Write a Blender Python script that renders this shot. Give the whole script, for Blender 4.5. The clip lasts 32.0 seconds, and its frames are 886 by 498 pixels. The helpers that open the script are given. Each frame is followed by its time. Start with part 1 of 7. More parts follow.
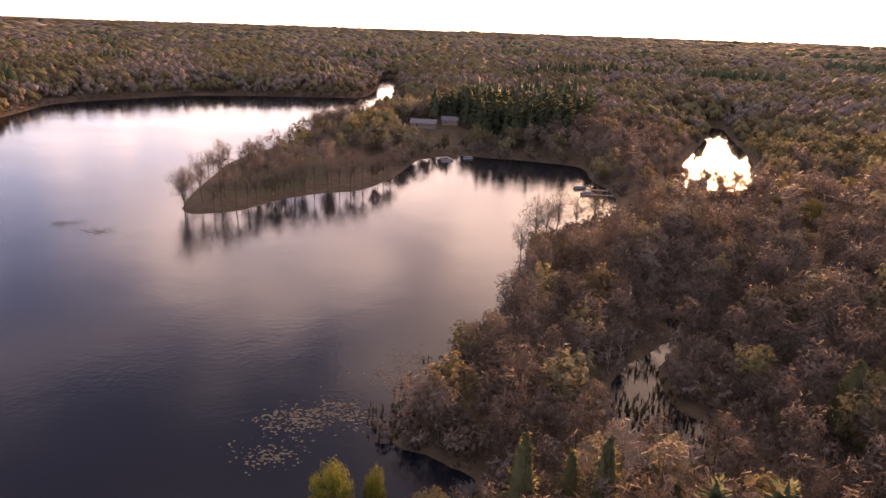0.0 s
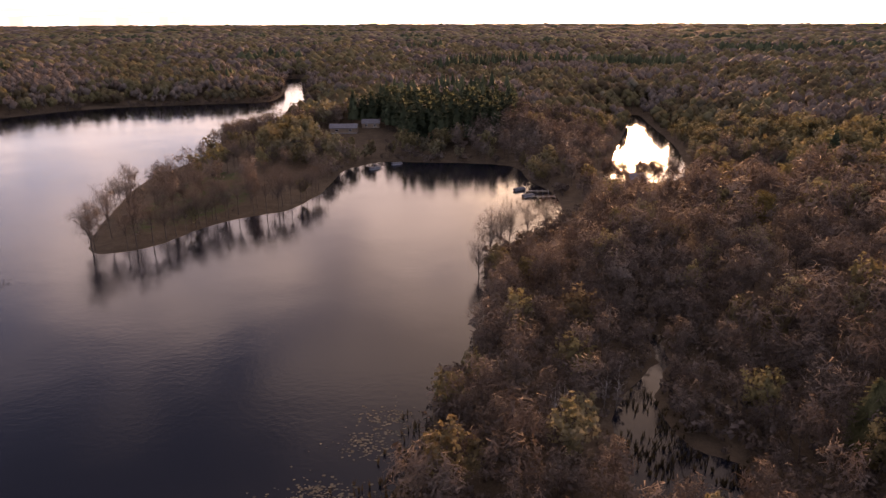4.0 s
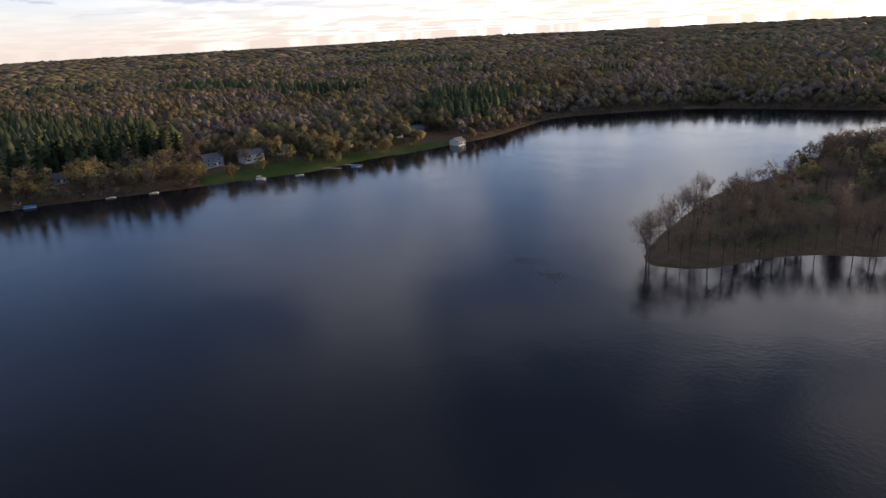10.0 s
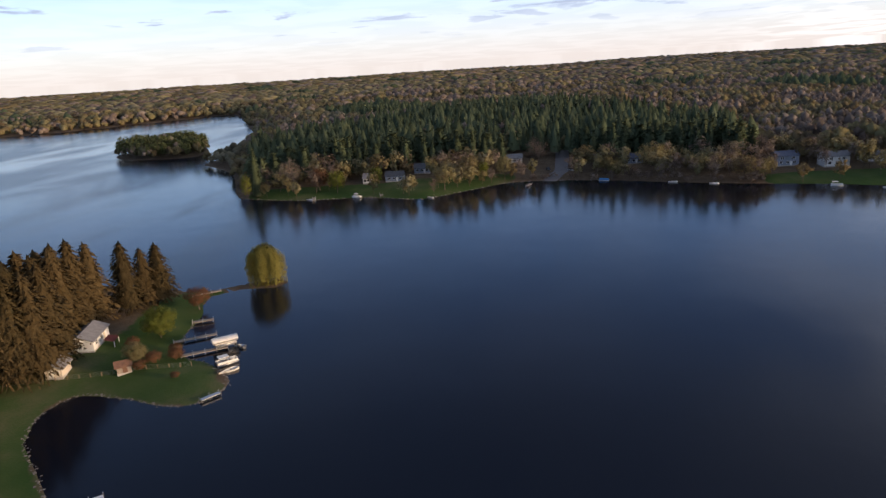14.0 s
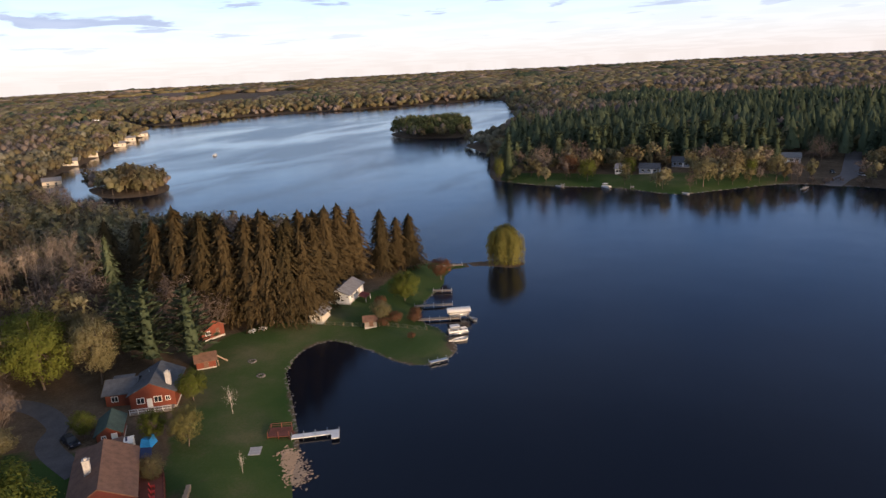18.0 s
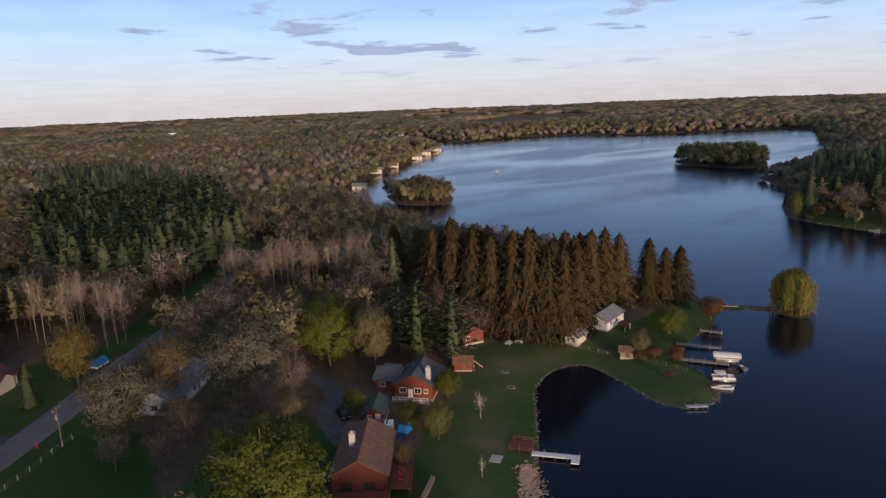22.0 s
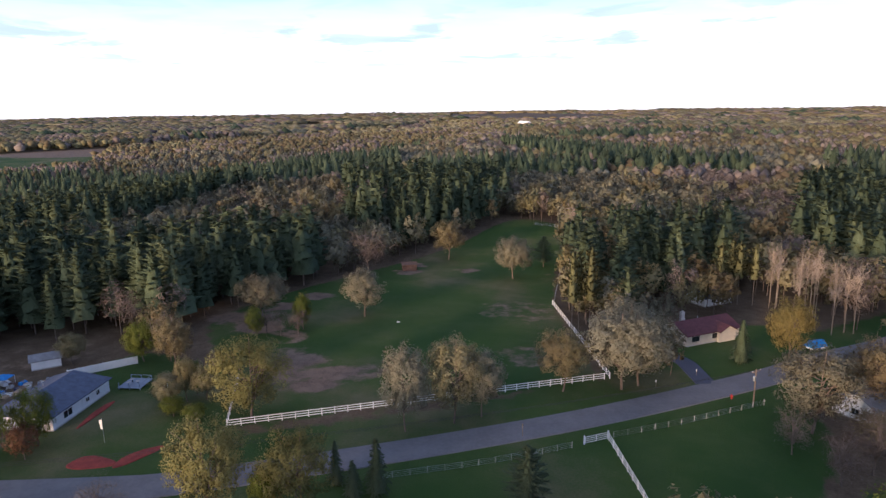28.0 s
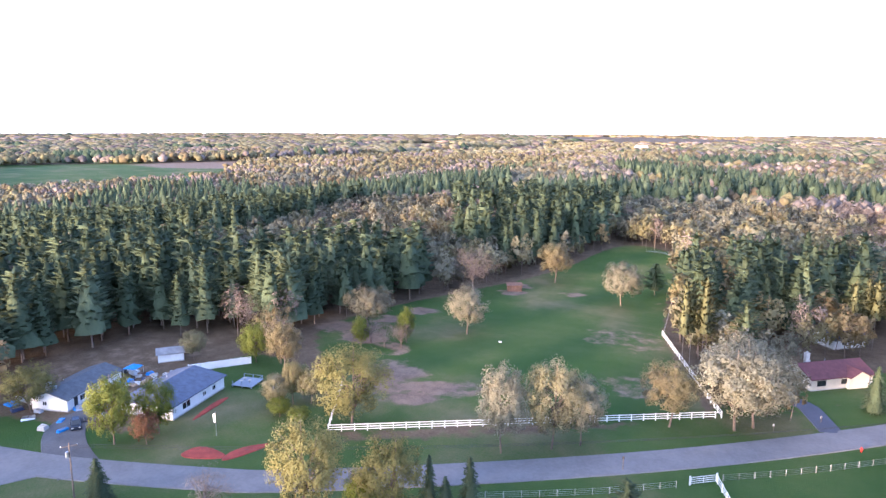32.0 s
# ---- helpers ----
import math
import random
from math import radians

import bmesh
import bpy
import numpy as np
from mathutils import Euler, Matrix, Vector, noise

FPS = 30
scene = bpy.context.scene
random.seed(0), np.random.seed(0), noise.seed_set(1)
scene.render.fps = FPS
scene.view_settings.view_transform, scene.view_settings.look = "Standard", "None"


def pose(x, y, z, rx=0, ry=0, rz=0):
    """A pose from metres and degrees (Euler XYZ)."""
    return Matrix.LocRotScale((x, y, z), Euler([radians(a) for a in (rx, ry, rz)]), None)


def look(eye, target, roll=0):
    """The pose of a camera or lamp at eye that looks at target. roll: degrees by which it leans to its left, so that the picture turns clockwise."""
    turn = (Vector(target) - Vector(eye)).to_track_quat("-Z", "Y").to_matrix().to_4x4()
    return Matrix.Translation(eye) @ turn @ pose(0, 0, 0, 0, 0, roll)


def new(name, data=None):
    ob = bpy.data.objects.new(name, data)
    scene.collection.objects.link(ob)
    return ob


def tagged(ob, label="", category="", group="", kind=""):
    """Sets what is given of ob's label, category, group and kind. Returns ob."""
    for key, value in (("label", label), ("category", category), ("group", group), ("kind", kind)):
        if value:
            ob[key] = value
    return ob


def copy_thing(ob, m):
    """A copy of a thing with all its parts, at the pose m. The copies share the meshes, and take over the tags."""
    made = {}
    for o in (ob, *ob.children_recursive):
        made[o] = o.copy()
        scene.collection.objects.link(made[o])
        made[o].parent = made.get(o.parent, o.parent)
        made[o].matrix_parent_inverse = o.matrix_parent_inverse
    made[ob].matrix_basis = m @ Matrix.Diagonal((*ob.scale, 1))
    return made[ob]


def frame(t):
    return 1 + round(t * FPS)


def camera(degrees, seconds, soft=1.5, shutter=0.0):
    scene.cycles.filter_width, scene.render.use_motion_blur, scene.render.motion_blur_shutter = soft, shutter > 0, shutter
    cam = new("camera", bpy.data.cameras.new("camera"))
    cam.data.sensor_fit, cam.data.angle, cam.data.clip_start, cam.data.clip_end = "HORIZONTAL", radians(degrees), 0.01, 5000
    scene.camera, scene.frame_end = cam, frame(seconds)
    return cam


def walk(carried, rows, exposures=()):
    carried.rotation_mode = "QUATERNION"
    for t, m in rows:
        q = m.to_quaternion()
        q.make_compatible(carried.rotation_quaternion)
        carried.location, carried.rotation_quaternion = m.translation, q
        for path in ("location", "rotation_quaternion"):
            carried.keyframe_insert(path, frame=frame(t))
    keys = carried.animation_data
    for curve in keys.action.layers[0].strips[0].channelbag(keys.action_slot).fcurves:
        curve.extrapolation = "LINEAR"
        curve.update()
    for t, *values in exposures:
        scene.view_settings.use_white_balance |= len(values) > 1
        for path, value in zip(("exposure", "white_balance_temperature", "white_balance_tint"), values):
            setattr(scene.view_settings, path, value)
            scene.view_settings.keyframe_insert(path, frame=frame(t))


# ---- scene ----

# ================= camera =================
cam = camera(67.2, 32.0, soft=1.4)

PATH = [
    (0, (14.49, -26.34, 63.21), (4.65, 67.90, 31.22), 1.96),
    (0.5, (12.73, -24.98, 63.75), (6.83, 69.53, 31.60), 1.41),
    (1, (11.05, -23.53, 64.19), (8.84, 71.09, 31.92), 1.08),
    (1.5, (9.46, -21.78, 64.61), (9.48, 72.83, 32.23), 0.88),
    (2, (7.97, -19.75, 64.98), (8.85, 74.83, 32.51), 0.55),
    (2.5, (6.60, -17.51, 65.20), (8.39, 77.03, 32.64), 0.42),
    (3, (5.38, -15.08, 65.41), (7.84, 79.41, 32.74), 0.16),
    (3.5, (4.23, -12.55, 65.68), (6.93, 81.88, 32.89), -0.02),
    (5.5, (0.79, -2.69, 67.29), (3.43, 91.62, 34.15), -0.79),
    (6, (-0.00, -0.00, 67.20), (-0.00, 94.38, 34.16), -0.76),
    (6.5, (-0.27, 2.57, 67.58), (-5.20, 96.78, 34.41), -1.20),
    (7, (-0.32, 4.81, 67.88), (-14.00, 98.19, 34.82), -1.60),
    (7.5, (0.17, 6.46, 68.16), (-26.92, 97.02, 35.52), -2.01),
    (8, (0.70, 7.79, 68.26), (-35.00, 95.42, 35.93), -2.21),
    (8.5, (0.45, 8.82, 67.90), (-44.92, 92.01, 35.95), -2.54),
    (9, (-0.22, 9.54, 67.29), (-56.47, 86.04, 35.93), -2.72),
    (9.5, (-0.79, 10.31, 67.33), (-63.77, 81.43, 36.09), -2.78),
    (10, (-0.96, 11.20, 67.66), (-70.54, 75.97, 36.61), -3.14),
    (10.5, (-0.91, 12.47, 68.01), (-75.01, 72.11, 37.14), -3.38),
    (11, (-1.06, 14.13, 68.09), (-80.73, 66.29, 37.55), -3.70),
    (11.5, (-1.33, 15.87, 67.65), (-86.06, 59.73, 37.70), -3.86),
    (12, (-1.55, 17.49, 66.68), (-91.18, 50.86, 37.46), -4.10),
    (12.5, (-1.83, 18.89, 65.49), (-95.57, 39.39, 37.34), -4.10),
    (13, (-2.32, 19.92, 64.44), (-98.27, 27.00, 37.21), -4.13),
    (13.5, (-3.02, 20.59, 64.14), (-99.31, 18.76, 37.20), -3.87),
    (14, (-3.50, 21.05, 63.96), (-99.48, 13.08, 37.04), -3.56),
    (14.5, (-3.80, 21.53, 63.65), (-99.10, 7.56, 36.78), -3.76),
    (15, (-4.16, 22.01, 63.34), (-98.35, 1.71, 36.57), -3.60),
    (15.5, (-4.39, 22.36, 63.14), (-97.29, -3.19, 36.35), -3.43),
    (17.5, (-3.85, 23.72, 63.56), (-90.46, -18.46, 36.73), -3.20),
    (18, (-3.85, 23.88, 63.56), (-90.03, -19.29, 36.92), -3.09),
    (18.5, (-3.77, 24.08, 63.57), (-90.48, -19.47, 39.38), -2.97),
    (19, (-3.51, 24.20, 63.42), (-91.17, -18.90, 42.03), -2.79),
    (19.5, (-3.33, 23.92, 63.52), (-89.31, -22.33, 41.89), -2.55),
    (20, (-3.45, 23.75, 63.43), (-86.16, -28.12, 41.77), -2.32),
    (20.5, (-3.78, 23.64, 63.41), (-82.58, -33.96, 41.67), -2.22),
    (21, (-4.07, 23.86, 63.36), (-77.55, -40.39, 41.59), -2.21),
    (21.5, (-4.17, 24.32, 63.48), (-72.45, -45.43, 41.74), -2.13),
    (22, (-4.49, 24.76, 63.45), (-67.31, -49.97, 41.79), -2.28),
    (22.5, (-4.83, 24.95, 63.26), (-62.26, -54.03, 41.73), -2.20),
    (23, (-5.24, 24.92, 62.93), (-55.47, -58.87, 41.57), -2.18),
    (23.5, (-5.70, 24.63, 62.90), (-47.53, -63.64, 41.46), -2.04),
    (24, (-6.25, 24.38, 62.55), (-37.15, -68.31, 41.26), -2.08),
    (24.5, (-7.25, 24.39, 62.40), (-24.94, -71.73, 41.24), -2.08),
    (25, (-8.24, 24.20, 61.99), (-10.65, -73.62, 41.37), -2.01),
    (25.5, (-9.06, 23.74, 61.34), (2.38, -73.52, 41.14), -1.90),
    (26, (-9.83, 23.59, 60.95), (11.13, -72.12, 40.95), -1.96),
    (26.5, (-10.44, 23.52, 60.93), (16.23, -70.71, 40.71), -1.65),
    (28.5, (-10.40, 23.09, 61.37), (26.55, -67.43, 40.39), -0.78),
    (29, (-10.30, 23.29, 61.24), (27.77, -67.21, 42.27), -0.58),
    (29.5, (-10.29, 23.55, 61.05), (28.94, -67.37, 47.12), -0.39),
    (30, (-10.24, 23.61, 60.90), (29.78, -67.10, 47.87), -0.18),
    (30.5, (-10.24, 23.58, 60.99), (30.09, -66.83, 46.89), -0.04),
    (31, (-10.32, 23.44, 61.19), (30.25, -66.52, 45.02), 0.13),
    (31.5, (-10.38, 23.21, 61.17), (30.99, -66.03, 43.18), 0.28),
    (32, (-10.63, 22.92, 60.87), (39.52, -61.70, 42.87), 0.21),
]

EXPOSURES = [(0.0, 1.4, 9400, 40), (1.0, 0.92, 9200, 38), (2.0, 0.84, 9200, 40), (3.0, 0.78, 9100, 39), (6.0, 0.8, 9000, 37), (8.0, 0.56, 8300, 29), (9.0, 0.22, 7200, 15), (11.0, 0.2, 6700, 13), (13.0, 0.22, 6400, 11),
             (17.5, 0.32, 6250, 12), (18.0, 0.3, 6250, 12), (19.0, 0.08, 6150, 12), (20.0, -0.1, 6050, 12), (23.0, -0.2, 5850, 14), (26.5, -0.28, 5750, 15), (28.5, 1.3, 5550, 16), (29.0, 1.6, 5450, 16), (30.0, 2.3, 5300, 17), (32.0, 2.66, 5300, 18)]
walk(cam, [(t, look(eye, target, roll)) for t, eye, target, roll in PATH], EXPOSURES)

# ================= sky and sun =================
SUN_AZ, SUN_EL = radians(17.0), radians(5.4)
sun_dir = Vector((math.sin(SUN_AZ) * math.cos(SUN_EL), math.cos(SUN_AZ) * math.cos(SUN_EL), math.sin(SUN_EL)))


def node(tree, kind, **values):
    n = tree.nodes.new(kind)
    for key, value in values.items():
        if key in n.inputs:
            n.inputs[key].default_value = value
    return n


def math_node(tree, op, a, b=None, clamp=False):
    n = tree.nodes.new("ShaderNodeMath")
    n.operation, n.use_clamp = op, clamp
    for i, v in enumerate((a, b)):
        if v is None:
            continue
        if isinstance(v, (int, float)):
            n.inputs[i].default_value = v
        else:
            tree.links.new(v, n.inputs[i])
    return n.outputs[0]


def mix_color(tree, fac, a, b, blend="MIX"):
    n = tree.nodes.new("ShaderNodeMix")
    n.data_type, n.blend_type = "RGBA", blend
    for socket, v in ((n.inputs[0], fac), (n.inputs[6], a), (n.inputs[7], b)):
        if isinstance(v, (int, float)):
            socket.default_value = v
        elif isinstance(v, tuple):
            socket.default_value = (*v, 1.0) if len(v) == 3 else v
        else:
            tree.links.new(v, socket)
    return n.outputs[2]


def ramp_node(tree, fac, stops):
    n = tree.nodes.new("ShaderNodeValToRGB")
    while len(n.color_ramp.elements) < len(stops):
        n.color_ramp.elements.new(0.5)
    for e, (p, c) in zip(n.color_ramp.elements, stops):
        e.position = p
        e.color = (*c, 1.0) if isinstance(c, tuple) else (c, c, c, 1.0)
    tree.links.new(fac, n.inputs[0])
    return n.outputs[0]


def noise_node(tree, vector, scale, detail=4.0, rough=0.55, distortion=0.0):
    n = node(tree, "ShaderNodeTexNoise", Scale=scale, Detail=detail, Roughness=rough, Distortion=distortion)
    if vector is not None:
        tree.links.new(vector, n.inputs["Vector"])
    return n.outputs["Fac"]


world = bpy.data.worlds.new("sky")
scene.world = world
world.use_nodes = True
wt = world.node_tree
wt.nodes.clear()
sky = wt.nodes.new("ShaderNodeTexSky")
sky.sky_type, sky.sun_disc = "NISHITA", False
sky.sun_elevation, sky.sun_rotation = SUN_EL, SUN_AZ
sky.altitude, sky.air_density, sky.dust_density, sky.ozone_density = 250.0, 1.0, 1.2, 1.5
direction = wt.nodes.new("ShaderNodeTexCoord").outputs["Generated"]
parts_xyz = wt.nodes.new("ShaderNodeSeparateXYZ")
wt.links.new(direction, parts_xyz.inputs[0])
lift_z = math_node(wt, "ADD", math_node(wt, "MAXIMUM", parts_xyz.outputs[2], 0.0), 0.06)
flat = wt.nodes.new("ShaderNodeCombineXYZ")
wt.links.new(math_node(wt, "DIVIDE", parts_xyz.outputs[0], lift_z), flat.inputs[0])
wt.links.new(math_node(wt, "DIVIDE", parts_xyz.outputs[1], lift_z), flat.inputs[1])
puffs = noise_node(wt, flat.outputs[0], 1.1, 5.0, 0.55, 0.3)
banks = noise_node(wt, flat.outputs[0], 0.16, 2.0, 0.5)
cover = math_node(wt, "ADD", puffs, math_node(wt, "MULTIPLY", math_node(wt, "SUBTRACT", banks, 0.5), 0.55))
mask = math_node(wt, "MULTIPLY", ramp_node(wt, cover, [(0.565, 0.0), (0.62, 0.9)]), ramp_node(wt, parts_xyz.outputs[2], [(0.03, 0.0), (0.07, 1.0), (0.12, 1.0), (0.2, 0.0)]))
toward = wt.nodes.new("ShaderNodeVectorMath")
toward.operation = "DOT_PRODUCT"
wt.links.new(direction, toward.inputs[0])
toward.inputs[1].default_value = sun_dir
near_sun = ramp_node(wt, toward.outputs["Value"], [(0.2, 0.0), (1.0, 1.0)])
cloud_color = mix_color(wt, near_sun, (2.1, 2.4, 3.2), (13.0, 12.0, 11.0))
# Stops above 0.68 lie out of view; brightened to fill the land from overhead.
filled_sky = ramp_node(wt, parts_xyz.outputs[2], [(0.0, (5.0, 4.5, 4.3)), (0.035, (4.6, 4.7, 5.0)), (0.09, (3.6, 4.6, 6.2)), (0.14, (2.4, 3.6, 5.8)), (0.22, (0.95, 1.9, 4.2)), (0.34, (0.5, 0.92, 2.3)), (0.5, (0.30, 0.42, 0.95)), (0.68, (0.45, 0.58, 1.05)), (1.0, (1.9, 2.1, 2.7))])
base_sky = mix_color(wt, 0.72, sky.outputs[0], filled_sky)
glow = ramp_node(wt, toward.outputs["Value"], [(0.8, 0.0), (0.95, 0.22), (1.0, 1.0)])
base_sky = mix_color(wt, glow, base_sky, (22.0, 19.0, 14.0))
sky_color = mix_color(wt, mask, base_sky, cloud_color)
veil_noise = noise_node(wt, flat.outputs[0], 1.3, 4.0, 0.5, 0.4)
veil = math_node(wt, "MULTIPLY", ramp_node(wt, veil_noise, [(0.43, 0.0), (0.58, 1.0)]), math_node(wt, "MULTIPLY", ramp_node(wt, toward.outputs["Value"], [(0.0, 0.05), (0.4, 0.44), (0.68, 0.72), (0.92, 0.9)]), ramp_node(wt, parts_xyz.outputs[2], [(0.25, 1.0), (0.55, 0.2)])))
sky_color = mix_color(wt, veil, sky_color, (8.4, 8.2, 8.1))
dark_noise = noise_node(wt, flat.outputs[0], 2.1, 4.0, 0.55, 0.5)
dark = math_node(wt, "MULTIPLY", ramp_node(wt, dark_noise, [(0.48, 0.0), (0.63, 0.6)]), ramp_node(wt, parts_xyz.outputs[2], [(0.16, 0.0), (0.25, 1.0), (0.38, 1.0), (0.5, 0.0)]))
dark = math_node(wt, "MULTIPLY", dark, ramp_node(wt, toward.outputs["Value"], [(0.35, 0.0), (0.75, 1.0)]))
sky_color = mix_color(wt, dark, sky_color, (1.7, 1.9, 2.7))
bg = wt.nodes.new("ShaderNodeBackground")
bg.inputs[1].default_value = 0.2
wt.links.new(sky_color, bg.inputs[0])
wt.links.new(bg.outputs[0], wt.nodes.new("ShaderNodeOutputWorld").inputs[0])

sun_lamp = bpy.data.lights.new("sun", "SUN")
sun_lamp.energy, sun_lamp.angle, sun_lamp.color = 5.0, radians(10.0), (1.0, 0.66, 0.38)
new("sun", sun_lamp).matrix_world = look(sun_dir * 100, (0, 0, 0))

# ================= materials =================


def material(name, color, rough=0.8, metal=0.0, spread=0.18, scale=6.0, bump=0.0, bump_scale=40.0, fine=1.0):
    """A surface with variation at two scales and an optional relief."""
    m = bpy.data.materials.new(name)
    m.use_nodes = True
    t = m.node_tree
    b = t.nodes["Principled BSDF"]
    pos = t.nodes.new("ShaderNodeTexCoord").outputs["Object"]
    coarse = noise_node(t, pos, scale * 0.12, 3.0)
    grain = noise_node(t, pos, scale, 5.0, 0.65)
    both = math_node(t, "ADD", math_node(t, "MULTIPLY", coarse, 0.5), math_node(t, "MULTIPLY", grain, 0.5))
    lo = tuple(c * (1 - spread * 1.6) for c in color)
    hi = tuple(min(1.0, c * (1 + spread * 1.4)) for c in color)
    t.links.new(ramp_node(t, both, [(0.3, lo), (0.7, hi)]), b.inputs["Base Color"])
    b.inputs["Roughness"].default_value = rough
    b.inputs["Metallic"].default_value = metal
    if bump:
        n = node(t, "ShaderNodeBump", Strength=bump, Distance=0.05)
        t.links.new(noise_node(t, pos, bump_scale, 4.0), n.inputs["Height"])
        t.links.new(n.outputs[0], b.inputs["Normal"])
    return m


def foliage(name, stops, patch=0.09, rough=0.75, through_leaf=0.25):
    """Leaves or twigs: colour varies from tree to tree and from piece to piece."""
    m = bpy.data.materials.new(name)
    m.use_nodes = True
    t = m.node_tree
    b = t.nodes["Principled BSDF"]
    geo = t.nodes.new("ShaderNodeNewGeometry")
    info = t.nodes.new("ShaderNodeObjectInfo")
    tone = t.nodes.new("ShaderNodeAttribute")
    tone.attribute_name = "tone"
    patches = noise_node(t, geo.outputs["Position"], patch * 0.5, 2.0, 0.6)
    island = geo.outputs["Random Per Island"]
    grain = noise_node(t, geo.outputs["Position"], 1.7, 3.0, 0.7)
    v = math_node(t, "ADD", 0.48, math_node(t, "MULTIPLY", math_node(t, "SUBTRACT", patches, 0.5), 0.45))
    for source, middle, amount in ((island, 0.5, 0.08), (info.outputs["Random"], 0.5, 0.2), (tone.outputs["Fac"], 0.0, 0.13), (grain, 0.5, 0.34)):
        v = math_node(t, "ADD", v, math_node(t, "MULTIPLY", math_node(t, "SUBTRACT", source, middle), amount))
    c = ramp_node(t, v, stops)
    t.links.new(c, b.inputs["Base Color"])
    b.inputs["Roughness"].default_value = rough
    lumps = node(t, "ShaderNodeBump", Strength=0.45, Distance=0.5)
    t.links.new(grain, lumps.inputs["Height"])
    t.links.new(lumps.outputs[0], b.inputs["Normal"])
    b.inputs["Specular IOR Level"].default_value = 0.04
    if through_leaf:
        tr = t.nodes.new("ShaderNodeBsdfTranslucent")
        t.links.new(c, tr.inputs[0])
        mixer = t.nodes.new("ShaderNodeMixShader")
        mixer.inputs[0].default_value = through_leaf
        t.links.new(b.outputs[0], mixer.inputs[1])
        t.links.new(tr.outputs[0], mixer.inputs[2])
        t.links.new(mixer.outputs[0], t.nodes["Material Output"].inputs[0])
    return m


def ground_material():
    m = bpy.data.materials.new("ground_cover")
    m.use_nodes = True
    t = m.node_tree
    b = t.nodes["Principled BSDF"]
    pos = t.nodes.new("ShaderNodeTexCoord").outputs["Object"]
    zone = t.nodes.new("ShaderNodeAttribute")
    zone.attribute_name = "cover"
    z = t.nodes.new("ShaderNodeSeparateColor")
    t.links.new(zone.outputs["Color"], z.inputs[0])
    big, mid, small = noise_node(t, pos, 0.03, 4.0, 0.6), noise_node(t, pos, 0.25, 5.0, 0.65), noise_node(t, pos, 2.2, 6.0, 0.7)
    litter = ramp_node(t, math_node(t, "ADD", math_node(t, "MULTIPLY", mid, 0.5), math_node(t, "MULTIPLY", small, 0.5)),
                       [(0.3, (0.055, 0.040, 0.027)), (0.5, (0.115, 0.085, 0.056)), (0.72, (0.19, 0.15, 0.10))])
    grass = ramp_node(t, math_node(t, "ADD", math_node(t, "MULTIPLY", big, 0.8), math_node(t, "MULTIPLY", small, 0.2)),
                      [(0.40, (0.034, 0.070, 0.017)), (0.51, (0.055, 0.085, 0.025)), (0.58, (0.088, 0.098, 0.042)), (0.67, (0.145, 0.128, 0.074))])
    earth = ramp_node(t, math_node(t, "ADD", math_node(t, "MULTIPLY", mid, 0.6), math_node(t, "MULTIPLY", small, 0.4)),
                      [(0.3, (0.085, 0.062, 0.048)), (0.7, (0.25, 0.18, 0.13))])
    edge = math_node(t, "MULTIPLY", math_node(t, "SUBTRACT", mid, 0.5), 0.9)
    g = ramp_node(t, math_node(t, "ADD", z.outputs[0], edge), [(0.42, 0.0), (0.6, 1.0)])
    d = ramp_node(t, math_node(t, "ADD", z.outputs[1], edge), [(0.42, 0.0), (0.62, 1.0)])
    c = mix_color(t, d, mix_color(t, g, litter, grass), earth)
    t.links.new(c, b.inputs["Base Color"])
    b.inputs["Roughness"].default_value = 0.95
    b.inputs["Specular IOR Level"].default_value = 0.1
    n = node(t, "ShaderNodeBump", Strength=0.6, Distance=0.3)
    t.links.new(small, n.inputs["Height"])
    t.links.new(n.outputs[0], b.inputs["Normal"])
    return m


def water_material():
    m = bpy.data.materials.new("lake_water")
    m.use_nodes = True
    t = m.node_tree
    b = t.nodes["Principled BSDF"]
    pos = t.nodes.new("ShaderNodeTexCoord").outputs["Object"]
    b.inputs["Base Color"].default_value = (0.006, 0.008, 0.014, 1)
    b.inputs["IOR"].default_value = 1.33
    where = t.nodes.new("ShaderNodeSeparateXYZ")
    t.links.new(pos, where.inputs[0])
    stretched = t.nodes.new("ShaderNodeMapping")
    stretched.inputs["Scale"].default_value = (0.5, 1.4, 1.0)
    stretched.inputs["Rotation"].default_value = (0, 0, radians(35))
    t.links.new(pos, stretched.inputs[0])
    streaks = noise_node(t, stretched.outputs[0], 0.006, 5.0, 0.6, 1.2)
    south = ramp_node(t, math_node(t, "DIVIDE", math_node(t, "SUBTRACT", 60.0, where.outputs[1]), 240.0), [(0.0, 0.0), (1.0, 1.0)])
    wind = math_node(t, "MULTIPLY", south, ramp_node(t, streaks, [(0.36, 0.35), (0.6, 1.0)]))
    calm = ramp_node(t, streaks, [(0.42, 0.07), (0.62, 0.14)])
    t.links.new(math_node(t, "ADD", calm, math_node(t, "MULTIPLY", wind, 0.11)), b.inputs["Roughness"])
    ripple = noise_node(t, pos, 0.8, 4.0, 0.6)
    swell = noise_node(t, pos, 0.05, 2.0, 0.5)
    h = math_node(t, "ADD", math_node(t, "MULTIPLY", ripple, 0.35), swell)
    n = node(t, "ShaderNodeBump", Strength=0.16, Distance=0.5)
    t.links.new(h, n.inputs["Height"])
    t.links.new(n.outputs[0], b.inputs["Normal"])
    return m


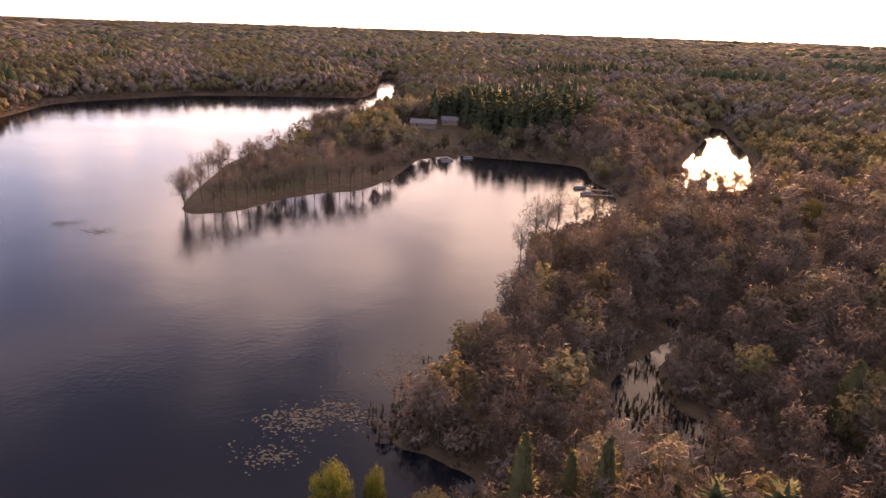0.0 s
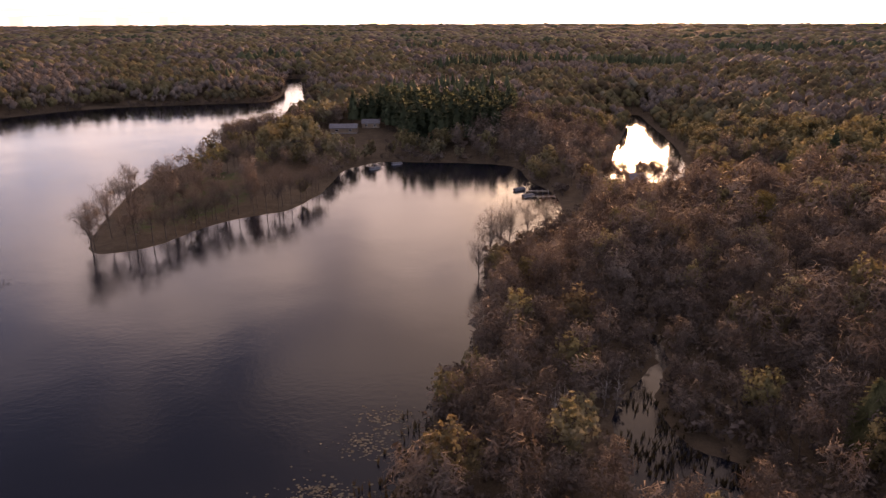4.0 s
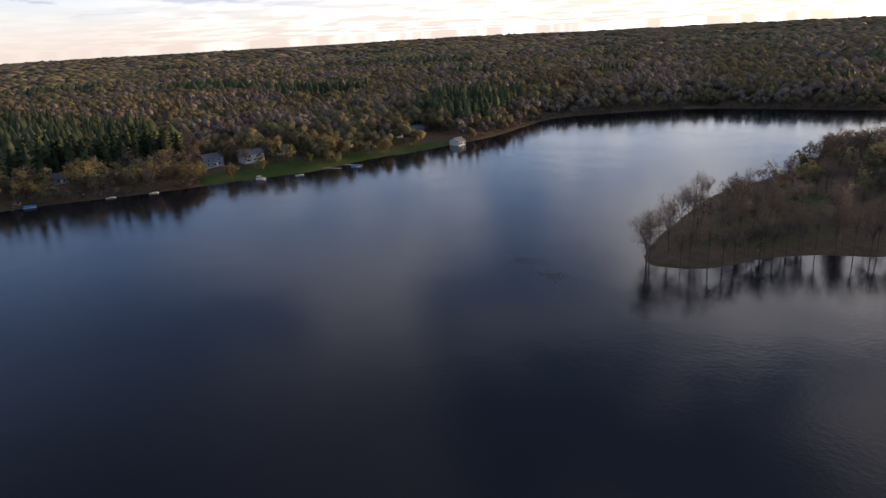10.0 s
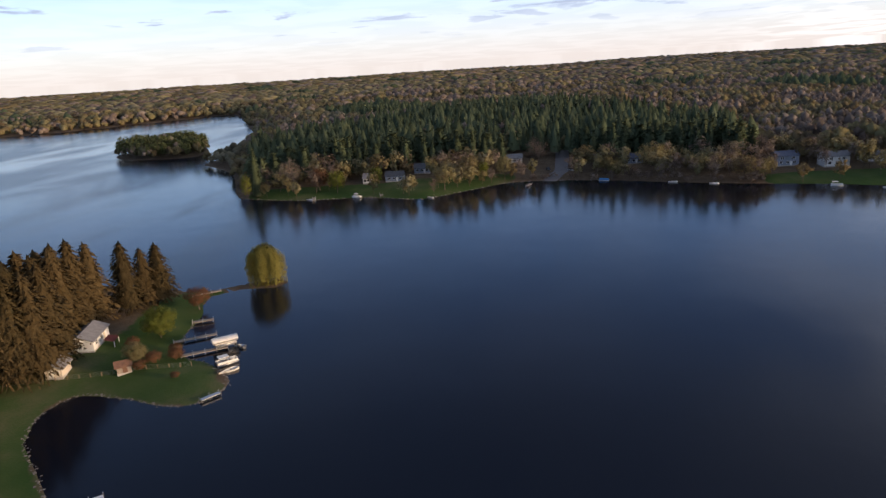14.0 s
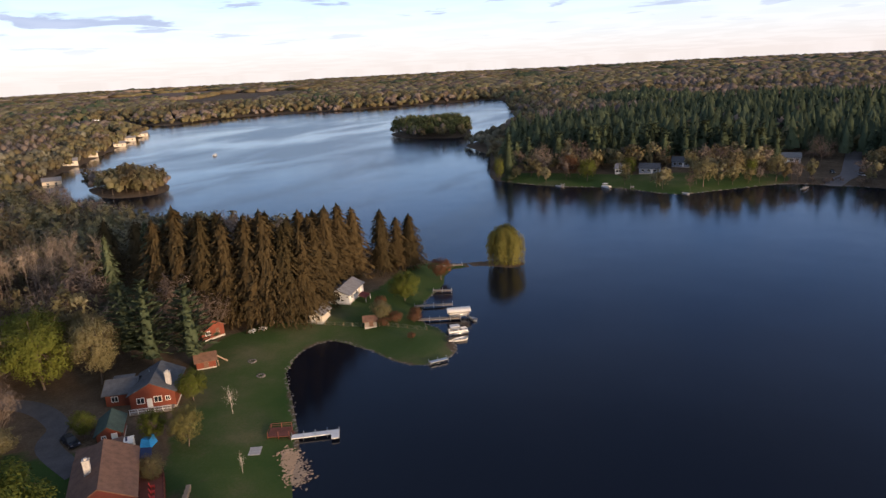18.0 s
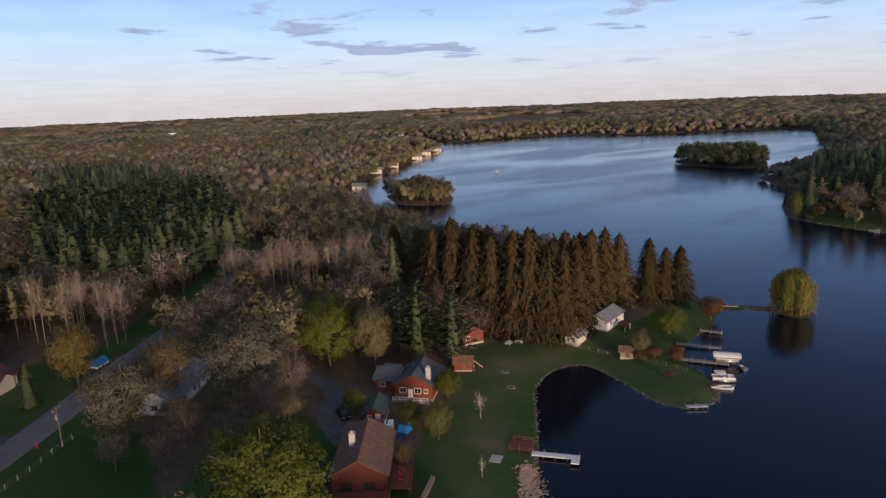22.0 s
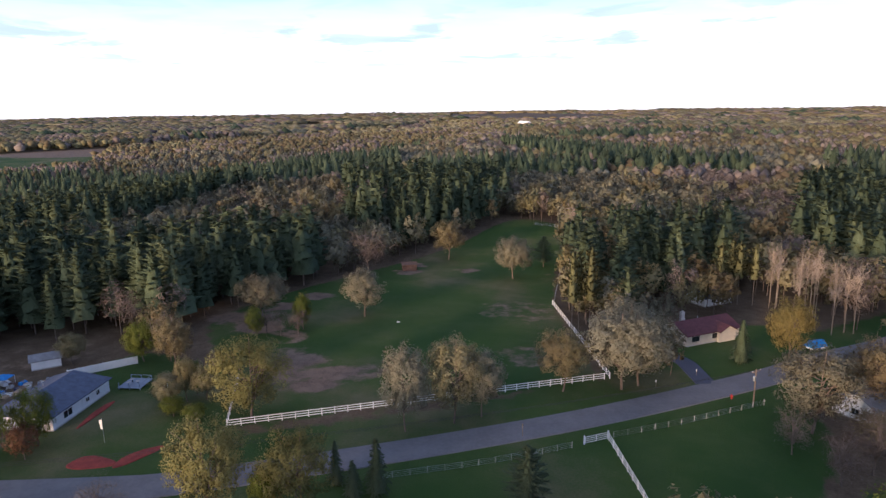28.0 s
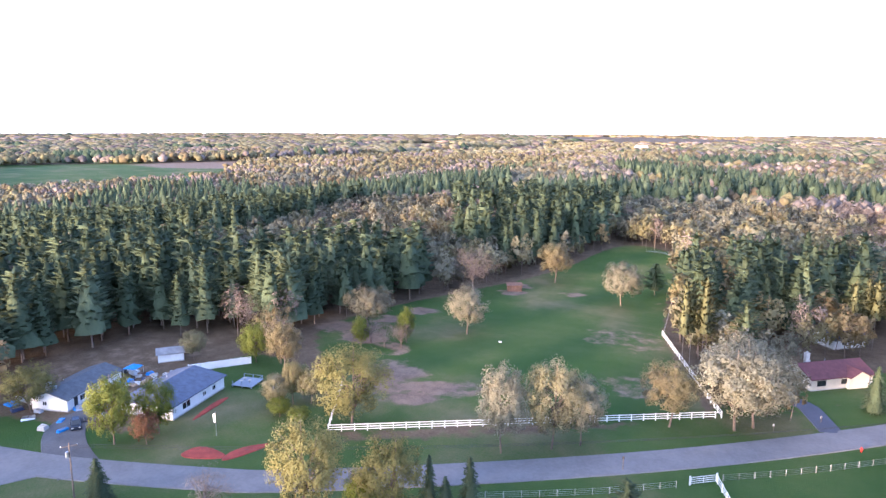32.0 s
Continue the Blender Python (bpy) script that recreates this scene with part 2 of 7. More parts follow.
M_GROUND, M_WATER = ground_material(), water_material()
M_BARE = foliage("bare_twigs", [(0.3, (0.115, 0.090, 0.074)), (0.42, (0.158, 0.124, 0.103)), (0.52, (0.198, 0.160, 0.134)), (0.65, (0.245, 0.205, 0.172))], through_leaf=0.25)
M_BUD = foliage("budding_leaves", [(0.3, (0.158, 0.123, 0.076)), (0.43, (0.202, 0.168, 0.093)), (0.53, (0.232, 0.213, 0.106)), (0.66, (0.296, 0.267, 0.172))], through_leaf=0.45)
M_PALE = foliage("pale_blossom_leaves", [(0.28, (0.120, 0.110, 0.074)), (0.46, (0.185, 0.173, 0.118)), (0.66, (0.265, 0.252, 0.178))], through_leaf=0.3)
M_LIME = foliage("lime_leaves", [(0.25, (0.080, 0.102, 0.022)), (0.5, (0.148, 0.168, 0.036)), (0.75, (0.225, 0.238, 0.062))], through_leaf=0.4)
M_GOLD = foliage("golden_leaves", [(0.25, (0.118, 0.090, 0.030)), (0.5, (0.176, 0.143, 0.050)), (0.75, (0.227, 0.193, 0.080))], through_leaf=0.35)
M_WILLOW = foliage("willow_leaves", [(0.3, (0.215, 0.200, 0.055)), (0.5, (0.30, 0.28, 0.085)), (0.7, (0.37, 0.345, 0.12))], through_leaf=0.45)
M_OLIVE = foliage("olive_yellow_leaves", [(0.3, (0.125, 0.118, 0.044)), (0.5, (0.178, 0.168, 0.064)), (0.7, (0.228, 0.218, 0.094))], through_leaf=0.4)
M_ISLE = foliage("island_leaves", [(0.3, (0.070, 0.085, 0.036)), (0.5, (0.112, 0.130, 0.054)), (0.7, (0.165, 0.175, 0.078))], through_leaf=0.3)
M_RED = foliage("red_buds", [(0.25, (0.105, 0.050, 0.028)), (0.5, (0.165, 0.085, 0.046)), (0.75, (0.22, 0.13, 0.075))])
M_PINE = foliage("pine_needles", [(0.28, (0.046, 0.062, 0.036)), (0.48, (0.080, 0.104, 0.058)), (0.68, (0.125, 0.150, 0.084))], through_leaf=0.15)
M_SPRUCE = foliage("spruce_needles", [(0.28, (0.033, 0.029, 0.014)), (0.48, (0.061, 0.046, 0.023)), (0.68, (0.094, 0.069, 0.034))], through_leaf=0.0)
M_LARCH = foliage("olive_needles", [(0.28, (0.060, 0.058, 0.026)), (0.48, (0.096, 0.095, 0.044)), (0.68, (0.135, 0.132, 0.062))], through_leaf=0.1)
M_BARK = material("bark", (0.143, 0.108, 0.083), 0.95, spread=0.35, scale=3.0)
M_PALEBARK = material("pale_bark", (0.20, 0.165, 0.132), 0.9, spread=0.3, scale=3.0)
M_BIRCH = material("birch_bark", (0.55, 0.50, 0.43), 0.85, spread=0.35, scale=5.0)
M_ASPHALT = material("worn_asphalt", (0.145, 0.138, 0.140), 0.9, spread=0.15, scale=1.6)

# ================= the plan =================
EAST_SHORE = [(-77, -43), (-64, -31), (-43, -6), (-24, 19), (-5, 39), (13, 52), (7, 59), (-1, 62), (-3, 67), (4, 84), (4, 95), (6, 101), (13, 110),
              (14, 122), (19, 135), (20, 157), (20, 167), (22, 174), (34, 188), (40, 194), (51, 212), (55, 230), (54, 248), (48, 268), (46, 294),
              (26, 303), (5, 306), (-16, 308), (-29, 296), (-34, 283)]
PENINSULA_SHORE = [(-36, 256), (-39, 243), (-46, 224), (-59, 216), (-70, 204), (-77, 189), (-84, 182), (-93, 179), (-100, 188), (-106, 211), (-110, 234),
                   (-114, 256), (-114, 285), (-108, 311), (-108, 334), (-109, 365), (-118, 404), (-116, 428), (-100, 432), (-88, 446),
                   (-84, 480), (-92, 545), (-100, 612), (-118, 690), (-130, 768), (-148, 764), (-136, 690), (-124, 620), (-120, 567)]
WEST_SHORE = [(-130, 550), (-159, 542), (-244, 518), (-289, 470), (-314, 426), (-305, 374), (-297, 336), (-299, 282), (-306, 240), (-304, 204), (-316, 174),
              (-322, 153), (-332, 123), (-351, 80), (-358, 51), (-357, 29), (-338, 5), (-324, -16), (-335, -43), (-334, -76), (-344, -108), (-355, -119),
              (-384, -131), (-443, -156), (-481, -187), (-501, -198), (-575, -197), (-711, -232), (-853, -292), (-1072, -383)]
FAR_SHORE = [(-1109, -435), (-1063, -469), (-986, -538), (-916, -604), (-878, -712), (-791, -739), (-697, -755), (-730, -868), (-713, -935), (-681, -917), (-653, -781),
             (-592, -667), (-508, -598), (-424, -530), (-348, -468), (-312, -443), (-281, -412), (-252, -373), (-231, -312), (-216, -271), (-206, -215), (-205, -160),
             (-204, -118), (-200, -91)]
SPRUCE_SHORE = [(-194, -77), (-194, -68), (-200, -58), (-204, -50), (-200, -45), (-195, -48), (-195, -56), (-191, -63), (-186, -66), (-170, -61), (-158, -60), (-146, -55), (-142, -48),
                (-137, -42), (-131, -38), (-124, -39), (-121, -45), (-124, -55), (-127, -66), (-125, -71), (-117, -72), (-109, -69), (-99, -60),
                (-90, -52), (-83, -46)]
POND = [(82, 268), (88, 288), (107, 341), (136, 420), (147, 458), (156, 460), (150, 419), (139, 343), (124, 288), (108, 262)]
MARSH = [(34, 62), (35, 87), (40, 96), (46, 104), (51, 112), (52, 122), (56, 122), (54, 111), (49, 101), (45, 94), (46, 81), (53, 74), (46, 66)]
WEST_ISLE = [(-276, -357), (-262, -331), (-256, -310), (-270, -293), (-287, -299), (-304, -323), (-307, -343), (-292, -359)]
FAR_ISLE = [(-598, -319), (-564, -305), (-543, -270), (-544, -234), (-563, -224), (-611, -243), (-637, -264), (-625, -301)]
FIELD = [(68, -67), (47, -82), (18, -101), (8, -111), (26, -157), (36, -210), (48, -270), (72, -279), (82, -222), (97, -178), (109, -143), (111, -114), (91, -95), (76, -79)]
PADDOCK = [(33, -60), (17, -72), (2, -84), (-26, -108), (-34, -98), (-26, -70), (-5, -49), (22, -42)]
HOUSE_LAWN = [(-71, -38), (-90, -52), (-99, -60), (-117, -72), (-127, -69), (-121, -45), (-124, -37), (-142, -46), (-158, -58), (-191, -61), (-189, -78),
              (-158, -76), (-142, -86), (-116, -93), (-101, -90), (-89, -79), (-76, -62), (-61, -45)]
BLUE_LAWN = [(63, -56), (77, -49), (92, -44), (104, -54), (116, -75), (109, -92), (87, -87), (69, -68)]
MAROON_LAWN = [(6, -113), (-10, -126), (-33, -147), (-37, -159), (-19, -156), (-1, -135)]
WEST_LAWN = [(-321, -18), (-336, 6), (-356, 29), (-375, 31), (-376, 4), (-363, -42), (-362, -105), (-342, -106), (-332, -72)]
NORTHWEST_LAWN = [(-291, 238), (-302, 205), (-314, 174), (-322, 151), (-339, 158), (-337, 205), (-321, 261), (-306, 306), (-296, 306)]
TIP_LAWN = [(-92, 184), (-64, 214), (-56, 237), (-68, 278), (-87, 284), (-101, 251), (-101, 211)]
FAR_FIELD = [(585, -263), (533, -455), (723, -615), (952, -548), (957, -400)]
JUNKYARD = [(105, -48), (118, -41), (146, -52), (148, -80), (125, -94), (116, -75)]
FAR_STUBBLE = [[(-1450, -1800), (-1640, -1700), (-2000, -1760), (-2300, -2300), (-1700, -2300)], [(-2550, -2400), (-2900, -2900), (-2500, -3100), (-2200, -2600)],
               [(640, -560), (723, -505), (860, -560), (760, -680)], [(860, -1480), (850, -1800), (1200, -1900), (1200, -1500)]]
ROAD = [(222, 13), (156, -13), (121, -26), (98, -33), (74, -43), (61, -50), (32, -71), (4, -94), (-23, -120), (-38, -137), (-54, -153), (-70, -171), (-98, -202), (-139, -246)]


def smooth_line(points, closed=True, steps=4):
    p = np.array(points, float)
    n = len(p)
    out = []
    for i in range(n if closed else n - 1):
        a, b, c, d = (p[(i + k) % n] if closed else p[min(max(i + k, 0), n - 1)] for k in (-1, 0, 1, 2))
        for s in range(steps):
            u = s / steps
            out.append(0.5 * (2 * b + (c - a) * u + (2 * a - 5 * b + 4 * c - d) * u * u + (3 * b - a - 3 * c + d) * u ** 3))
    if not closed:
        out.append(p[-1])
    return np.array(out)


def signed_distance(points, outline, closed=True):
    """Distance to an outline, negative inside it."""
    best = np.full(len(points), 1e18)
    inside = np.zeros(len(points), bool)
    x, y = points[:, 0], points[:, 1]
    n = len(outline)
    for i in range(n if closed else n - 1):
        a, b = outline[i], outline[(i + 1) % n]
        e = b - a
        u = np.clip(((x - a[0]) * e[0] + (y - a[1]) * e[1]) / max(e @ e, 1e-9), 0, 1)
        best = np.minimum(best, (x - a[0] - u * e[0]) ** 2 + (y - a[1] - u * e[1]) ** 2)
        if closed and a[1] != b[1]:
            inside ^= ((a[1] > y) != (b[1] > y)) & (x < (b[0] - a[0]) * (y - a[1]) / (b[1] - a[1]) + a[0])
    d = np.sqrt(best)
    return np.where(inside, -d, d)


LAKE = smooth_line(EAST_SHORE + PENINSULA_SHORE + WEST_SHORE + FAR_SHORE + SPRUCE_SHORE, steps=3)
ROAD_LINE = smooth_line(ROAD, closed=False, steps=6)


def ramp01(v, a, b):
    u = np.clip((v - a) / (b - a), 0, 1)
    return u * u * (3 - 2 * u)


def waves(x, y, size, seed):
    """Soft rolling relief between -1 and 1."""
    r = np.random.RandomState(seed)
    out = np.zeros_like(x)
    for k in range(6):
        a, f, p = r.uniform(0, 6.28), r.uniform(0.6, 1.7) / size, r.uniform(0, 6.28)
        out += np.sin((x * math.cos(a) + y * math.sin(a)) * f * 6.28 + p)
    return out / 3.2


def axis(lo, hi, step, far):
    a = list(np.arange(lo, hi + 0.1, step))
    s = step
    while a[-1] < far:
        s *= 1.075
        a.append(a[-1] + s)
    s = step
    while a[0] > -far:
        s *= 1.075
        a.insert(0, a[0] - s)
    return np.array(a)


GX, GY = axis(-420, 150, 4.0, 4600), axis(-320, 500, 4.0, 4600)
gx, gy = np.meshgrid(GX, GY)
flat_points = np.stack([gx.ravel(), gy.ravel()], 1)
water_distance = signed_distance(flat_points, LAKE)
for isle in (WEST_ISLE, FAR_ISLE):
    water_distance = np.maximum(water_distance, -signed_distance(flat_points, smooth_line(isle)))
for pool in (POND, MARSH):
    water_distance = np.minimum(water_distance, signed_distance(flat_points, smooth_line(pool)))
fx, fy = flat_points[:, 0], flat_points[:, 1]
reach = np.hypot(fx + 10, fy - 10)
height = np.where(water_distance > 0, 0.25 * ramp01(water_distance, 0, 1.5) + 1.35 * ramp01(water_distance, 1, 14) + 2.9 * ramp01(water_distance, 14, 75),
                  -1.6 * ramp01(-water_distance, 0, 10) - 0.05)
inland = ramp01(water_distance, 40, 260)
height += inland * 3.2 * waves(fx, fy, 420, 3) * ramp01(reach, 170, 420)
height += 3.5 * ramp01(-fy, 190, 290) * ramp01(fx, -60, 30) * inland
height += inland * ramp01(reach, 900, 4300) * (-1 + 3 * waves(fx, fy, 1900, 5))
height += inland * 7 * ramp01(fy, 480, 1400) * (1 + 0.35 * waves(fx, fy, 900, 8))
HEIGHT, WATER = height.reshape(gx.shape), water_distance.reshape(gx.shape)


def sample(grid, x, y):
    x, y = np.atleast_1d(np.asarray(x, float)), np.atleast_1d(np.asarray(y, float))
    i = np.clip(np.searchsorted(GX, x) - 1, 0, len(GX) - 2)
    j = np.clip(np.searchsorted(GY, y) - 1, 0, len(GY) - 2)
    u, v = (x - GX[i]) / (GX[i + 1] - GX[i]), (y - GY[j]) / (GY[j + 1] - GY[j])
    return grid[j, i] * (1 - u) * (1 - v) + grid[j, i + 1] * u * (1 - v) + grid[j + 1, i] * (1 - u) * v + grid[j + 1, i + 1] * u * v


def ground_z(x, y):
    return float(sample(HEIGHT, x, y)[0])


def quick_mesh(name, verts, faces, mats, face_mat=None, smooth=False, normals=None):
    """A mesh from numpy arrays: verts (n, 3), faces (m, 3) or (m, 4)."""
    me = bpy.data.meshes.new(name)
    verts, faces = np.asarray(verts, np.float32), np.asarray(faces, np.int32)
    k = faces.shape[1]
    me.vertices.add(len(verts))
    me.vertices.foreach_set("co", verts.ravel())
    me.loops.add(faces.size)
    me.loops.foreach_set("vertex_index", faces.ravel())
    me.polygons.add(len(faces))
    me.polygons.foreach_set("loop_start", np.arange(0, faces.size, k, dtype=np.int32))
    me.polygons.foreach_set("loop_total", np.full(len(faces), k, np.int32))
    for m in mats:
        me.materials.append(m)
    if face_mat is not None:
        me.polygons.foreach_set("material_index", np.asarray(face_mat, np.int32))
    me.polygons.foreach_set("use_smooth", np.full(len(faces), smooth, bool))
    me.update(calc_edges=True)
    me.validate()
    if normals is not None:
        me.polygons.foreach_set("use_smooth", np.ones(len(me.polygons), bool))
        me.normals_split_custom_set_from_vertices(np.asarray(normals, np.float32))
    return me


ny, nx = gx.shape
idx = np.arange(nx * ny).reshape(ny, nx)
quads = np.stack([idx[:-1, :-1], idx[:-1, 1:], idx[1:, 1:], idx[1:, :-1]], -1).reshape(-1, 4)
ground_mesh = quick_mesh("ground", np.stack([fx, fy, height], 1), quads, [M_GROUND], smooth=True)
road_distance = signed_distance(flat_points, ROAD_LINE, closed=False)
grass_amount = np.zeros(len(fx))
for area in (FIELD, PADDOCK, HOUSE_LAWN, BLUE_LAWN, MAROON_LAWN, WEST_LAWN, NORTHWEST_LAWN):
    grass_amount = np.maximum(grass_amount, ramp01(-signed_distance(flat_points, smooth_line(area)), -4, 4))
grass_amount = np.maximum(grass_amount, 1 - ramp01(road_distance, 8, 20))
for area in (((-58, -38), (-72, -40), (-92, -62), (-86, -76), (-64, -64)), ((-44, -96), (-62, -92), (-72, -70), (-62, -46), (-40, -36), (-22, -66)), ((128, -30), (60, -50), (30, -66), (-10, -40), (10, -8), (60, 4), (126, 4))):
    grass_amount = np.maximum(grass_amount, 0.72 * ramp01(-signed_distance(flat_points, np.array(area, float)), -4, 6))
grass_amount = np.maximum(grass_amount, 0.95 * ramp01(-signed_distance(flat_points, smooth_line(FAR_FIELD)), -20, 20))
grass_amount = np.maximum(grass_amount, 0.5 * ramp01(-signed_distance(flat_points, smooth_line(TIP_LAWN)), -2, 8))
earth_amount = ramp01(-signed_distance(flat_points, smooth_line(JUNKYARD)), -4, 5) * 0.42
for area in FAR_STUBBLE:
    earth_amount = np.maximum(earth_amount, 0.9 * ramp01(-signed_distance(flat_points, np.array(area, float)), -30, 30))
for bx, by, br, amount in ((73, -99, 7, 0.8), (63, -88, 6, 0.85), (61, -96, 6, 0.85), (70, -92, 6, 0.6), (97, -116, 8, 0.8), (100, -135, 6, 0.8), (86, -116, 6, 0.5), (84, -193, 5, 0.95), (104, -124, 6, 0.8), (83, -183, 6, 0.9), (64, -191, 5, 0.8), (97, -147, 6, 0.8), (62, -94, 9, 0.5), (69, -88, 8, 0.5), (76, -102, 10, 0.46), (52, -100, 8, 0.5), (84, -112, 8, 0.5), (109, -120, 9, 0.6), (23, -119, 14, 0.42), (35, -151, 18, 0.42), (30, -190, 14, 0.36)):
    earth_amount = np.maximum(earth_amount, min(0.95, amount * 1.15) * (1 - ramp01(np.hypot(fx - bx, (fy - by) * 1.3), br * 0.4, br * 1.4)))
cover_layer = ground_mesh.color_attributes.new("cover", "FLOAT_COLOR", "POINT")
cover_layer.data.foreach_set("color", np.stack([grass_amount, earth_amount, np.zeros(len(fx)), np.ones(len(fx))], 1).astype(np.float32).ravel())
tagged(new("ground", ground_mesh), "rolling ground of brown leaf litter and spring grass", "ground", kind="structure")

half = 4600
water_mesh = quick_mesh("water", [(-half, -half, 0), (half, -half, 0), (half, half, 0), (-half, half, 0)], [(0, 1, 2, 3)], [M_WATER])
tagged(new("water", water_mesh), "calm dark lake water reflecting the evening sky", "lake", kind="structure")


def ribbon(line, width, lift, name, mat, label, category):
    d = np.gradient(line, axis=0)
    d /= np.linalg.norm(d, axis=1)[:, None]
    side = np.stack([-d[:, 1], d[:, 0]], 1)
    cols = [line + side * width * s for s in (-0.52, -0.5, -0.17, 0.17, 0.5, 0.52)]
    drop = (-0.25, 0, 0.04, 0.04, 0, -0.25)
    v = [(p[0], p[1], ground_z(*line[i]) + lift + drop[c]) for c, col in enumerate(cols) for i, p in enumerate(col)]
    n = len(line)
    f = [(c * n + i, (c + 1) * n + i, (c + 1) * n + i + 1, c * n + i + 1)[::-1] for c in range(5) for i in range(n - 1)]
    return tagged(new(name, quick_mesh(name, v, f, [mat])), label, category, kind="structure")


ribbon(smooth_line(ROAD, False, 12), 6.8, 0.16, "road", M_ASPHALT, "worn pale grey asphalt country road", "road")

# ================= trees =================


def leaf_cloud(rng, centers, spread, count, size, droop=0.0, middle=None, radii=None, thin=1.0):
    """Small three-sided leaves or twig sprays round some centres, facing outwards from their clump and from the crown."""
    pick = rng.randint(0, len(centers), count)
    c = centers[pick]
    d = rng.normal(0, 1, (count, 3))
    d /= np.linalg.norm(d, axis=1)[:, None] + 1e-9
    p = c + d * spread * 1.55 * rng.uniform(0.55, 1.12, (count, 1)) * rng.uniform(0.75, 1.2, (len(centers), 1))[pick]
    out = (p - middle) / radii * 1.1 + d * 0.4 + rng.normal(0, 0.14, (count, 3))
    out /= np.linalg.norm(out, axis=1)[:, None] + 1e-6
    face = out + rng.normal(0, 0.45, (count, 3))
    face /= np.linalg.norm(face, axis=1)[:, None] + 1e-6
    a = rng.normal(0, 1, (count, 3))
    a[:, 2] -= droop
    a -= face * (a * face).sum(1)[:, None]
    a /= np.linalg.norm(a, axis=1)[:, None] + 1e-6
    b = np.cross(a, face)
    s = size * rng.uniform(0.6, 1.4, (count, 1))
    flip = ((np.cross(b, a) * out).sum(1) < 0)[:, None]
    b = np.where(flip, -b, b)
    w = s * 0.5 * thin
    v = np.stack([p - a * s * 0.6 - b * w, p - a * s * 0.6 + b * w, p + a * s * 0.8], 1).reshape(-1, 3)
    return v, np.arange(count * 3).reshape(-1, 3), np.repeat(out, 3, axis=0)


def with_normals(a, b):
    return np.concatenate([a[0], b[0]]), np.concatenate([a[1], b[1] + len(a[0])]), np.concatenate([a[2], b[2]])


def vertex_normals(v, f):
    n = np.zeros_like(v)
    fn = np.cross(v[f[:, 1]] - v[f[:, 0]], v[f[:, 2]] - v[f[:, 0]])
    for k in range(3):
        np.add.at(n, f[:, k], fn)
    return n / (np.linalg.norm(n, axis=1)[:, None] + 1e-9)


def rod(a, b, r0, r1, sides=5):
    a, b = np.array(a, float), np.array(b, float)
    d = (b - a) / max(np.linalg.norm(b - a), 1e-6)
    u = np.cross(d, (0.3, 0.9, 0.1))
    u /= np.linalg.norm(u)
    w = np.cross(d, u)
    ang = np.arange(sides) * 2 * math.pi / sides
    ring = np.cos(ang)[:, None] * u + np.sin(ang)[:, None] * w
    v = np.concatenate([a + ring * r0, b + ring * r1])
    f = [(i, (i + 1) % sides, sides + i) for i in range(sides)] + [((i + 1) % sides, sides + (i + 1) % sides, sides + i) for i in range(sides)]
    return v, np.array(f)


def join(chunks):
    vs, fs, n = [], [], 0
    for v, f in chunks:
        vs.append(v)
        fs.append(f + n)
        n += len(v)
    return np.concatenate(vs), np.concatenate(fs)


def broadleaf(rng, height, radius, leaves, leaf, clumps=12, limbs=9, base=0.28, trunk_r=0.022, top_bias=0.0, twigs=0, droop=0.0, density=0.3, wood=2, thin=1.0):
    """Trunk-and-limb chunk and crown chunk of a round-headed tree; wood: how much of the limbs is built, thin: width of the sprays."""
    cz, rz = height * (base + 1) / 2, height * (1 - base) / 2
    ends = []
    for _ in range(clumps):
        d = rng.normal(0, 1, 3)
        d /= np.linalg.norm(d)
        d[2] = d[2] * 0.85 + top_bias
        k = rng.uniform(0.42, 0.9)
        ends.append((d[0] * radius * k, d[1] * radius * k, cz + d[2] * rz * k))
    ends = np.array(ends)
    crown = leaf_cloud(rng, ends, np.array((radius, radius, rz)) * density, leaves, leaf, droop, np.array((0, 0, cz - rz * 0.3)), np.array((radius, radius, rz)), thin)
    tr = height * trunk_r
    bend = rng.uniform(-0.05, 0.05, 2) * height
    fork = np.array((bend[0] * 0.5, bend[1] * 0.5, height * (base + 0.08)))
    tip = np.array((bend[0], bend[1], height * 0.88))
    if wood == 0:
        return rod((0, 0, -0.02 * height), tip, tr, tr * 0.2, 3), crown
    sides = 6 if wood > 1 else 4
    chunks = [rod((0, 0, -0.03 * height), fork, tr, tr * 0.75, sides), rod(fork, tip, tr * 0.7, tr * 0.15, sides - 1)]
    for e in ends[:limbs]:
        s = fork + (tip - fork) * rng.uniform(0, 0.6)
        if wood == 1:
            chunks.append(rod(s, e + (e - s) * 0.15, tr * 0.36, tr * 0.06, 3))
            continue
        mid = s + (e - s) * 0.55 + np.array((0, 0, height * 0.02))
        chunks += [rod(s, mid, tr * 0.42, tr * 0.25, 4), rod(mid, e + (e - s) * 0.18, tr * 0.25, tr * 0.06, 3)]
    for _ in range(twigs):
        e = ends[rng.randint(min(limbs, len(ends)))]
        q = e + np.clip(rng.normal(0, 1, 3), -1.4, 1.4) * np.array((radius, radius, rz)) * 0.17
        chunks.append(rod(e, q, tr * 0.12, tr * 0.03, 3))
    return join(chunks), crown


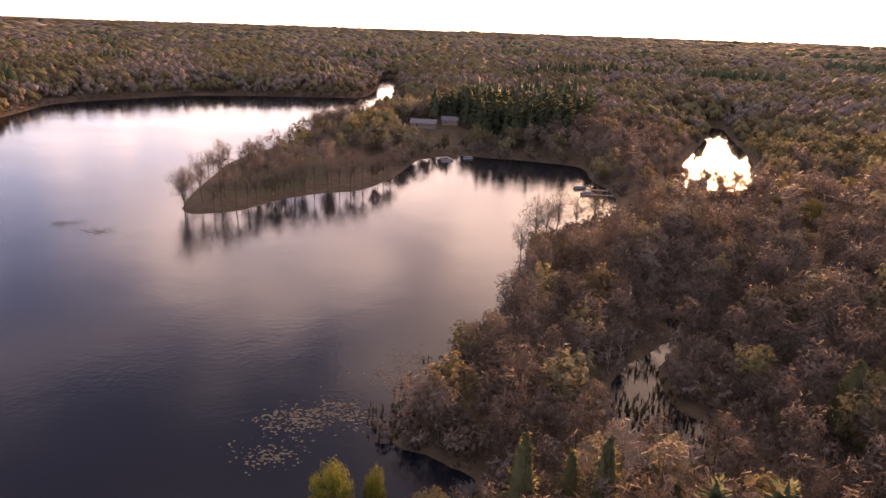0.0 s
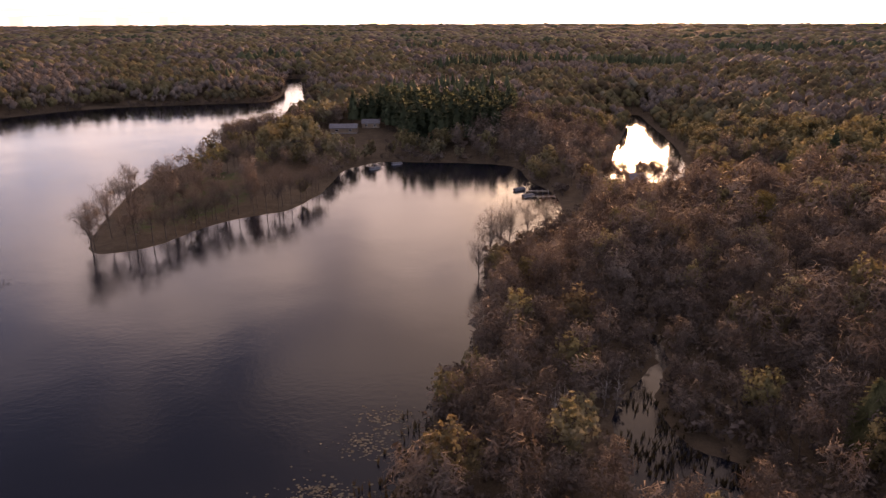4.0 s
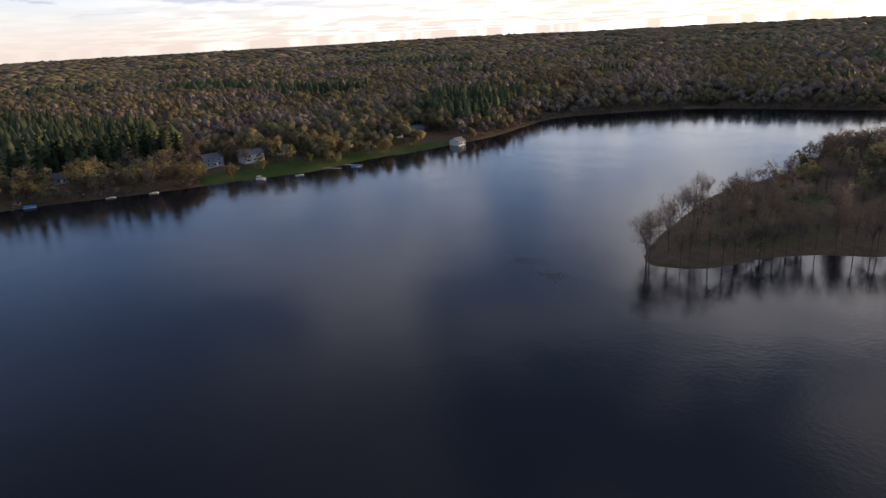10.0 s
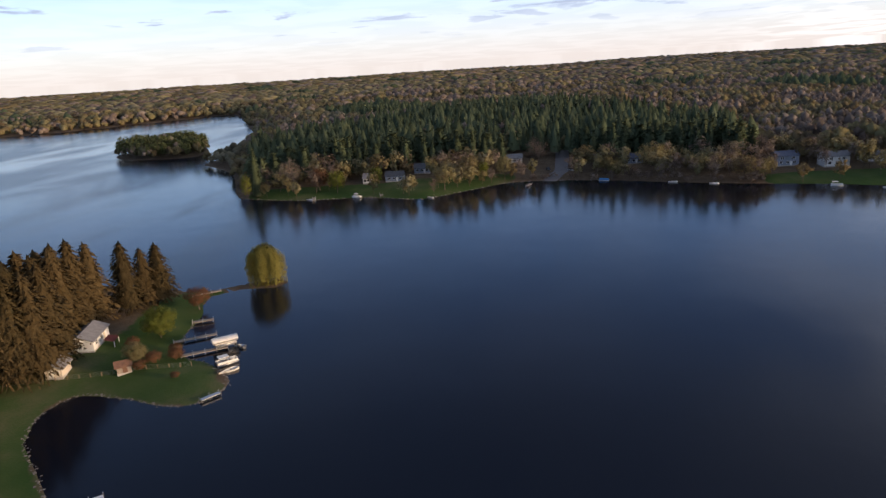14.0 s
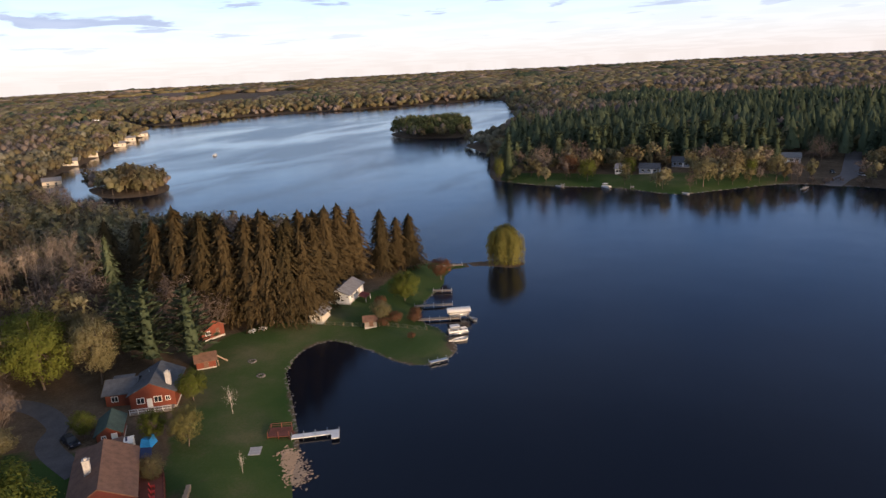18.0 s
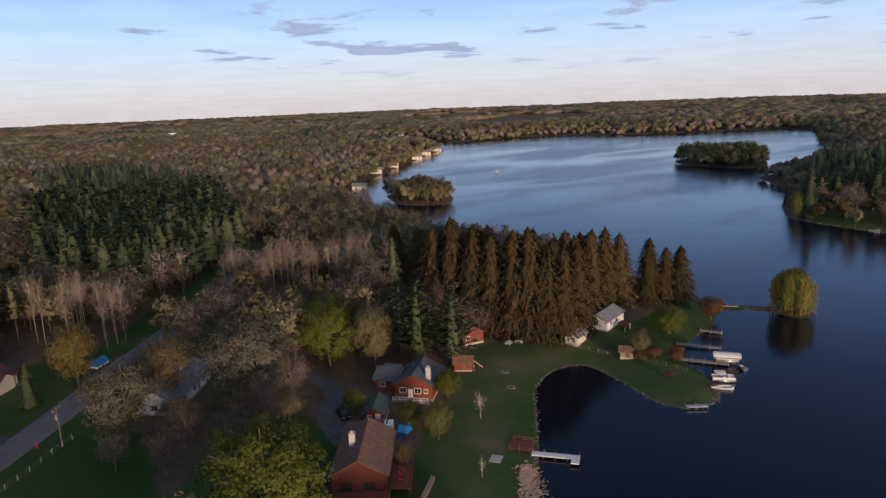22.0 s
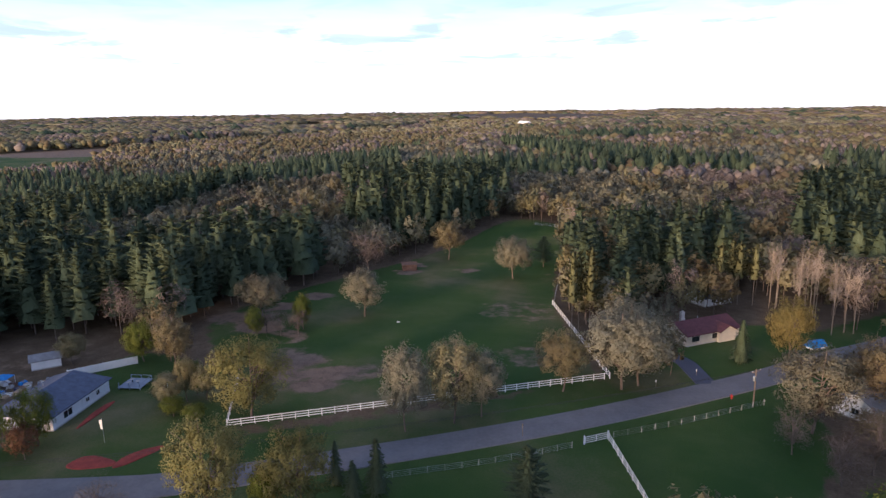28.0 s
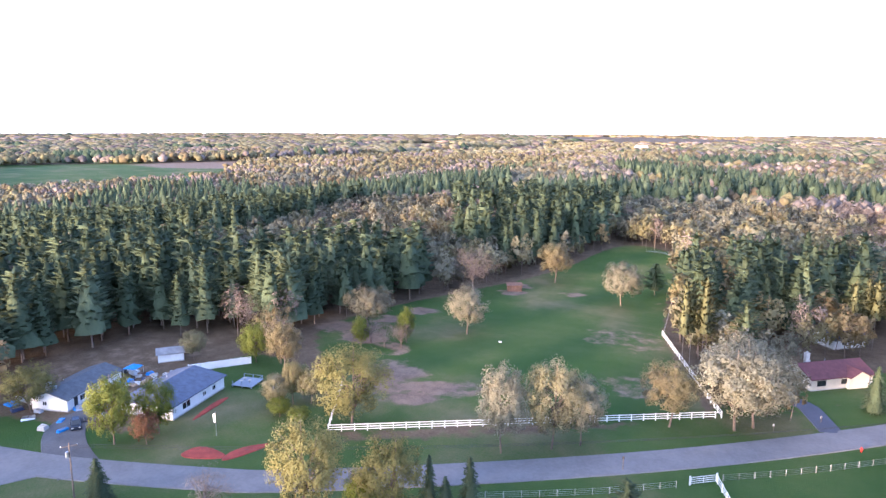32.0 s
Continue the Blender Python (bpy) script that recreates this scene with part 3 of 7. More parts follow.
def boughs(rng, height, radius, whorls, per, sprays, leaf, base=0.2, rise=0.2, droop=0.15, power=0.8, core=0.0, trunk=0.011):
    """Trunk and needles of a conifer: whorls of boughs, each a row of flat sprays that fan out from it."""
    tri, nor = [], []
    up = np.array((0, 0, 1.0))
    for i in range(whorls):
        u = (i + rng.uniform(0.2, 0.8)) / whorls
        n = max(4, round(per * (1.1 - 0.5 * u)))
        ph = rng.uniform(0, 6.28)
        for k in range(n):
            a = ph + 6.283 * k / n + rng.uniform(-0.3, 0.3)
            reach = radius * ((1 - u) ** power * 0.94 + 0.06) * min(1.0, 0.62 + 2.0 * u) * rng.uniform(0.68, 1.14)
            out, side = np.array((math.cos(a), math.sin(a), 0)), np.array((-math.sin(a), math.cos(a), 0))
            lift, sag = rise + rng.uniform(-0.12, 0.12), droop + rng.uniform(-0.1, 0.1)
            z0 = height * (base + (0.96 - base) * u) + rng.uniform(-0.4, 0.4) * height / whorls
            m = max(3, round(sprays * (0.45 + 0.55 * reach / radius)))
            w = np.linspace(0.22, 0.98, m) + rng.uniform(-0.05, 0.05, m)
            p = out * (reach * w)[:, None] + up * (z0 + reach * (lift * w - sag * w * w))[:, None]
            swing = np.where(np.arange(m) % 2, 1, -1) * rng.uniform(0.3, 1.1, m) * (1.1 - w)
            d = out * np.cos(swing)[:, None] + side * np.sin(swing)[:, None] + up * (lift - sag * w + rng.uniform(-0.2, 0.3, m))[:, None]
            q = np.cross(d, up)
            q = q / np.linalg.norm(q, axis=1)[:, None] + up * rng.uniform(-0.7, 0.7, (m, 1))
            s = leaf * rng.uniform(0.7, 1.35, (m, 1))
            tri.append(np.stack([p - q * s * 0.34 - d * s * 0.3, p + d * s, p + q * s * 0.34 - d * s * 0.3], 1))
            nor.append(up * 0.62 + out * rng.uniform(0.35, 0.75, (m, 1)) + rng.normal(0, 0.16, (m, 3)))
    t, n = np.concatenate(tri), np.concatenate(nor)
    n /= np.linalg.norm(n, axis=1)[:, None]
    f = np.arange(len(t) * 3).reshape(-1, 3)
    bad = (np.cross(t[:, 1] - t[:, 0], t[:, 2] - t[:, 0]) * n).sum(1) < 0
    f[bad] = f[bad][:, ::-1]
    crown = (t.reshape(-1, 3), f, np.repeat(n, 3, axis=0))
    if core:
        v, g, m = dome(rng, radius * core, base, 9, 7, 0.3, power, 0.12, True)
        crown = with_normals((v * np.array((1, 1, height)), g, m), crown)
    return rod((0, 0, -0.02 * height), (0, 0, height * 0.95), height * trunk, height * 0.002, 6), crown


def weeping(rng, height, radius, strands, beads):
    """Trunk and limbs, and a rounded crown of hanging strands of small leaves."""
    wood = [rod((0, 0, -0.3), (0.2, 0.1, height * 0.35), height * 0.04, height * 0.026, 7)]
    cloud = []
    for _ in range(strands):
        a, u = rng.uniform(0, 6.283), math.sqrt(rng.uniform(0.0, 1.0))
        lobe = 1 + 0.18 * math.sin(a * 3 + 1) + 0.12 * math.sin(a * 8)
        x, y = math.cos(a) * radius * u * lobe * 0.86, math.sin(a) * radius * u * lobe * 0.86
        top = height * (0.5 + 0.46 * math.sqrt(max(0.0, 1 - u ** 2.0))) * rng.uniform(0.88, 1.04) * (1 + 0.09 * math.sin(a * 2 + 0.7) * u)
        low = max(0.4, top - height * rng.uniform(0.2, 0.85))
        w = np.linspace(0, 1, beads)[:, None]
        cloud.append(np.array((x, y, top)) * (1 - w) + np.array((x * 0.95, y * 0.95, low)) * w + rng.normal(0, 0.13, (beads, 3)))
    for _ in range(16):
        a, r = rng.uniform(0, 6.283), radius * rng.uniform(0.3, 0.75)
        wood.append(rod((0.2, 0.1, height * rng.uniform(0.22, 0.36)), (math.cos(a) * r, math.sin(a) * r, height * rng.uniform(0.6, 0.85)), height * 0.013, height * 0.003, 4))
    p = np.concatenate(cloud)
    out = p / np.array((radius, radius, height)) + np.array((0, 0, -0.2)) + rng.normal(0, 0.15, p.shape)
    out /= np.linalg.norm(out, axis=1)[:, None] + 1e-6
    side = np.cross(out, (0, 0, 1.0)) + rng.normal(0, 0.3, p.shape)
    side /= np.linalg.norm(side, axis=1)[:, None] + 1e-6
    s = rng.uniform(0.12, 0.28, (len(p), 1))
    v = np.stack([p - side * s * 0.5 + np.array((0, 0, 0.1)), p - np.array((0, 0, 1.0)) * s * 1.7, p + side * s * 0.5 + np.array((0, 0, 0.1))], 1).reshape(-1, 3)
    f = np.arange(len(v)).reshape(-1, 3)
    bad = (np.cross(v[1::3] - v[0::3], v[2::3] - v[0::3]) * out).sum(1) < 0
    f[bad] = f[bad][:, ::-1]
    return join(wood), (v, f, np.repeat(out, 3, axis=0))


def dome(rng, radius, base, sides=7, rings=3, rough=0.16, power=0.75, star=0.0, cone=False):
    """One uneven rounded or pointed crown of height 1, open below."""
    v, n, f = [], [], []
    for i in range(rings):
        phi = radians(20 + 40 * i / rings) if cone else radians(-52 + 134 * i / rings)
        for k in range(sides):
            a = 6.283 * (k + 0.5 * (i % 2) + rng.uniform(-0.2, 0.2)) / sides
            r = radius * ((1 - i / rings) ** power if cone else math.cos(phi) ** power) * rng.uniform(1 - rough, 1 + rough) * (1 + star * (-1) ** k)
            z = base + (1 - base) * ((i / rings) * 0.95 if cone else 0.36 + 0.64 * math.sin(phi)) * rng.uniform(1 - rough * 0.35, 1 + rough * 0.35)
            v.append((r * math.cos(a), r * math.sin(a), z))
            n.append((math.cos(a) * math.cos(phi), math.sin(a) * math.cos(phi), math.sin(phi) + 0.25))
    v.append((rng.normal(0, radius * 0.08), rng.normal(0, radius * 0.08), 1.0)), n.append((0, 0, 1.0))
    for i in range(rings - 1):
        for k in range(sides):
            a, b, c, d = i * sides + k, i * sides + (k + 1) % sides, (i + 1) * sides + (k + 1) % sides, (i + 1) * sides + k
            f += [(a, b, d), (b, c, d)]
    f += [((rings - 1) * sides + k, (rings - 1) * sides + (k + 1) % sides, rings * sides) for k in range(sides)]
    n = np.array(n) + rng.normal(0, 0.12, (len(n), 3))
    return np.array(v), np.array(f), n / np.linalg.norm(n, axis=1)[:, None]


def lobed(rng, radius, base, lobes, leaves, leaf, size=0.42, sides=6, thin=1.0, trunk=0.011, core=0.95):
    """Trunk and a dense crown of rounded lobes, each a dome with loose leaves over it."""
    crown, ends = None, []
    for i in range(lobes):
        u = (i + 0.5) / lobes
        phi, a = math.asin(-0.25 + 1.22 * u), i * 2.4 + rng.uniform(-0.4, 0.4)
        r = radius * (1 - size * 0.8) * rng.uniform(0.8, 1.1)
        ends.append((r * math.cos(phi) * math.cos(a), r * math.cos(phi) * math.sin(a), base + (1 - base) * (0.40 + 0.36 * math.sin(phi) * rng.uniform(0.85, 1.12))))
    ends = np.array(ends)
    reach = np.array((radius * size, radius * size, (1 - base) * 0.5 * size))
    middle, radii = np.array((0, 0, base + (1 - base) * 0.3)), np.array((radius, radius, (1 - base) * 0.5))
    for e in ends:
        v, f, n = dome(rng, 1.0, -0.6, sides, 2, 0.3)
        v = e + v * reach * core * rng.uniform(0.85, 1.15)
        n = n * 0.65 + (v - middle) / radii * 0.45
        piece = (v, f, n / np.linalg.norm(n, axis=1)[:, None])
        crown = piece if crown is None else with_normals(crown, piece)
    if leaves:
        crown = with_normals(crown, leaf_cloud(rng, ends, reach * 0.7, leaves, leaf, 0.0, middle, radii, thin))
    return rod((0, 0, -0.03), (0, 0, base + (1 - base) * 0.5), trunk, trunk * 0.5, 4), crown


def tufted(rng, radius, base, leaves, leaf, sides=7, rings=4):
    """Trunk and a pointed pine crown with sprays over an uneven core."""
    core = dome(rng, radius * (0.55 if leaves > 100 else 0.75), base, sides, rings, 0.25, 0.7, 0.18, True)
    if not leaves:
        return (np.zeros((0, 3)), np.zeros((0, 3), int)), core
    u = 1 - np.sqrt(rng.uniform(0, 1, leaves))
    a = rng.uniform(0, 6.283, leaves)
    r = radius * (1 - u) ** 0.7 * rng.uniform(0.7, 1.0, leaves)
    ends = np.column_stack([np.cos(a) * r, np.sin(a) * r, base + (0.98 - base) * u])
    loose = leaf_cloud(rng, ends, np.array((radius, radius, 0.2)) * 0.06, leaves, leaf, -1.2, np.array((0, 0, 0.4)), np.array((radius, radius, 0.6)), 0.7)
    return rod((0, 0, -0.02), (0, 0, 0.7), 0.011, 0.004, 3), with_normals(core, loose)


def plant_wood(name, label, category, positions, templates, mats, rng):
    """Many trees joined into one piece: templates are (wood chunk, crown chunk) of height 1 and radius 1."""
    vs, fs, ms, ns, ts, n = [], [], [], [], [], 0
    pick = rng.randint(0, len(templates), len(positions))
    for k, (wood, crown) in enumerate(templates):
        p = positions[pick == k]
        if not len(p):
            continue
        v = np.concatenate([wood[0], crown[0]])
        f = np.concatenate([wood[1], crown[1] + len(wood[0])])
        nv = np.concatenate([vertex_normals(*wood), crown[2]]) if len(wood[0]) else crown[2]
        ts.append(np.repeat(rng.uniform(-1, 1, len(p)), len(v)))
        a = rng.uniform(0, 6.283, len(p))
        c, s = np.cos(a)[:, None], np.sin(a)[:, None]
        x = (v[None, :, 0] * c - v[None, :, 1] * s) * p[:, 4:5] + p[:, 0:1]
        y = (v[None, :, 0] * s + v[None, :, 1] * c) * p[:, 4:5] + p[:, 1:2]
        z = v[None, :, 2] * p[:, 3:4] + p[:, 2:3]
        vs.append(np.stack([x, y, z], -1).reshape(-1, 3))
        ns.append(np.stack([nv[None, :, 0] * c - nv[None, :, 1] * s, nv[None, :, 0] * s + nv[None, :, 1] * c, np.broadcast_to(nv[None, :, 2], (len(p), len(nv)))], -1).reshape(-1, 3))
        fs.append((f[None] + (np.arange(len(p)) * len(v))[:, None, None]).reshape(-1, 3) + n)
        ms.append(np.tile(np.concatenate([np.zeros(len(wood[1]), int), np.ones(len(crown[1]), int)]), len(p)))
        n += len(p) * len(v)
    if vs:
        me = quick_mesh(name, np.concatenate(vs), np.concatenate(fs), mats, np.concatenate(ms), normals=np.concatenate(ns))
        me.attributes.new("tone", "FLOAT", "POINT").data.foreach_set("value", np.concatenate(ts).astype(np.float32))
        tagged(new(name, me), label, category, kind="stuff")


PINE_BLOCKS = [
    [(-367, -114), (-382, -33), (-393, 48), (-375, 120), (-357, 157), (-506, 187), (-785, 14), (-551, -114), (-511, -167), (-401, -130)],
    [(-41, -231), (-60, -362), (-100, -480), (-165, -482), (-170, -386), (-129, -282), (-104, -200), (-58, -197)],
    [(100, -160), (108, -130), (118, -100), (146, -80), (150, -40), (240, -60), (236, -150), (200, -140), (172, -150), (161, -181), (128, -190)],
    [(256, -103), (247, -150), (222, -190), (240, -281), (189, -404), (237, -507), (314, -500), (366, -465), (349, -359), (431, -378), (490, -339), (423, -227), (421, -160)],
    [(213, -744), (110, -688), (20, -543), (-45, -510), (-40, -440), (15, -430), (60, -500), (177, -642)],
    [(100, -200), (130, -222), (193, -331), (172, -415), (125, -440), (96, -338), (75, -295), (88, -222)],
    [(43, -208), (28, -217), (20, -236), (-25, -238), (-23, -189), (8, -147), (30, -173)],
    [(-46, 364), (-23, 329), (44, 337), (68, 416), (-14, 483)],
    [(-360, 326), (-319, 339), (-360, 453), (-451, 434)],
]
PALE_BLOCKS = [[(200, -165), (236, -193), (257, -260), (276, -349), (245, -422), (239, -574), (200, -681), (118, -572), (139, -437), (192, -440), (197, -376), (153, -256), (137, -206), (191, -200)],
               [(20, -300), (60, -300), (72, -380), (20, -420), (-20, -330)], [(-110, -560), (120, -760), (420, -640), (420, -540), (300, -520), (200, -700), (0, -540)]]
HOUSE_SPOTS = [(-50, -113, 11), (-46, -106, 9), (-18, -146, 13), (-20, -178, 8), (-40, -59, 13), (-58, -62, 13), (-66, -72, 9), (-41, 367, 13), (-60, 369, 9), (-27, 384, 9),
               (72, 366, 10), (-1, -152, 6), (-37, -144, 6), (-28, -126, 8), (120, -62, 12), (125, -77, 6)]
TIP_RIM = [(-120, 176), (-80, 172), (-62, 200), (-40, 220), (-34, 262), (-60, 296), (-96, 330), (-120, 330)]
THINNED = [WEST_LAWN, NORTHWEST_LAWN, TIP_RIM]
CLEARINGS = [FIELD, PADDOCK, HOUSE_LAWN, BLUE_LAWN, MAROON_LAWN, FAR_FIELD, JUNKYARD,
             [(-76, -62), (-89, -79), (-103, -92), (-95, -107), (-75, -97), (-64, -78)],
             [(99, -44), (70, -35), (39, -49), (33, -60), (63, -56)],
             [(108, 228), (138, 237), (146, 269), (109, 270), (94, 252)],
             [(-34, 316), (-12, 320), (-10, 368), (-42, 383), (-55, 348)],
             [(-193, -80), (-152, -80), (-120, -95), (-113, -122), (-136, -155), (-196, -118)],
             [(-376, 39), (-360, 51), (-367, 76), (-403, 69), (-421, 27)],
             [(-1870, -1345), (-1359, -1049), (-1068, -1060), (-1255, -1405), (-1753, -1657)],
             [(-1062, -2712), (-677, -2389), (-446, -2098), (-1103, -3765)],
             [(256, -2374), (950, -2507), (1481, -3951), (402, -3271)]]
CLEARINGS += FAR_STUBBLE + [[(-218, -86), (-172, -80), (-165, -52), (-218, -42)],
              [(128, -30), (60, -50), (30, -66), (-10, -40), (10, -8), (60, 4), (126, 4)]]
CLEARINGS += [[(-24, -58), (-60, -78), (-78, -100), (-66, -124), (-44, -128), (-14, -98)], [(-6, -122), (-36, -150), (-42, -140), (-16, -112)], [(104, -46), (122, -38), (150, -48), (146, -82), (128, -94), (108, -84)], [(-118, -80), (-136, -70), (-150, -80), (-142, -92), (-120, -92)]]
CLEARINGS += [[(66, 250), (80, 228), (120, 222), (146, 240), (146, 275), (112, 283), (95, 290), (75, 285)], [(-116, 385), (-82, 385), (-76, 500), (-112, 500)], [(10, 150), (34, 158), (58, 196), (62, 246), (40, 250), (40, 206), (22, 176)]]
CLEARINGS += [[(-76, -178), (-126, -147), (-112, -132), (-70, -160)], [(-28, -182), (-48, -156), (-38, -150), (-22, -172)]]
# ---- single trees ----
PALE_TREES = [(46, -185, 16.2, 8.0), (74, -133, 15.5, 6.9), (101, -124, 13.6, 8.1), (36, -76, 18.4, 5.6), (25, -86, 15.0, 5.4), (-1, -110, 17.7, 8.4), (-55, -99, 20.8, 10.6), (-31, -99, 17.8, 8.0), (2, -107, 18.6, 9.6), (2, -122, 16.0, 8.0)]
BUD_TREES = [(76, -204, 17.1, 7.5), (29, -82, 18.6, 6.6), (13, -102, 15.0, 6.2), (-43, -111, 16.4, 7.4), (-50, -95, 9.0, 5.0), (-40, -96, 8.0, 4.5), (-58, -88, 7.0, 4.2), (121, -80, 8.7, 3.7), (82, -73, 11.0, 2.8), (96, -85, 14.3, 5.0), (84, -70, 8.0, 4.0), (79, -75, 8.5, 3.6), (-89, -103, 15.7, 4.4), (-86, -99, 17.0, 5.9), (-65, -60, 6.5, 2.4), (-138, -62, 6.9, 3.2), (-93, -114, 12.3, 6.3), (7, 41, 9.6, 3.3), (-340, -4, 15.4, 7.4), (-354, 8, 17.3, 6.3), (-362, 27, 15.5, 5.4), (-376, 71, 15.6, 8.4), (-359, 104, 18.0, 9.6), (-331, 141, 13.6, 7.5), (-334, 230, 14.0, 7.1)]
POND_TREES = [(70 + 7.5 * i + 2.0 * math.sin(i * 2.3), 258 + 4.5 * math.cos(i * 1.7), 11.5 + 2.0 * math.sin(i * 3.1), 4.2 + 0.8 * math.cos(i * 2.9)) for i in range(12)]
BARE_TREES = [(-38, -88, 12.0, 5.0), (-46, -84, 11.0, 5.0), (-53, -87, 12.5, 5.5), (-33, -83, 10.0, 4.5), (-62, -93, 13.0, 5.0), (-66, -104, 12.0, 5.0), (-27, -90, 9.0, 4.0), (87, -112, 8.0, 4.5), (92, -113, 7.5, 4.0), (83, -114, 8.0, 4.0), (101, -89, 13.5, 5.0), (94, -175, 18.0, 10.5), (65, -37, 7.8, 4.2), (22, 168, 18.4, 6.4), (29, 181, 17.5, 6.0), (36, 187, 16, 5.3), (42, 190, 15.6, 5.3), (26, 175, 14.6, 5.0), (18, 156, 13.0, 4.6), (-94, 178, 19.2, 6.5), (-94, 191, 19.9, 5.7), (-98, 214, 20.7, 5.4), (-102, 254, 13.5, 3.1), (-100, 262, 13.2, 3.2), (-101, 304, 11.3, 3.6), (-352, -87, 20.6, 7.5), (-395, 47, 18.1, 8.8), (-351, 139, 17.3, 8.4), (-366, 189, 16.0, 8.9), (-353, 208, 14.7, 8.7)]
LIME_TREES = [(84, -118, 11.4, 3.0), (93, -110, 9.0, 3.0), (107, -87, 11.5, 4.9), (82, -76, 8.6, 2.2), (80, -67, 4.7, 2.7), (75, -67, 3.8, 2.6), (97, -43, 15.0, 5.4), (94, -50, 12.4, 4.0), (44, -46, 10.0, 2.6), (-39, -58, 20.5, 11.2), (-79, -107, 17.6, 8.8), (-84, -117, 16.0, 8.0), (-70, -83, 6.0, 2.7), (-75, -71, 6.8, 3.0), (-89, -76, 7.6, 3.4), (-156, -65, 9.6, 5.2), (-88, -124, 11.6, 9.4), (-5, 39, 15.1, 3.2), (-0, 41, 13.1, 1.9), (-345, -61, 13.5, 5.7), (-352, -41, 13.2, 4.3), (-343, -109, 15.8, 3.3), (-359, 16, 12.4, 3.5)]
GOLD_TREES = [(-31, -134, 17.0, 6.1), (104, 179, 14.8, 5.9)]
OLIVE_TREES = [(124, -43, 11.2, 6.4), (51, -43, 18.0, 6.6), (40, -48, 15.4, 6.2), (65, -70.5, 18.4, 8.6), (-76, -64, 9.0, 3.6)]
SPRUCE_TREES = [(-128, -112, 26, 6.2), (-130, -105, 28, 6.4), (-132, -98, 27, 6.0), (-134, -92, 28.5, 6.2), (-137, -88, 26, 6.0), (-146, -88, 25, 6.0), (-152, -96, 24, 5.8), (-145, -104, 25, 6.0), (-156, -90, 25, 5.8), (-167, -88, 22.5, 5.4), (-127, -121, 24, 5.8), (-120, -117, 26.6, 6.3), (-121, -110, 31.0, 6.4), (-122, -103, 29.8, 6.2), (-124, -98, 28.2, 6.1), (-126, -92, 29.4, 6.0), (-128, -88, 30.1, 6.2), (-130, -84, 26.5, 5.9), (-133, -81, 25.0, 5.6), (-141, -83, 24.6, 5.7), (-153, -88, 24.7, 6.0), (-161, -89, 24.8, 5.8), (-140, -103, 24.8, 5.9), (-147, -96, 23.2, 5.9), (-160, -97, 22.1, 5.7), (-134, -113, 24.8, 6.1), (-173, -82, 21.1, 4.7), (-179, -80, 17.5, 4.4), (-182, -77, 18.1, 4.7), (-132, -152, 20.5, 5.1), (-130, -136, 22.0, 5.5)]
SMALL_SPRUCE_TREES = [(-21, -130, 10.2, 2.9), (81, -30, 7.8, 2.9), (32, -57, 9.4, 2.6), (35, -55, 6.2, 2.0), (39, -57, 7.7, 1.8), (-347, -105, 27.1, 6.0), (-113, -127, 23, 5.2), (-125, -126, 24, 5.5), (-141, -121, 21, 5.2), (-152, -109, 21, 5.2), (-141, -138, 20, 5.0)]
TALL_TREES = [(17, -133, 22.8, 2.9), (16, -137, 21.6, 2.6), (13, -135, 23.5, 2.9), (13, -140, 20.5, 2.9), (-17, -174, 18.6, 3.0), (-20, -179, 18.5, 3.0), (-22, -176, 19.2, 3.3), (-26, -177, 18.4, 3.3)]
PINE_TREES = [(5, -143, 17.3, 5.6), (40, -204, 11.4, 4.1), (10, -61, 9.9, 3.6), (-96, -95, 21.3, 6.3), (-101, -88, 19.7, 6.2), (-97, -103, 19.0, 6.0)]
MARSH_CONIFERS = [(18, 42, 17.2, 4.0), (28, 43, 16.7, 4.0), (71, 75, 13.9, 5.0), (24, 45, 13.0, 3.2), (36, 42, 12.0, 3.2)]
SAPLING_TREES = [(-88, -65, 7.2, 2.0), (-74, -50, 5.0, 1.0)]
RED_TREES = [(92, -46, 7.4, 3.2), (-177, -64, 8.1, 4.2), (-140, -59, 3.6, 2.6), (-143, -55, 3.4, 2.4), (-147, -57, 3.2, 2.2), (-132, -50, 1.9, 1.3), (-148, -68, 3.6, 2.2), (-136, -60, 2.8, 2.0), (-352, -72, 14.2, 6.3), (-321, 233, 11.1, 3.9)]
SNAG_TREES = [(35, 92, 9.0, 1.6), (24, 82, 11.0, 1.9), (21, 108, 13.0, 1.6), (40, 118, 9.0, 1.9), (37, 91, 11.0, 1.6), (25, 81, 13.0, 1.9), (21, 103, 9.0, 1.6), (42, 116, 11.0, 1.9)]
WILLOW_TREES = [(-199, -51.5, 13.0, 6.4)]
CLEARINGS += [[(72, -58), (30, -84), (4, -104), (8, -114), (30, -94), (70, -68)], [(-30, -88), (-60, -86), (-66, -102), (-40, -116), (-24, -104)]]
WEST_FRONTS = [(-364, -33), (-381, -19), (-362, -47), (-403, 34), (-384, 100), (-354, 171), (-346, 191), (-350, 211), (-337, 294), (-339, 310)]
HOUSE_SPOTS += [(x + d, y, 7.5) for x, y in WEST_FRONTS for d in (0, 9, 18, 27)]
HOUSE_SPOTS += [(-50, -46, 9), (118, -44, 10), (100, -93, 9), (112, -90, 7)] + [(x, y, r * 0.9) for rows in (PALE_TREES, LIME_TREES, GOLD_TREES, OLIVE_TREES, TALL_TREES) for x, y, h, r in rows]
rng = np.random.RandomState(11)


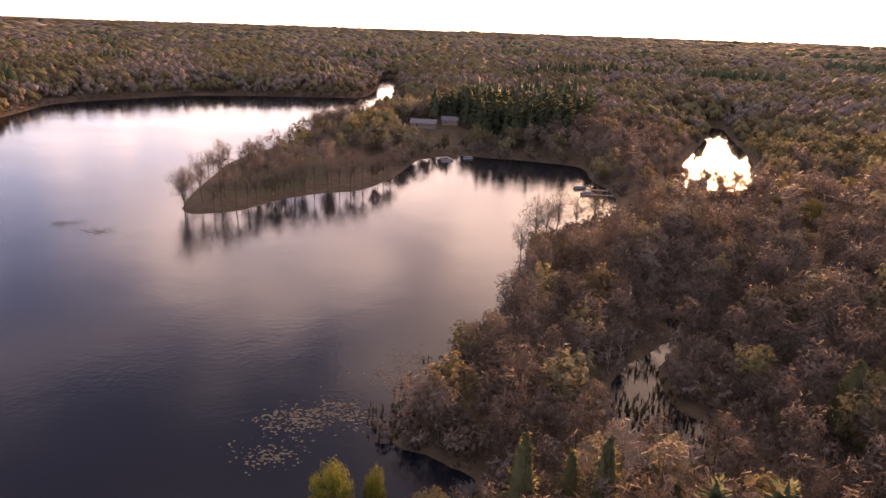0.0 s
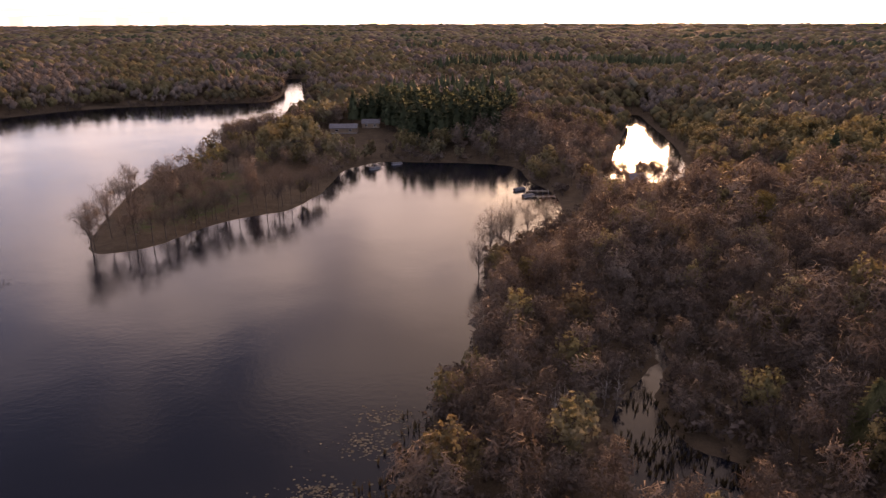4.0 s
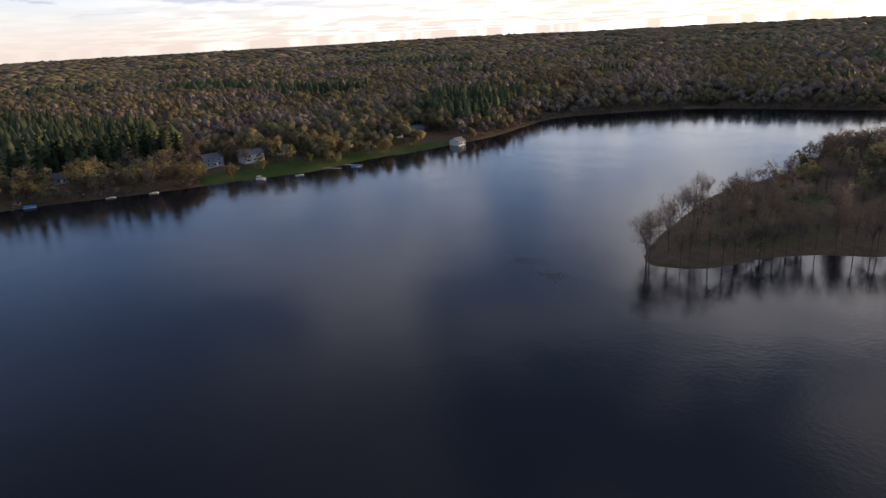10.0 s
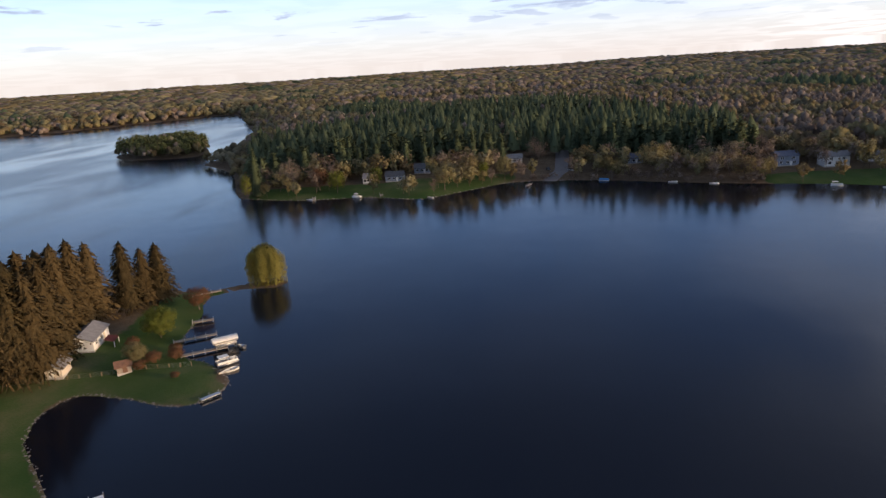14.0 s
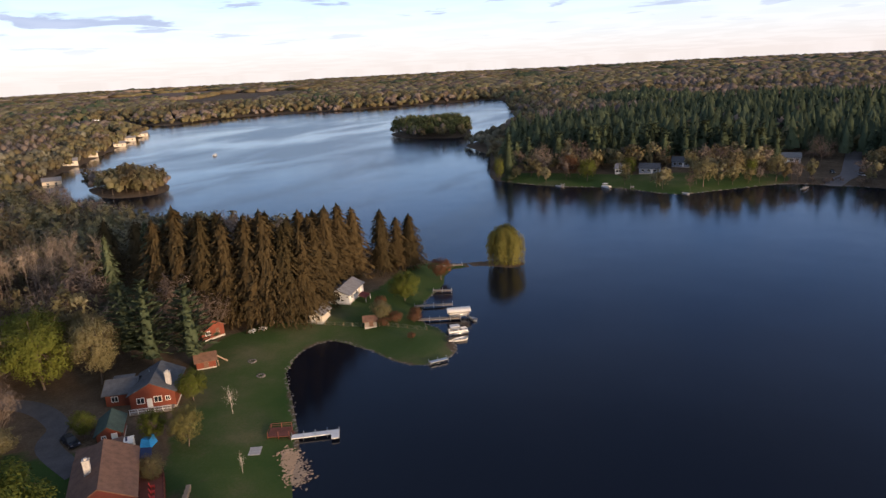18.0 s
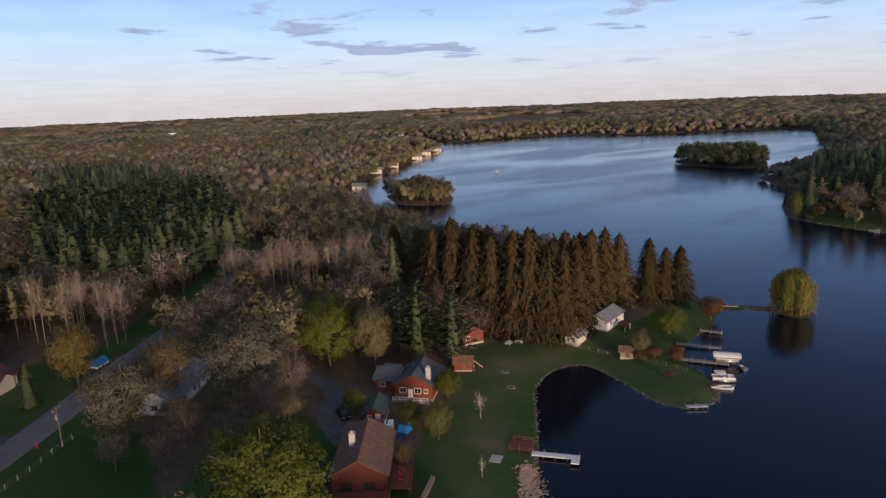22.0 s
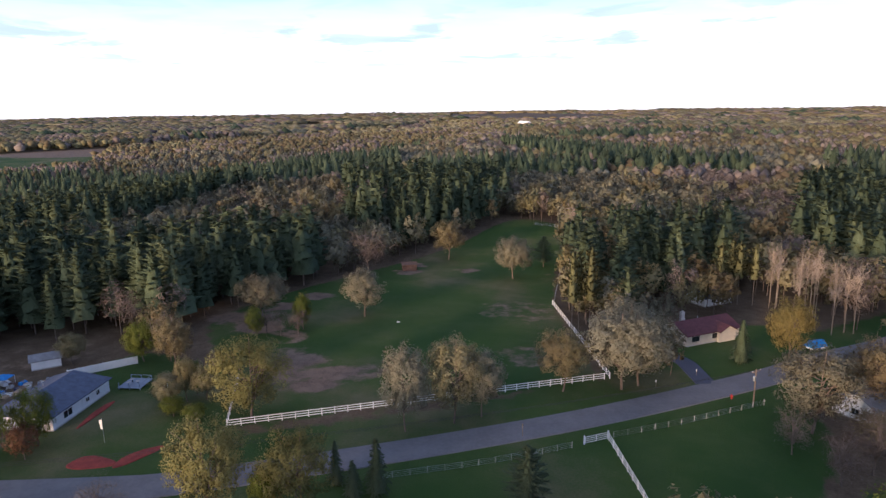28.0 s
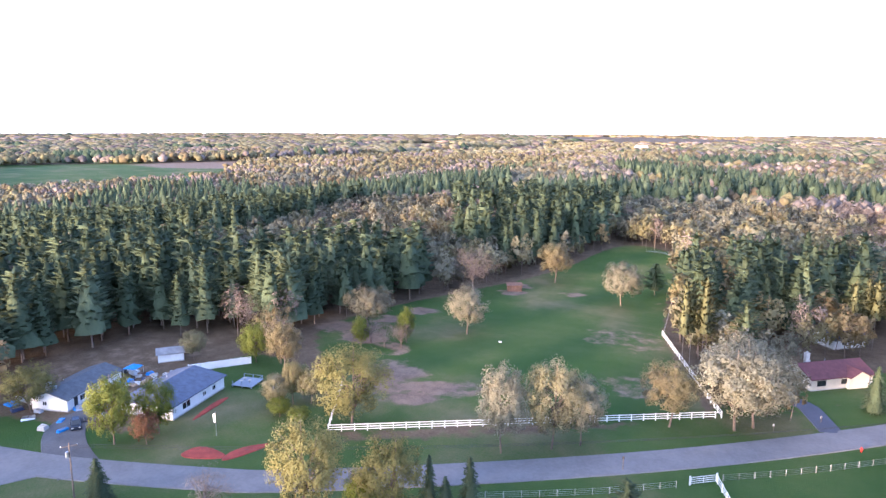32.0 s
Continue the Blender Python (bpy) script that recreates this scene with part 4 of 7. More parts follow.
def scatter(r0, r1, cell):
    """Jittered places on land between two reaches from the middle of the place."""
    n = int(2 * r1 / cell)
    g = (np.arange(n) + 0.5) * cell - r1
    x, y = np.meshgrid(g, g)
    x, y = x.ravel() + rng.uniform(-0.45, 0.45, n * n) * cell - 10, y.ravel() + rng.uniform(-0.45, 0.45, n * n) * cell + 10
    r = np.hypot(x + 10, y - 10)
    keep = (r >= r0) & (r < r1) & (np.abs(x) < 4500) & (np.abs(y) < 4500)
    x, y = x[keep], y[keep]
    keep = sample(WATER, x, y) > 1.2
    x, y = x[keep], y[keep]
    p = np.stack([x, y], 1)
    keep = np.ones(len(x), bool)
    for area in CLEARINGS:
        keep &= signed_distance(p, np.array(area, float)) > 2.0
    for hx, hy, hr in HOUSE_SPOTS:
        keep &= np.hypot(x - hx, y - hy) > hr
    for area in THINNED:
        keep &= (signed_distance(p, np.array(area, float)) > 0) | (rng.uniform(0, 1, len(p)) < (0.1 if area is TIP_RIM else 0.6))
    keep &= signed_distance(p, ROAD_LINE, closed=False) > 9.5
    behind = (p[:, 1] < 1.4 * (p[:, 0] - 14) - 40) & (p[:, 1] > 33 - 0.4 * (p[:, 0] + 10))
    keep &= ~behind | (rng.uniform(0, 1, len(p)) < (0.5 if r1 < 300 else 0.2))
    return p[keep]


def sort_kinds(p):
    """0 bare, 1 budding, 2 pale, 3 pine."""
    u = 0.7 * waves(p[:, 0], p[:, 1], 150, 21) + 0.5 * waves(p[:, 0], p[:, 1], 45, 27) + rng.normal(0, 0.2, len(p))
    w = waves(p[:, 0], p[:, 1], 320, 22) + rng.normal(0, 0.12, len(p))
    kind = np.where(u > 0.3, 2, np.where(u > np.where(p[:, 1] < -150, -0.4, -0.15), 1, 0))
    kind = np.where(w > 0.95, 3, kind)
    marsh = (p[:, 0] > -5) & (p[:, 0] < 150) & (p[:, 1] > 40) & (p[:, 1] < 300)
    kind = np.where(marsh, np.where(rng.uniform(0, 1, len(p)) < 0.88, 0, 1), kind)
    north = (p[:, 1] > 120) & (kind == 2) & (rng.uniform(0, 1, len(p)) < 0.8)
    kind = np.where(north, 1, kind)
    shore = (p[:, 0] < -270) & (p[:, 0] > -430) & (p[:, 1] > -130) & (kind == 2)
    kind = np.where(shore, np.where(rng.uniform(0, 1, len(p)) < 0.55, 1, 0), kind)
    for block in PALE_BLOCKS:
        kind = np.where((signed_distance(p, np.array(block, float)) < 0) & (rng.uniform(0, 1, len(p)) < 0.62), 2, kind)
    for i, block in enumerate(PINE_BLOCKS):
        kind = np.where((signed_distance(p, np.array(block, float)) < 0) & (rng.uniform(0, 1, len(p)) < (0.72 if i in (5, 6) else 0.95)), 3, kind)
    return kind


def sized(p, h0, h1, broad=1.0):
    h = rng.uniform(h0, h1, len(p)) * (1 - 0.5 * ramp01(p[:, 0], 230, 400) * (p[:, 0] < 760) * (p[:, 1] < 0)) * (0.72 + 0.28 * ramp01(sample(WATER, p[:, 0], p[:, 1]), 3, 40))
    return np.column_stack([p, sample(HEIGHT, p[:, 0], p[:, 1]) - 0.1, h, h * broad * rng.uniform(0.8, 1.25, len(p))])


NO_WOOD = (np.zeros((0, 3)), np.zeros((0, 3), int))


def unit(make, count):
    return [make(np.random.RandomState(100 + i)) for i in range(count)]


WOODS = [
    (0.0, 190.0, 6.6,
     unit(lambda r: broadleaf(r, 1.0, 0.31, 420, 0.062, 34, 16, 0.2, 0.011, wood=1, density=0.17, thin=0.22), 9),
     unit(lambda r: broadleaf(r, 1.0, 0.32, 820, 0.037, 64, 8, 0.12, 0.011, wood=1, density=0.105), 9),
     unit(lambda r: boughs(r, 1.0, 0.23, 14, 8, 13, 0.050, 0.2, 0.34, 0.12, 0.74, 0.6), 9)),
    (190.0, 400.0, 6.8,
     unit(lambda r: broadleaf(r, 1.0, 0.31, 210, 0.085, 24, 7, 0.2, 0.011, wood=1, density=0.18, thin=0.26), 9),
     unit(lambda r: broadleaf(r, 1.0, 0.33, 280, 0.062, 28, 0, 0.12, 0.011, wood=0, density=0.15), 9),
     unit(lambda r: boughs(r, 1.0, 0.225, 9, 6, 7, 0.078, 0.2, 0.32, 0.12, 0.74, 0.65), 9)),
    (400.0, 800.0, 8.8,
     unit(lambda r: lobed(r, 0.32, 0.12, 3, 52, 0.1, 0.5, 5, 0.4, core=0.8), 9),
     unit(lambda r: lobed(r, 0.36, 0.12, 5, 46, 0.075, 0.5, 5, 0.8, core=0.85), 9),
     unit(lambda r: tufted(r, 0.23, 0.2, 34, 0.1, 6, 3), 7)),
]
for r0, r1, cell, bare, leafy, needle in WOODS:
    places = scatter(r0, r1, cell)
    kinds = sort_kinds(places)
    spread_out = 1.0 if r0 < 300 else 1.1
    plant_wood("bare_woodland", "bare brown spring woodland with a few buds", "woodland", sized(places[kinds == 0], 12, 19, spread_out), bare, [M_BARK, M_BARE], rng)
    plant_wood("budding_woodland", "olive and tan woodland just coming into leaf", "woodland", sized(places[kinds == 1], 11, 18, spread_out), leafy, [M_BARK, M_BUD], rng)
    plant_wood("pale_woodland", "pale cream-green woodland in early leaf", "woodland", sized(places[kinds == 2], 11, 17, spread_out), leafy, [M_BARK, M_PALE], rng)
    plant_wood("pine_woodland", "dark green stand of tall pines", "woodland", sized(places[kinds == 3], 17, 24), needle, [M_BARK, M_PINE], rng)


def fill(outline, step, h0, h1):
    o = np.array(outline, float)
    gx0, gy0 = np.meshgrid(np.arange(o[:, 0].min(), o[:, 0].max(), step), np.arange(o[:, 1].min(), o[:, 1].max(), step))
    p = np.stack([gx0.ravel(), gy0.ravel()], 1) + rng.uniform(-0.4, 0.4, (gx0.size, 2)) * step
    p = p[(signed_distance(p, o) < -1.0)]
    p = p[sample(WATER, p[:, 0], p[:, 1]) > 0.4]
    h = rng.uniform(h0, h1, len(p))
    return np.column_stack([p, sample(HEIGHT, p[:, 0], p[:, 1]) - 0.1, h, h * rng.uniform(0.85, 1.2, len(p))])


brush = unit(lambda r: broadleaf(r, 1.0, 0.62, 64, 0.13, 10, 4, 0.02, 0.02, wood=1, density=0.2), 6)
plant_wood("marsh_brush", "dense brown leafless brush along the marshy shore", "brush", fill([(-12, 44), (80, 44), (84, 120), (70, 210), (14, 190), (0, 100)], 3.3, 2.0, 5.0), brush, [M_BARK, M_BARE], rng)
edge_points = smooth_line(EAST_SHORE + PENINSULA_SHORE + WEST_SHORE, closed=False, steps=3)
run = np.concatenate([[0], np.cumsum(np.hypot(*np.diff(edge_points, axis=0).T))])
stops = np.arange(0, run[-1], 2.6)
p = np.stack([np.interp(stops, run, edge_points[:, 0]), np.interp(stops, run, edge_points[:, 1])], 1) + rng.uniform(-5, 5, (len(stops), 2))
wet = sample(WATER, p[:, 0], p[:, 1])
free = (wet > 0.5) & (wet < 6) & (signed_distance(p, np.array(HOUSE_LAWN, float)) > 4) & (p[:, 1] > 35)
for area in (WEST_LAWN, NORTHWEST_LAWN, TIP_RIM):
    free &= signed_distance(p, np.array(area, float)) > 2
for hx, hy, hr in HOUSE_SPOTS:
    free &= np.hypot(p[:, 0] - hx, p[:, 1] - hy) > hr
p = p[free]
tall = rng.uniform(2.5, 6.0, len(p))
plant_wood("shore_brush", "low brown brush hanging over the lake's edge", "brush", np.column_stack([p, sample(HEIGHT, p[:, 0], p[:, 1]) - 0.1, tall, tall]), brush, [M_BARK, M_BARE], rng)
plant_wood("peninsula_brush", "low brown brush on the wooded point", "brush", fill(TIP_LAWN, 7.0, 0.9, 1.9), brush, [M_BARK, M_BARE], rng)
plant_wood("island_trees", "bushy green trees crowding a small island", "woodland", fill(FAR_ISLE, 7.5, 13, 19), WOODS[1][4], [M_BARK, M_ISLE], rng)
plant_wood("island_trees", "bushy tan-green trees crowding a small island", "woodland", fill(WEST_ISLE, 6.0, 10, 15), WOODS[1][4], [M_BARK, M_BUD], rng)
far_leafy = unit(lambda r: (NO_WOOD, dome(r, 0.36, 0.05, 6, 2, 0.24)), 12)
mid_leafy = unit(lambda r: (NO_WOOD, lobed(r, 0.38, 0.02, 2, 10, 0.08, 0.66, 5)[1]), 12)
far_needle = unit(lambda r: (NO_WOOD, dome(r, 0.26, 0.02, 5, 3, 0.22, 0.7, 0.1, True)), 8)
for r0, r1, cell in ((800, 1300, 13.5), (1300, 2200, 24), (2200, 4550, 52)):
    places = scatter(r0, r1, cell)
    kinds = sort_kinds(places)
    grow = cell / 10.5
    for k, mat, h in ((0, M_BARE, 15), (1, M_BUD, 15), (2, M_BUD, 14), (3, M_PINE, 19)):
        p = sized(places[kinds == k], h * 0.8, h * 1.15)
        p[:, 4] *= grow * (1.5 if k == 3 else 1.15)
        p[:, 3] *= 1.0 if r1 < 1500 else 0.85
        plant_wood("distant_woodland", "distant spring woodland reaching to the horizon", "woodland", p, far_needle if k == 3 else mid_leafy if r1 < 1500 else far_leafy, [M_BARK, mat], rng)


def tree_model(name, wood, crown, bark, leaf, label):
    top = tagged(new(name), label, "tree")
    for n, (v, f, *nv), m in (("trunk", wood, bark), ("crown", crown, leaf)):
        part_ob = new(n, quick_mesh(n, v, f, [m], smooth=True, normals=nv[0] if nv else None))
        part_ob.parent = top
    return top


def plant(rows, models, group=""):
    """Put a copy of one of the models (built 10 high and 4 wide) at each place."""
    r = np.random.RandomState(len(rows) * 7 + 1)
    for i, (x, y, h, radius) in enumerate(rows):
        m = Matrix.LocRotScale((x, y, ground_z(x, y) - 0.05), Euler((0, 0, r.uniform(0, 6.28))), (radius / 4, radius / 4, h / 10))
        t = copy_thing(models[i % len(models)], m)
        if group:
            tagged(t, group=group)
    for m in models:
        for o in (*m.children_recursive, m):
            bpy.data.objects.remove(o)


def leafy_models(name, bark, leaf_mat, label, count=3, **kw):
    spec = dict(leaves=13500, leaf=0.125, clumps=230, limbs=26, base=0.1, trunk_r=0.014, twigs=30, density=0.088)
    spec.update(kw)
    return [tree_model(name, *broadleaf(np.random.RandomState(40 + i), 10.0, 4.0, **spec), bark, leaf_mat, label) for i in range(count)]


plant(PALE_TREES, leafy_models("blossoming_tree", M_BARK, M_PALE, "round-headed tree with pale cream-green early leaves"))
plant([r for r in BUD_TREES if r[0] < -300], leafy_models("budding_tree", M_BARK, M_BUD, "tan budding tree on the far lake shore", leaves=1600, leaf=0.3, twigs=0))
plant([r for r in BUD_TREES if r[0] > -300], leafy_models("budding_tree", M_BARK, M_BUD, "tree with sparse olive-tan buds on open branches"))
plant(BARE_TREES, leafy_models("bare_tree", M_BARK, M_BARE, "bare dark tree with fine open twigs", leaves=1500, leaf=0.42, thin=0.1, twigs=220, clumps=44, limbs=34, density=0.17))
plant(POND_TREES, leafy_models("bare_tree", M_BARK, M_BARE, "slender bare tree in a row beside the pond", leaves=6000, leaf=0.26, thin=0.55, twigs=140, clumps=40, limbs=30, density=0.16), "trees beside the pond")
plant([r for r in LIME_TREES if r[0] < -300], leafy_models("lime_green_tree", M_BARK, M_LIME, "yellow-green tree on the far lake shore", leaves=1600, leaf=0.3, base=0.04, twigs=0))
plant([r for r in LIME_TREES if r[0] > -300], leafy_models("lime_green_tree", M_BARK, M_LIME, "bright yellow-green tree in fresh leaf", leaves=15000, leaf=0.13, base=0.02, droop=-1.5))
plant(GOLD_TREES, leafy_models("golden_tree", M_BARK, M_GOLD, "rounded tree in golden-brown spring leaf", leaves=14500, leaf=0.13, base=0.04))
plant(OLIVE_TREES, leafy_models("olive_yellow_tree", M_BARK, M_OLIVE, "broad tree in dull yellow-olive young leaf", count=2, leaves=12500, base=0.06))
plant(RED_TREES, leafy_models("red_shrub_tree", M_BARK, M_RED, "low shrubby tree with reddish buds", count=2, base=0.05, leaves=4500, leaf=0.19))
plant(WILLOW_TREES, [tree_model("willow", *weeping(np.random.RandomState(47), 10.0, 4.0, 1000, 16), M_BARK, M_WILLOW, "yellow weeping willow on a narrow spit in the lake")])
plant(SAPLING_TREES, leafy_models("birch_sapling", M_BIRCH, M_PALE, "slender white-barked young birch on the lawn", count=1, leaves=160, twigs=60, trunk_r=0.012))
plant(SNAG_TREES, leafy_models("dead_birch", M_BIRCH, M_BARE, "dead pale birch standing in the marsh", count=2, leaves=60, twigs=50, trunk_r=0.014, limbs=10))
spruce_models = [tree_model("spruce", *boughs(np.random.RandomState(60 + i), 10.0, 4.3, 30, 14, 22, 0.34, 0.1, 0.0, 0.34, 0.6, 0.45), M_BARK, M_SPRUCE, "tall brownish-green spruce in a dense row") for i in range(4)]
plant([(x, y, h, r * 1.22) for x, y, h, r in SPRUCE_TREES], spruce_models, "row of tall spruces")
plant(SMALL_SPRUCE_TREES, [tree_model("spruce", *boughs(np.random.RandomState(70 + i), 10.0, 4.0, 24, 12, 18, 0.38, 0.04, 0.05, 0.28, 0.8, 0.45), M_BARK, M_PINE, "dark pointed spruce with dense boughs") for i in range(2)])
plant(PINE_TREES, [tree_model("pine", *boughs(np.random.RandomState(75 + i), 10.0, 4.7, 16, 11, 26, 0.40, 0.16, 0.32, 0.14, 0.66, 0.22), M_BARK, M_PINE, "bushy green pine with layered boughs") for i in range(2)])
plant(MARSH_CONIFERS, [tree_model("larch", *boughs(np.random.RandomState(88 + i), 10.0, 4.2, 22, 11, 17, 0.36, 0.06, 0.1, 0.2, 0.75, 0.6), M_BARK, M_LARCH, "brown-green larch at the edge of the marsh") for i in range(2)])
plant(TALL_TREES, [tree_model("tall_pine", *boughs(np.random.RandomState(80 + i), 10.0, 4.6, 12, 9, 16, 0.48, 0.42, 0.25, 0.15, 0.5, 0.3), M_PALEBARK, M_LARCH, "tall pine with a long bare pale trunk") for i in range(2)])

# ---- leafless stands with tall trunks ----
sr = np.random.RandomState(91)
STAND_TREES = []
for a, b, n in (((-81, -176), (-123, -149), 40), ((-31, -180), (-46, -158), 16)):
    for i in range(n):
        u = (i + sr.uniform(0, 0.9)) / n
        STAND_TREES.append((a[0] + (b[0] - a[0]) * u + sr.normal(0, 2.5), a[1] + (b[1] - a[1]) * u + sr.normal(0, 3.5), sr.uniform(15, 23), sr.uniform(2.4, 3.6)))
plant(STAND_TREES, leafy_models("bare_tree", M_PALEBARK, M_BARE, "slender leafless tree with a long pale trunk", leaves=260, leaf=0.4, thin=0.08, base=0.4, twigs=110, clumps=40, limbs=32, trunk_r=0.018, density=0.15), "leafless stand by the road")
SHORE_TREES = []
rim = smooth_line(PENINSULA_SHORE[:12], closed=False, steps=4)
walked = np.concatenate([[0], np.cumsum(np.hypot(*np.diff(rim, axis=0).T))])
for s in np.concatenate([np.arange(4.0, 92.0, 4.6), np.arange(94.0, walked[-1], 11.0)]):
    x, y = np.interp(s, walked, rim[:, 0]), np.interp(s, walked, rim[:, 1])
    inward = np.array((-82 - x, 238 - y)) / math.hypot(-82 - x, 238 - y)
    deep = sr.uniform(0.6, 3.2)
    SHORE_TREES.append((x + inward[0] * deep, y + inward[1] * deep, sr.uniform(11, 17), sr.uniform(3.2, 5.0)))
inner = np.array([(-90, 190), (-82, 187), (-70, 206), (-56, 222), (-46, 240), (-46, 268), (-62, 290), (-84, 296), (-92, 262), (-94, 220)], float)
while len(SHORE_TREES) < 66:
    spot = np.array([(sr.uniform(-108, -44), sr.uniform(186, 300))])
    if signed_distance(spot, inner)[0] < -2:
        SHORE_TREES.append((spot[0, 0], spot[0, 1], sr.uniform(10, 16), sr.uniform(3.0, 4.6)))
plant(SHORE_TREES, leafy_models("bare_tree", M_BARK, M_BARE, "leafless tree leaning at the water's edge of the wooded point", leaves=1100, leaf=0.42, thin=0.1, base=0.26, twigs=120, clumps=36, limbs=28, density=0.18), "trees along the point")

# ================= building pieces =================
M_WHITE = material("white_paint", (0.72, 0.72, 0.70), 0.6, spread=0.08)
M_CREAM = material("cream_siding", (0.58, 0.52, 0.42), 0.7, spread=0.1)
M_REDWOOD = material("red_stained_siding", (0.167, 0.038, 0.016), 0.75, spread=0.22, scale=4)
M_DARKRED = material("dark_red_siding", (0.090, 0.017, 0.013), 0.75, spread=0.22, scale=4)
M_TAN = material("tan_siding", (0.36, 0.26, 0.17), 0.75, spread=0.15)
M_GREYBLUE = material("blue_grey_siding", (0.22, 0.26, 0.33), 0.75, spread=0.12)
M_SLATE = material("slate_shingles", (0.075, 0.082, 0.095), 0.85, spread=0.3, scale=8, bump=0.5, bump_scale=9)
M_BLUEROOF = material("blue_grey_shingles", (0.085, 0.10, 0.145), 0.85, spread=0.25, scale=8, bump=0.5, bump_scale=9)
M_MAROON = material("maroon_shingles", (0.105, 0.034, 0.036), 0.85, spread=0.25, scale=8, bump=0.5, bump_scale=9)
M_BROWNROOF = material("brown_shingles", (0.155, 0.085, 0.055), 0.85, spread=0.3, scale=8, bump=0.5, bump_scale=9)
M_GREENROOF = material("dark_green_shingles", (0.045, 0.075, 0.062), 0.8, spread=0.25, scale=8)
M_GREYROOF = material("grey_shingles", (0.20, 0.20, 0.21), 0.85, spread=0.25, scale=8)
M_GLASS = material("window_glass", (0.02, 0.025, 0.03), 0.06, spread=0.1)
M_STONE = material("field_stone", (0.17, 0.155, 0.14), 0.9, spread=0.35, scale=2)
M_BRICK = material("chimney_masonry", (0.45, 0.43, 0.41), 0.9, spread=0.25, scale=5)
M_DECK = material("weathered_boards", (0.26, 0.22, 0.18), 0.85, spread=0.25, scale=3)
M_DECKRED = material("red_deck_boards", (0.17, 0.055, 0.035), 0.8, spread=0.25, scale=3)
M_CONCRETE = material("pale_concrete", (0.42, 0.40, 0.37), 0.9, spread=0.15)
M_METAL = material("aluminium", (0.55, 0.57, 0.58), 0.35, metal=0.8, spread=0.08)
M_CANVAS = material("white_canvas", (0.70, 0.68, 0.63), 0.8, spread=0.1)
M_BLUE = material("blue_tarp", (0.02, 0.20, 0.52), 0.5, spread=0.2)
M_DARKBLUE = material("dark_blue_cover", (0.012, 0.022, 0.075), 0.5, spread=0.2)
M_BLACK = material("black_rubber", (0.02, 0.02, 0.022), 0.7, spread=0.2)
M_CAR = material("dark_car_paint", (0.018, 0.022, 0.035), 0.25, spread=0.1)
M_CARSILVER = material("silver_car_paint", (0.42, 0.43, 0.45), 0.3, metal=0.4, spread=0.08)
M_MULCH = material("red_mulch", (0.238, 0.038, 0.025), 0.95, spread=0.3, scale=5)
M_DRIVE = material("fresh_dark_asphalt", (0.055, 0.060, 0.085), 0.8, spread=0.15, scale=2)
M_GRAVEL = material("grey_gravel", (0.085, 0.082, 0.085), 0.95, spread=0.25, scale=3)
M_WOODPOLE = material("old_pole_timber", (0.17, 0.13, 0.10), 0.9, spread=0.3, scale=2)
M_REDPAINT = material("red_enamel", (0.45, 0.03, 0.02), 0.45, spread=0.15)
M_YELLOW = material("yellow_plastic", (0.62, 0.42, 0.04), 0.5, spread=0.1)
M_LILY = material("lily_pads", (0.045, 0.048, 0.034), 0.7, spread=0.4, scale=1.5)
M_REED = foliage("dead_reeds", [(0.25, (0.05, 0.035, 0.018)), (0.5, (0.10, 0.075, 0.035)), (0.75, (0.16, 0.125, 0.06))])

BOX_FACES = np.array([(0, 3, 2, 1), (4, 5, 6, 7), (0, 1, 5, 4), (1, 2, 6, 5), (2, 3, 7, 6), (3, 0, 4, 7)])


def hexa(bottom, top):
    return np.array([*bottom, *top], float), BOX_FACES


def block(cx, cy, z0, sx, sy, sz):
    x, y = sx / 2, sy / 2
    b = [(cx - x, cy - y, z0), (cx + x, cy - y, z0), (cx + x, cy + y, z0), (cx - x, cy + y, z0)]
    return hexa(b, [(p[0], p[1], z0 + sz) for p in b])


def quad_rod(a, b, r0, r1=None, sides=6):
    """A capped rod of four-sided faces between two points."""
    r1 = r0 if r1 is None else r1
    a, b = np.array(a, float), np.array(b, float)
    d = (b - a) / max(np.linalg.norm(b - a), 1e-6)
    u = np.cross(d, (0.31, 0.87, 0.13))
    u /= np.linalg.norm(u)
    w = np.cross(d, u)
    ang = np.arange(sides) * 2 * math.pi / sides
    ring = np.cos(ang)[:, None] * u + np.sin(ang)[:, None] * w
    v = np.concatenate([a + ring * r0, b + ring * r1])
    f = [(i, (i + 1) % sides, sides + (i + 1) % sides, sides + i) for i in range(sides)]
    if sides % 2 == 0:
        f += [(0, i + 2, i + 1, i) for i in range(1, sides - 2, 2)] + [(sides, sides + i, sides + i + 1, sides + i + 2) for i in range(1, sides - 2, 2)]
    return v, np.array(f)


def part(name, chunks, mat, parent, label="", smooth=False):
    """One mesh under a thing or under a part."""
    v, f = join(chunks if isinstance(chunks, list) else [chunks])
    ob = new(name, quick_mesh(name, v, f, [mat], smooth=smooth))
    ob.parent = parent
    if label:
        tagged(ob, label)
    return ob


def same_part(name, mesh_ob, parent, m):
    """Another part that shares the mesh of a first one."""
    ob = new(name, mesh_ob.data)
    ob.parent = parent
    ob.matrix_basis = m
    return ob


def place(name, label, category, x, y, yaw=0.0, z=None, group=""):
    top = tagged(new(name), label, category, group)
    top.matrix_basis = pose(x, y, ground_z(x, y) if z is None else z, 0, 0, yaw)
    return top


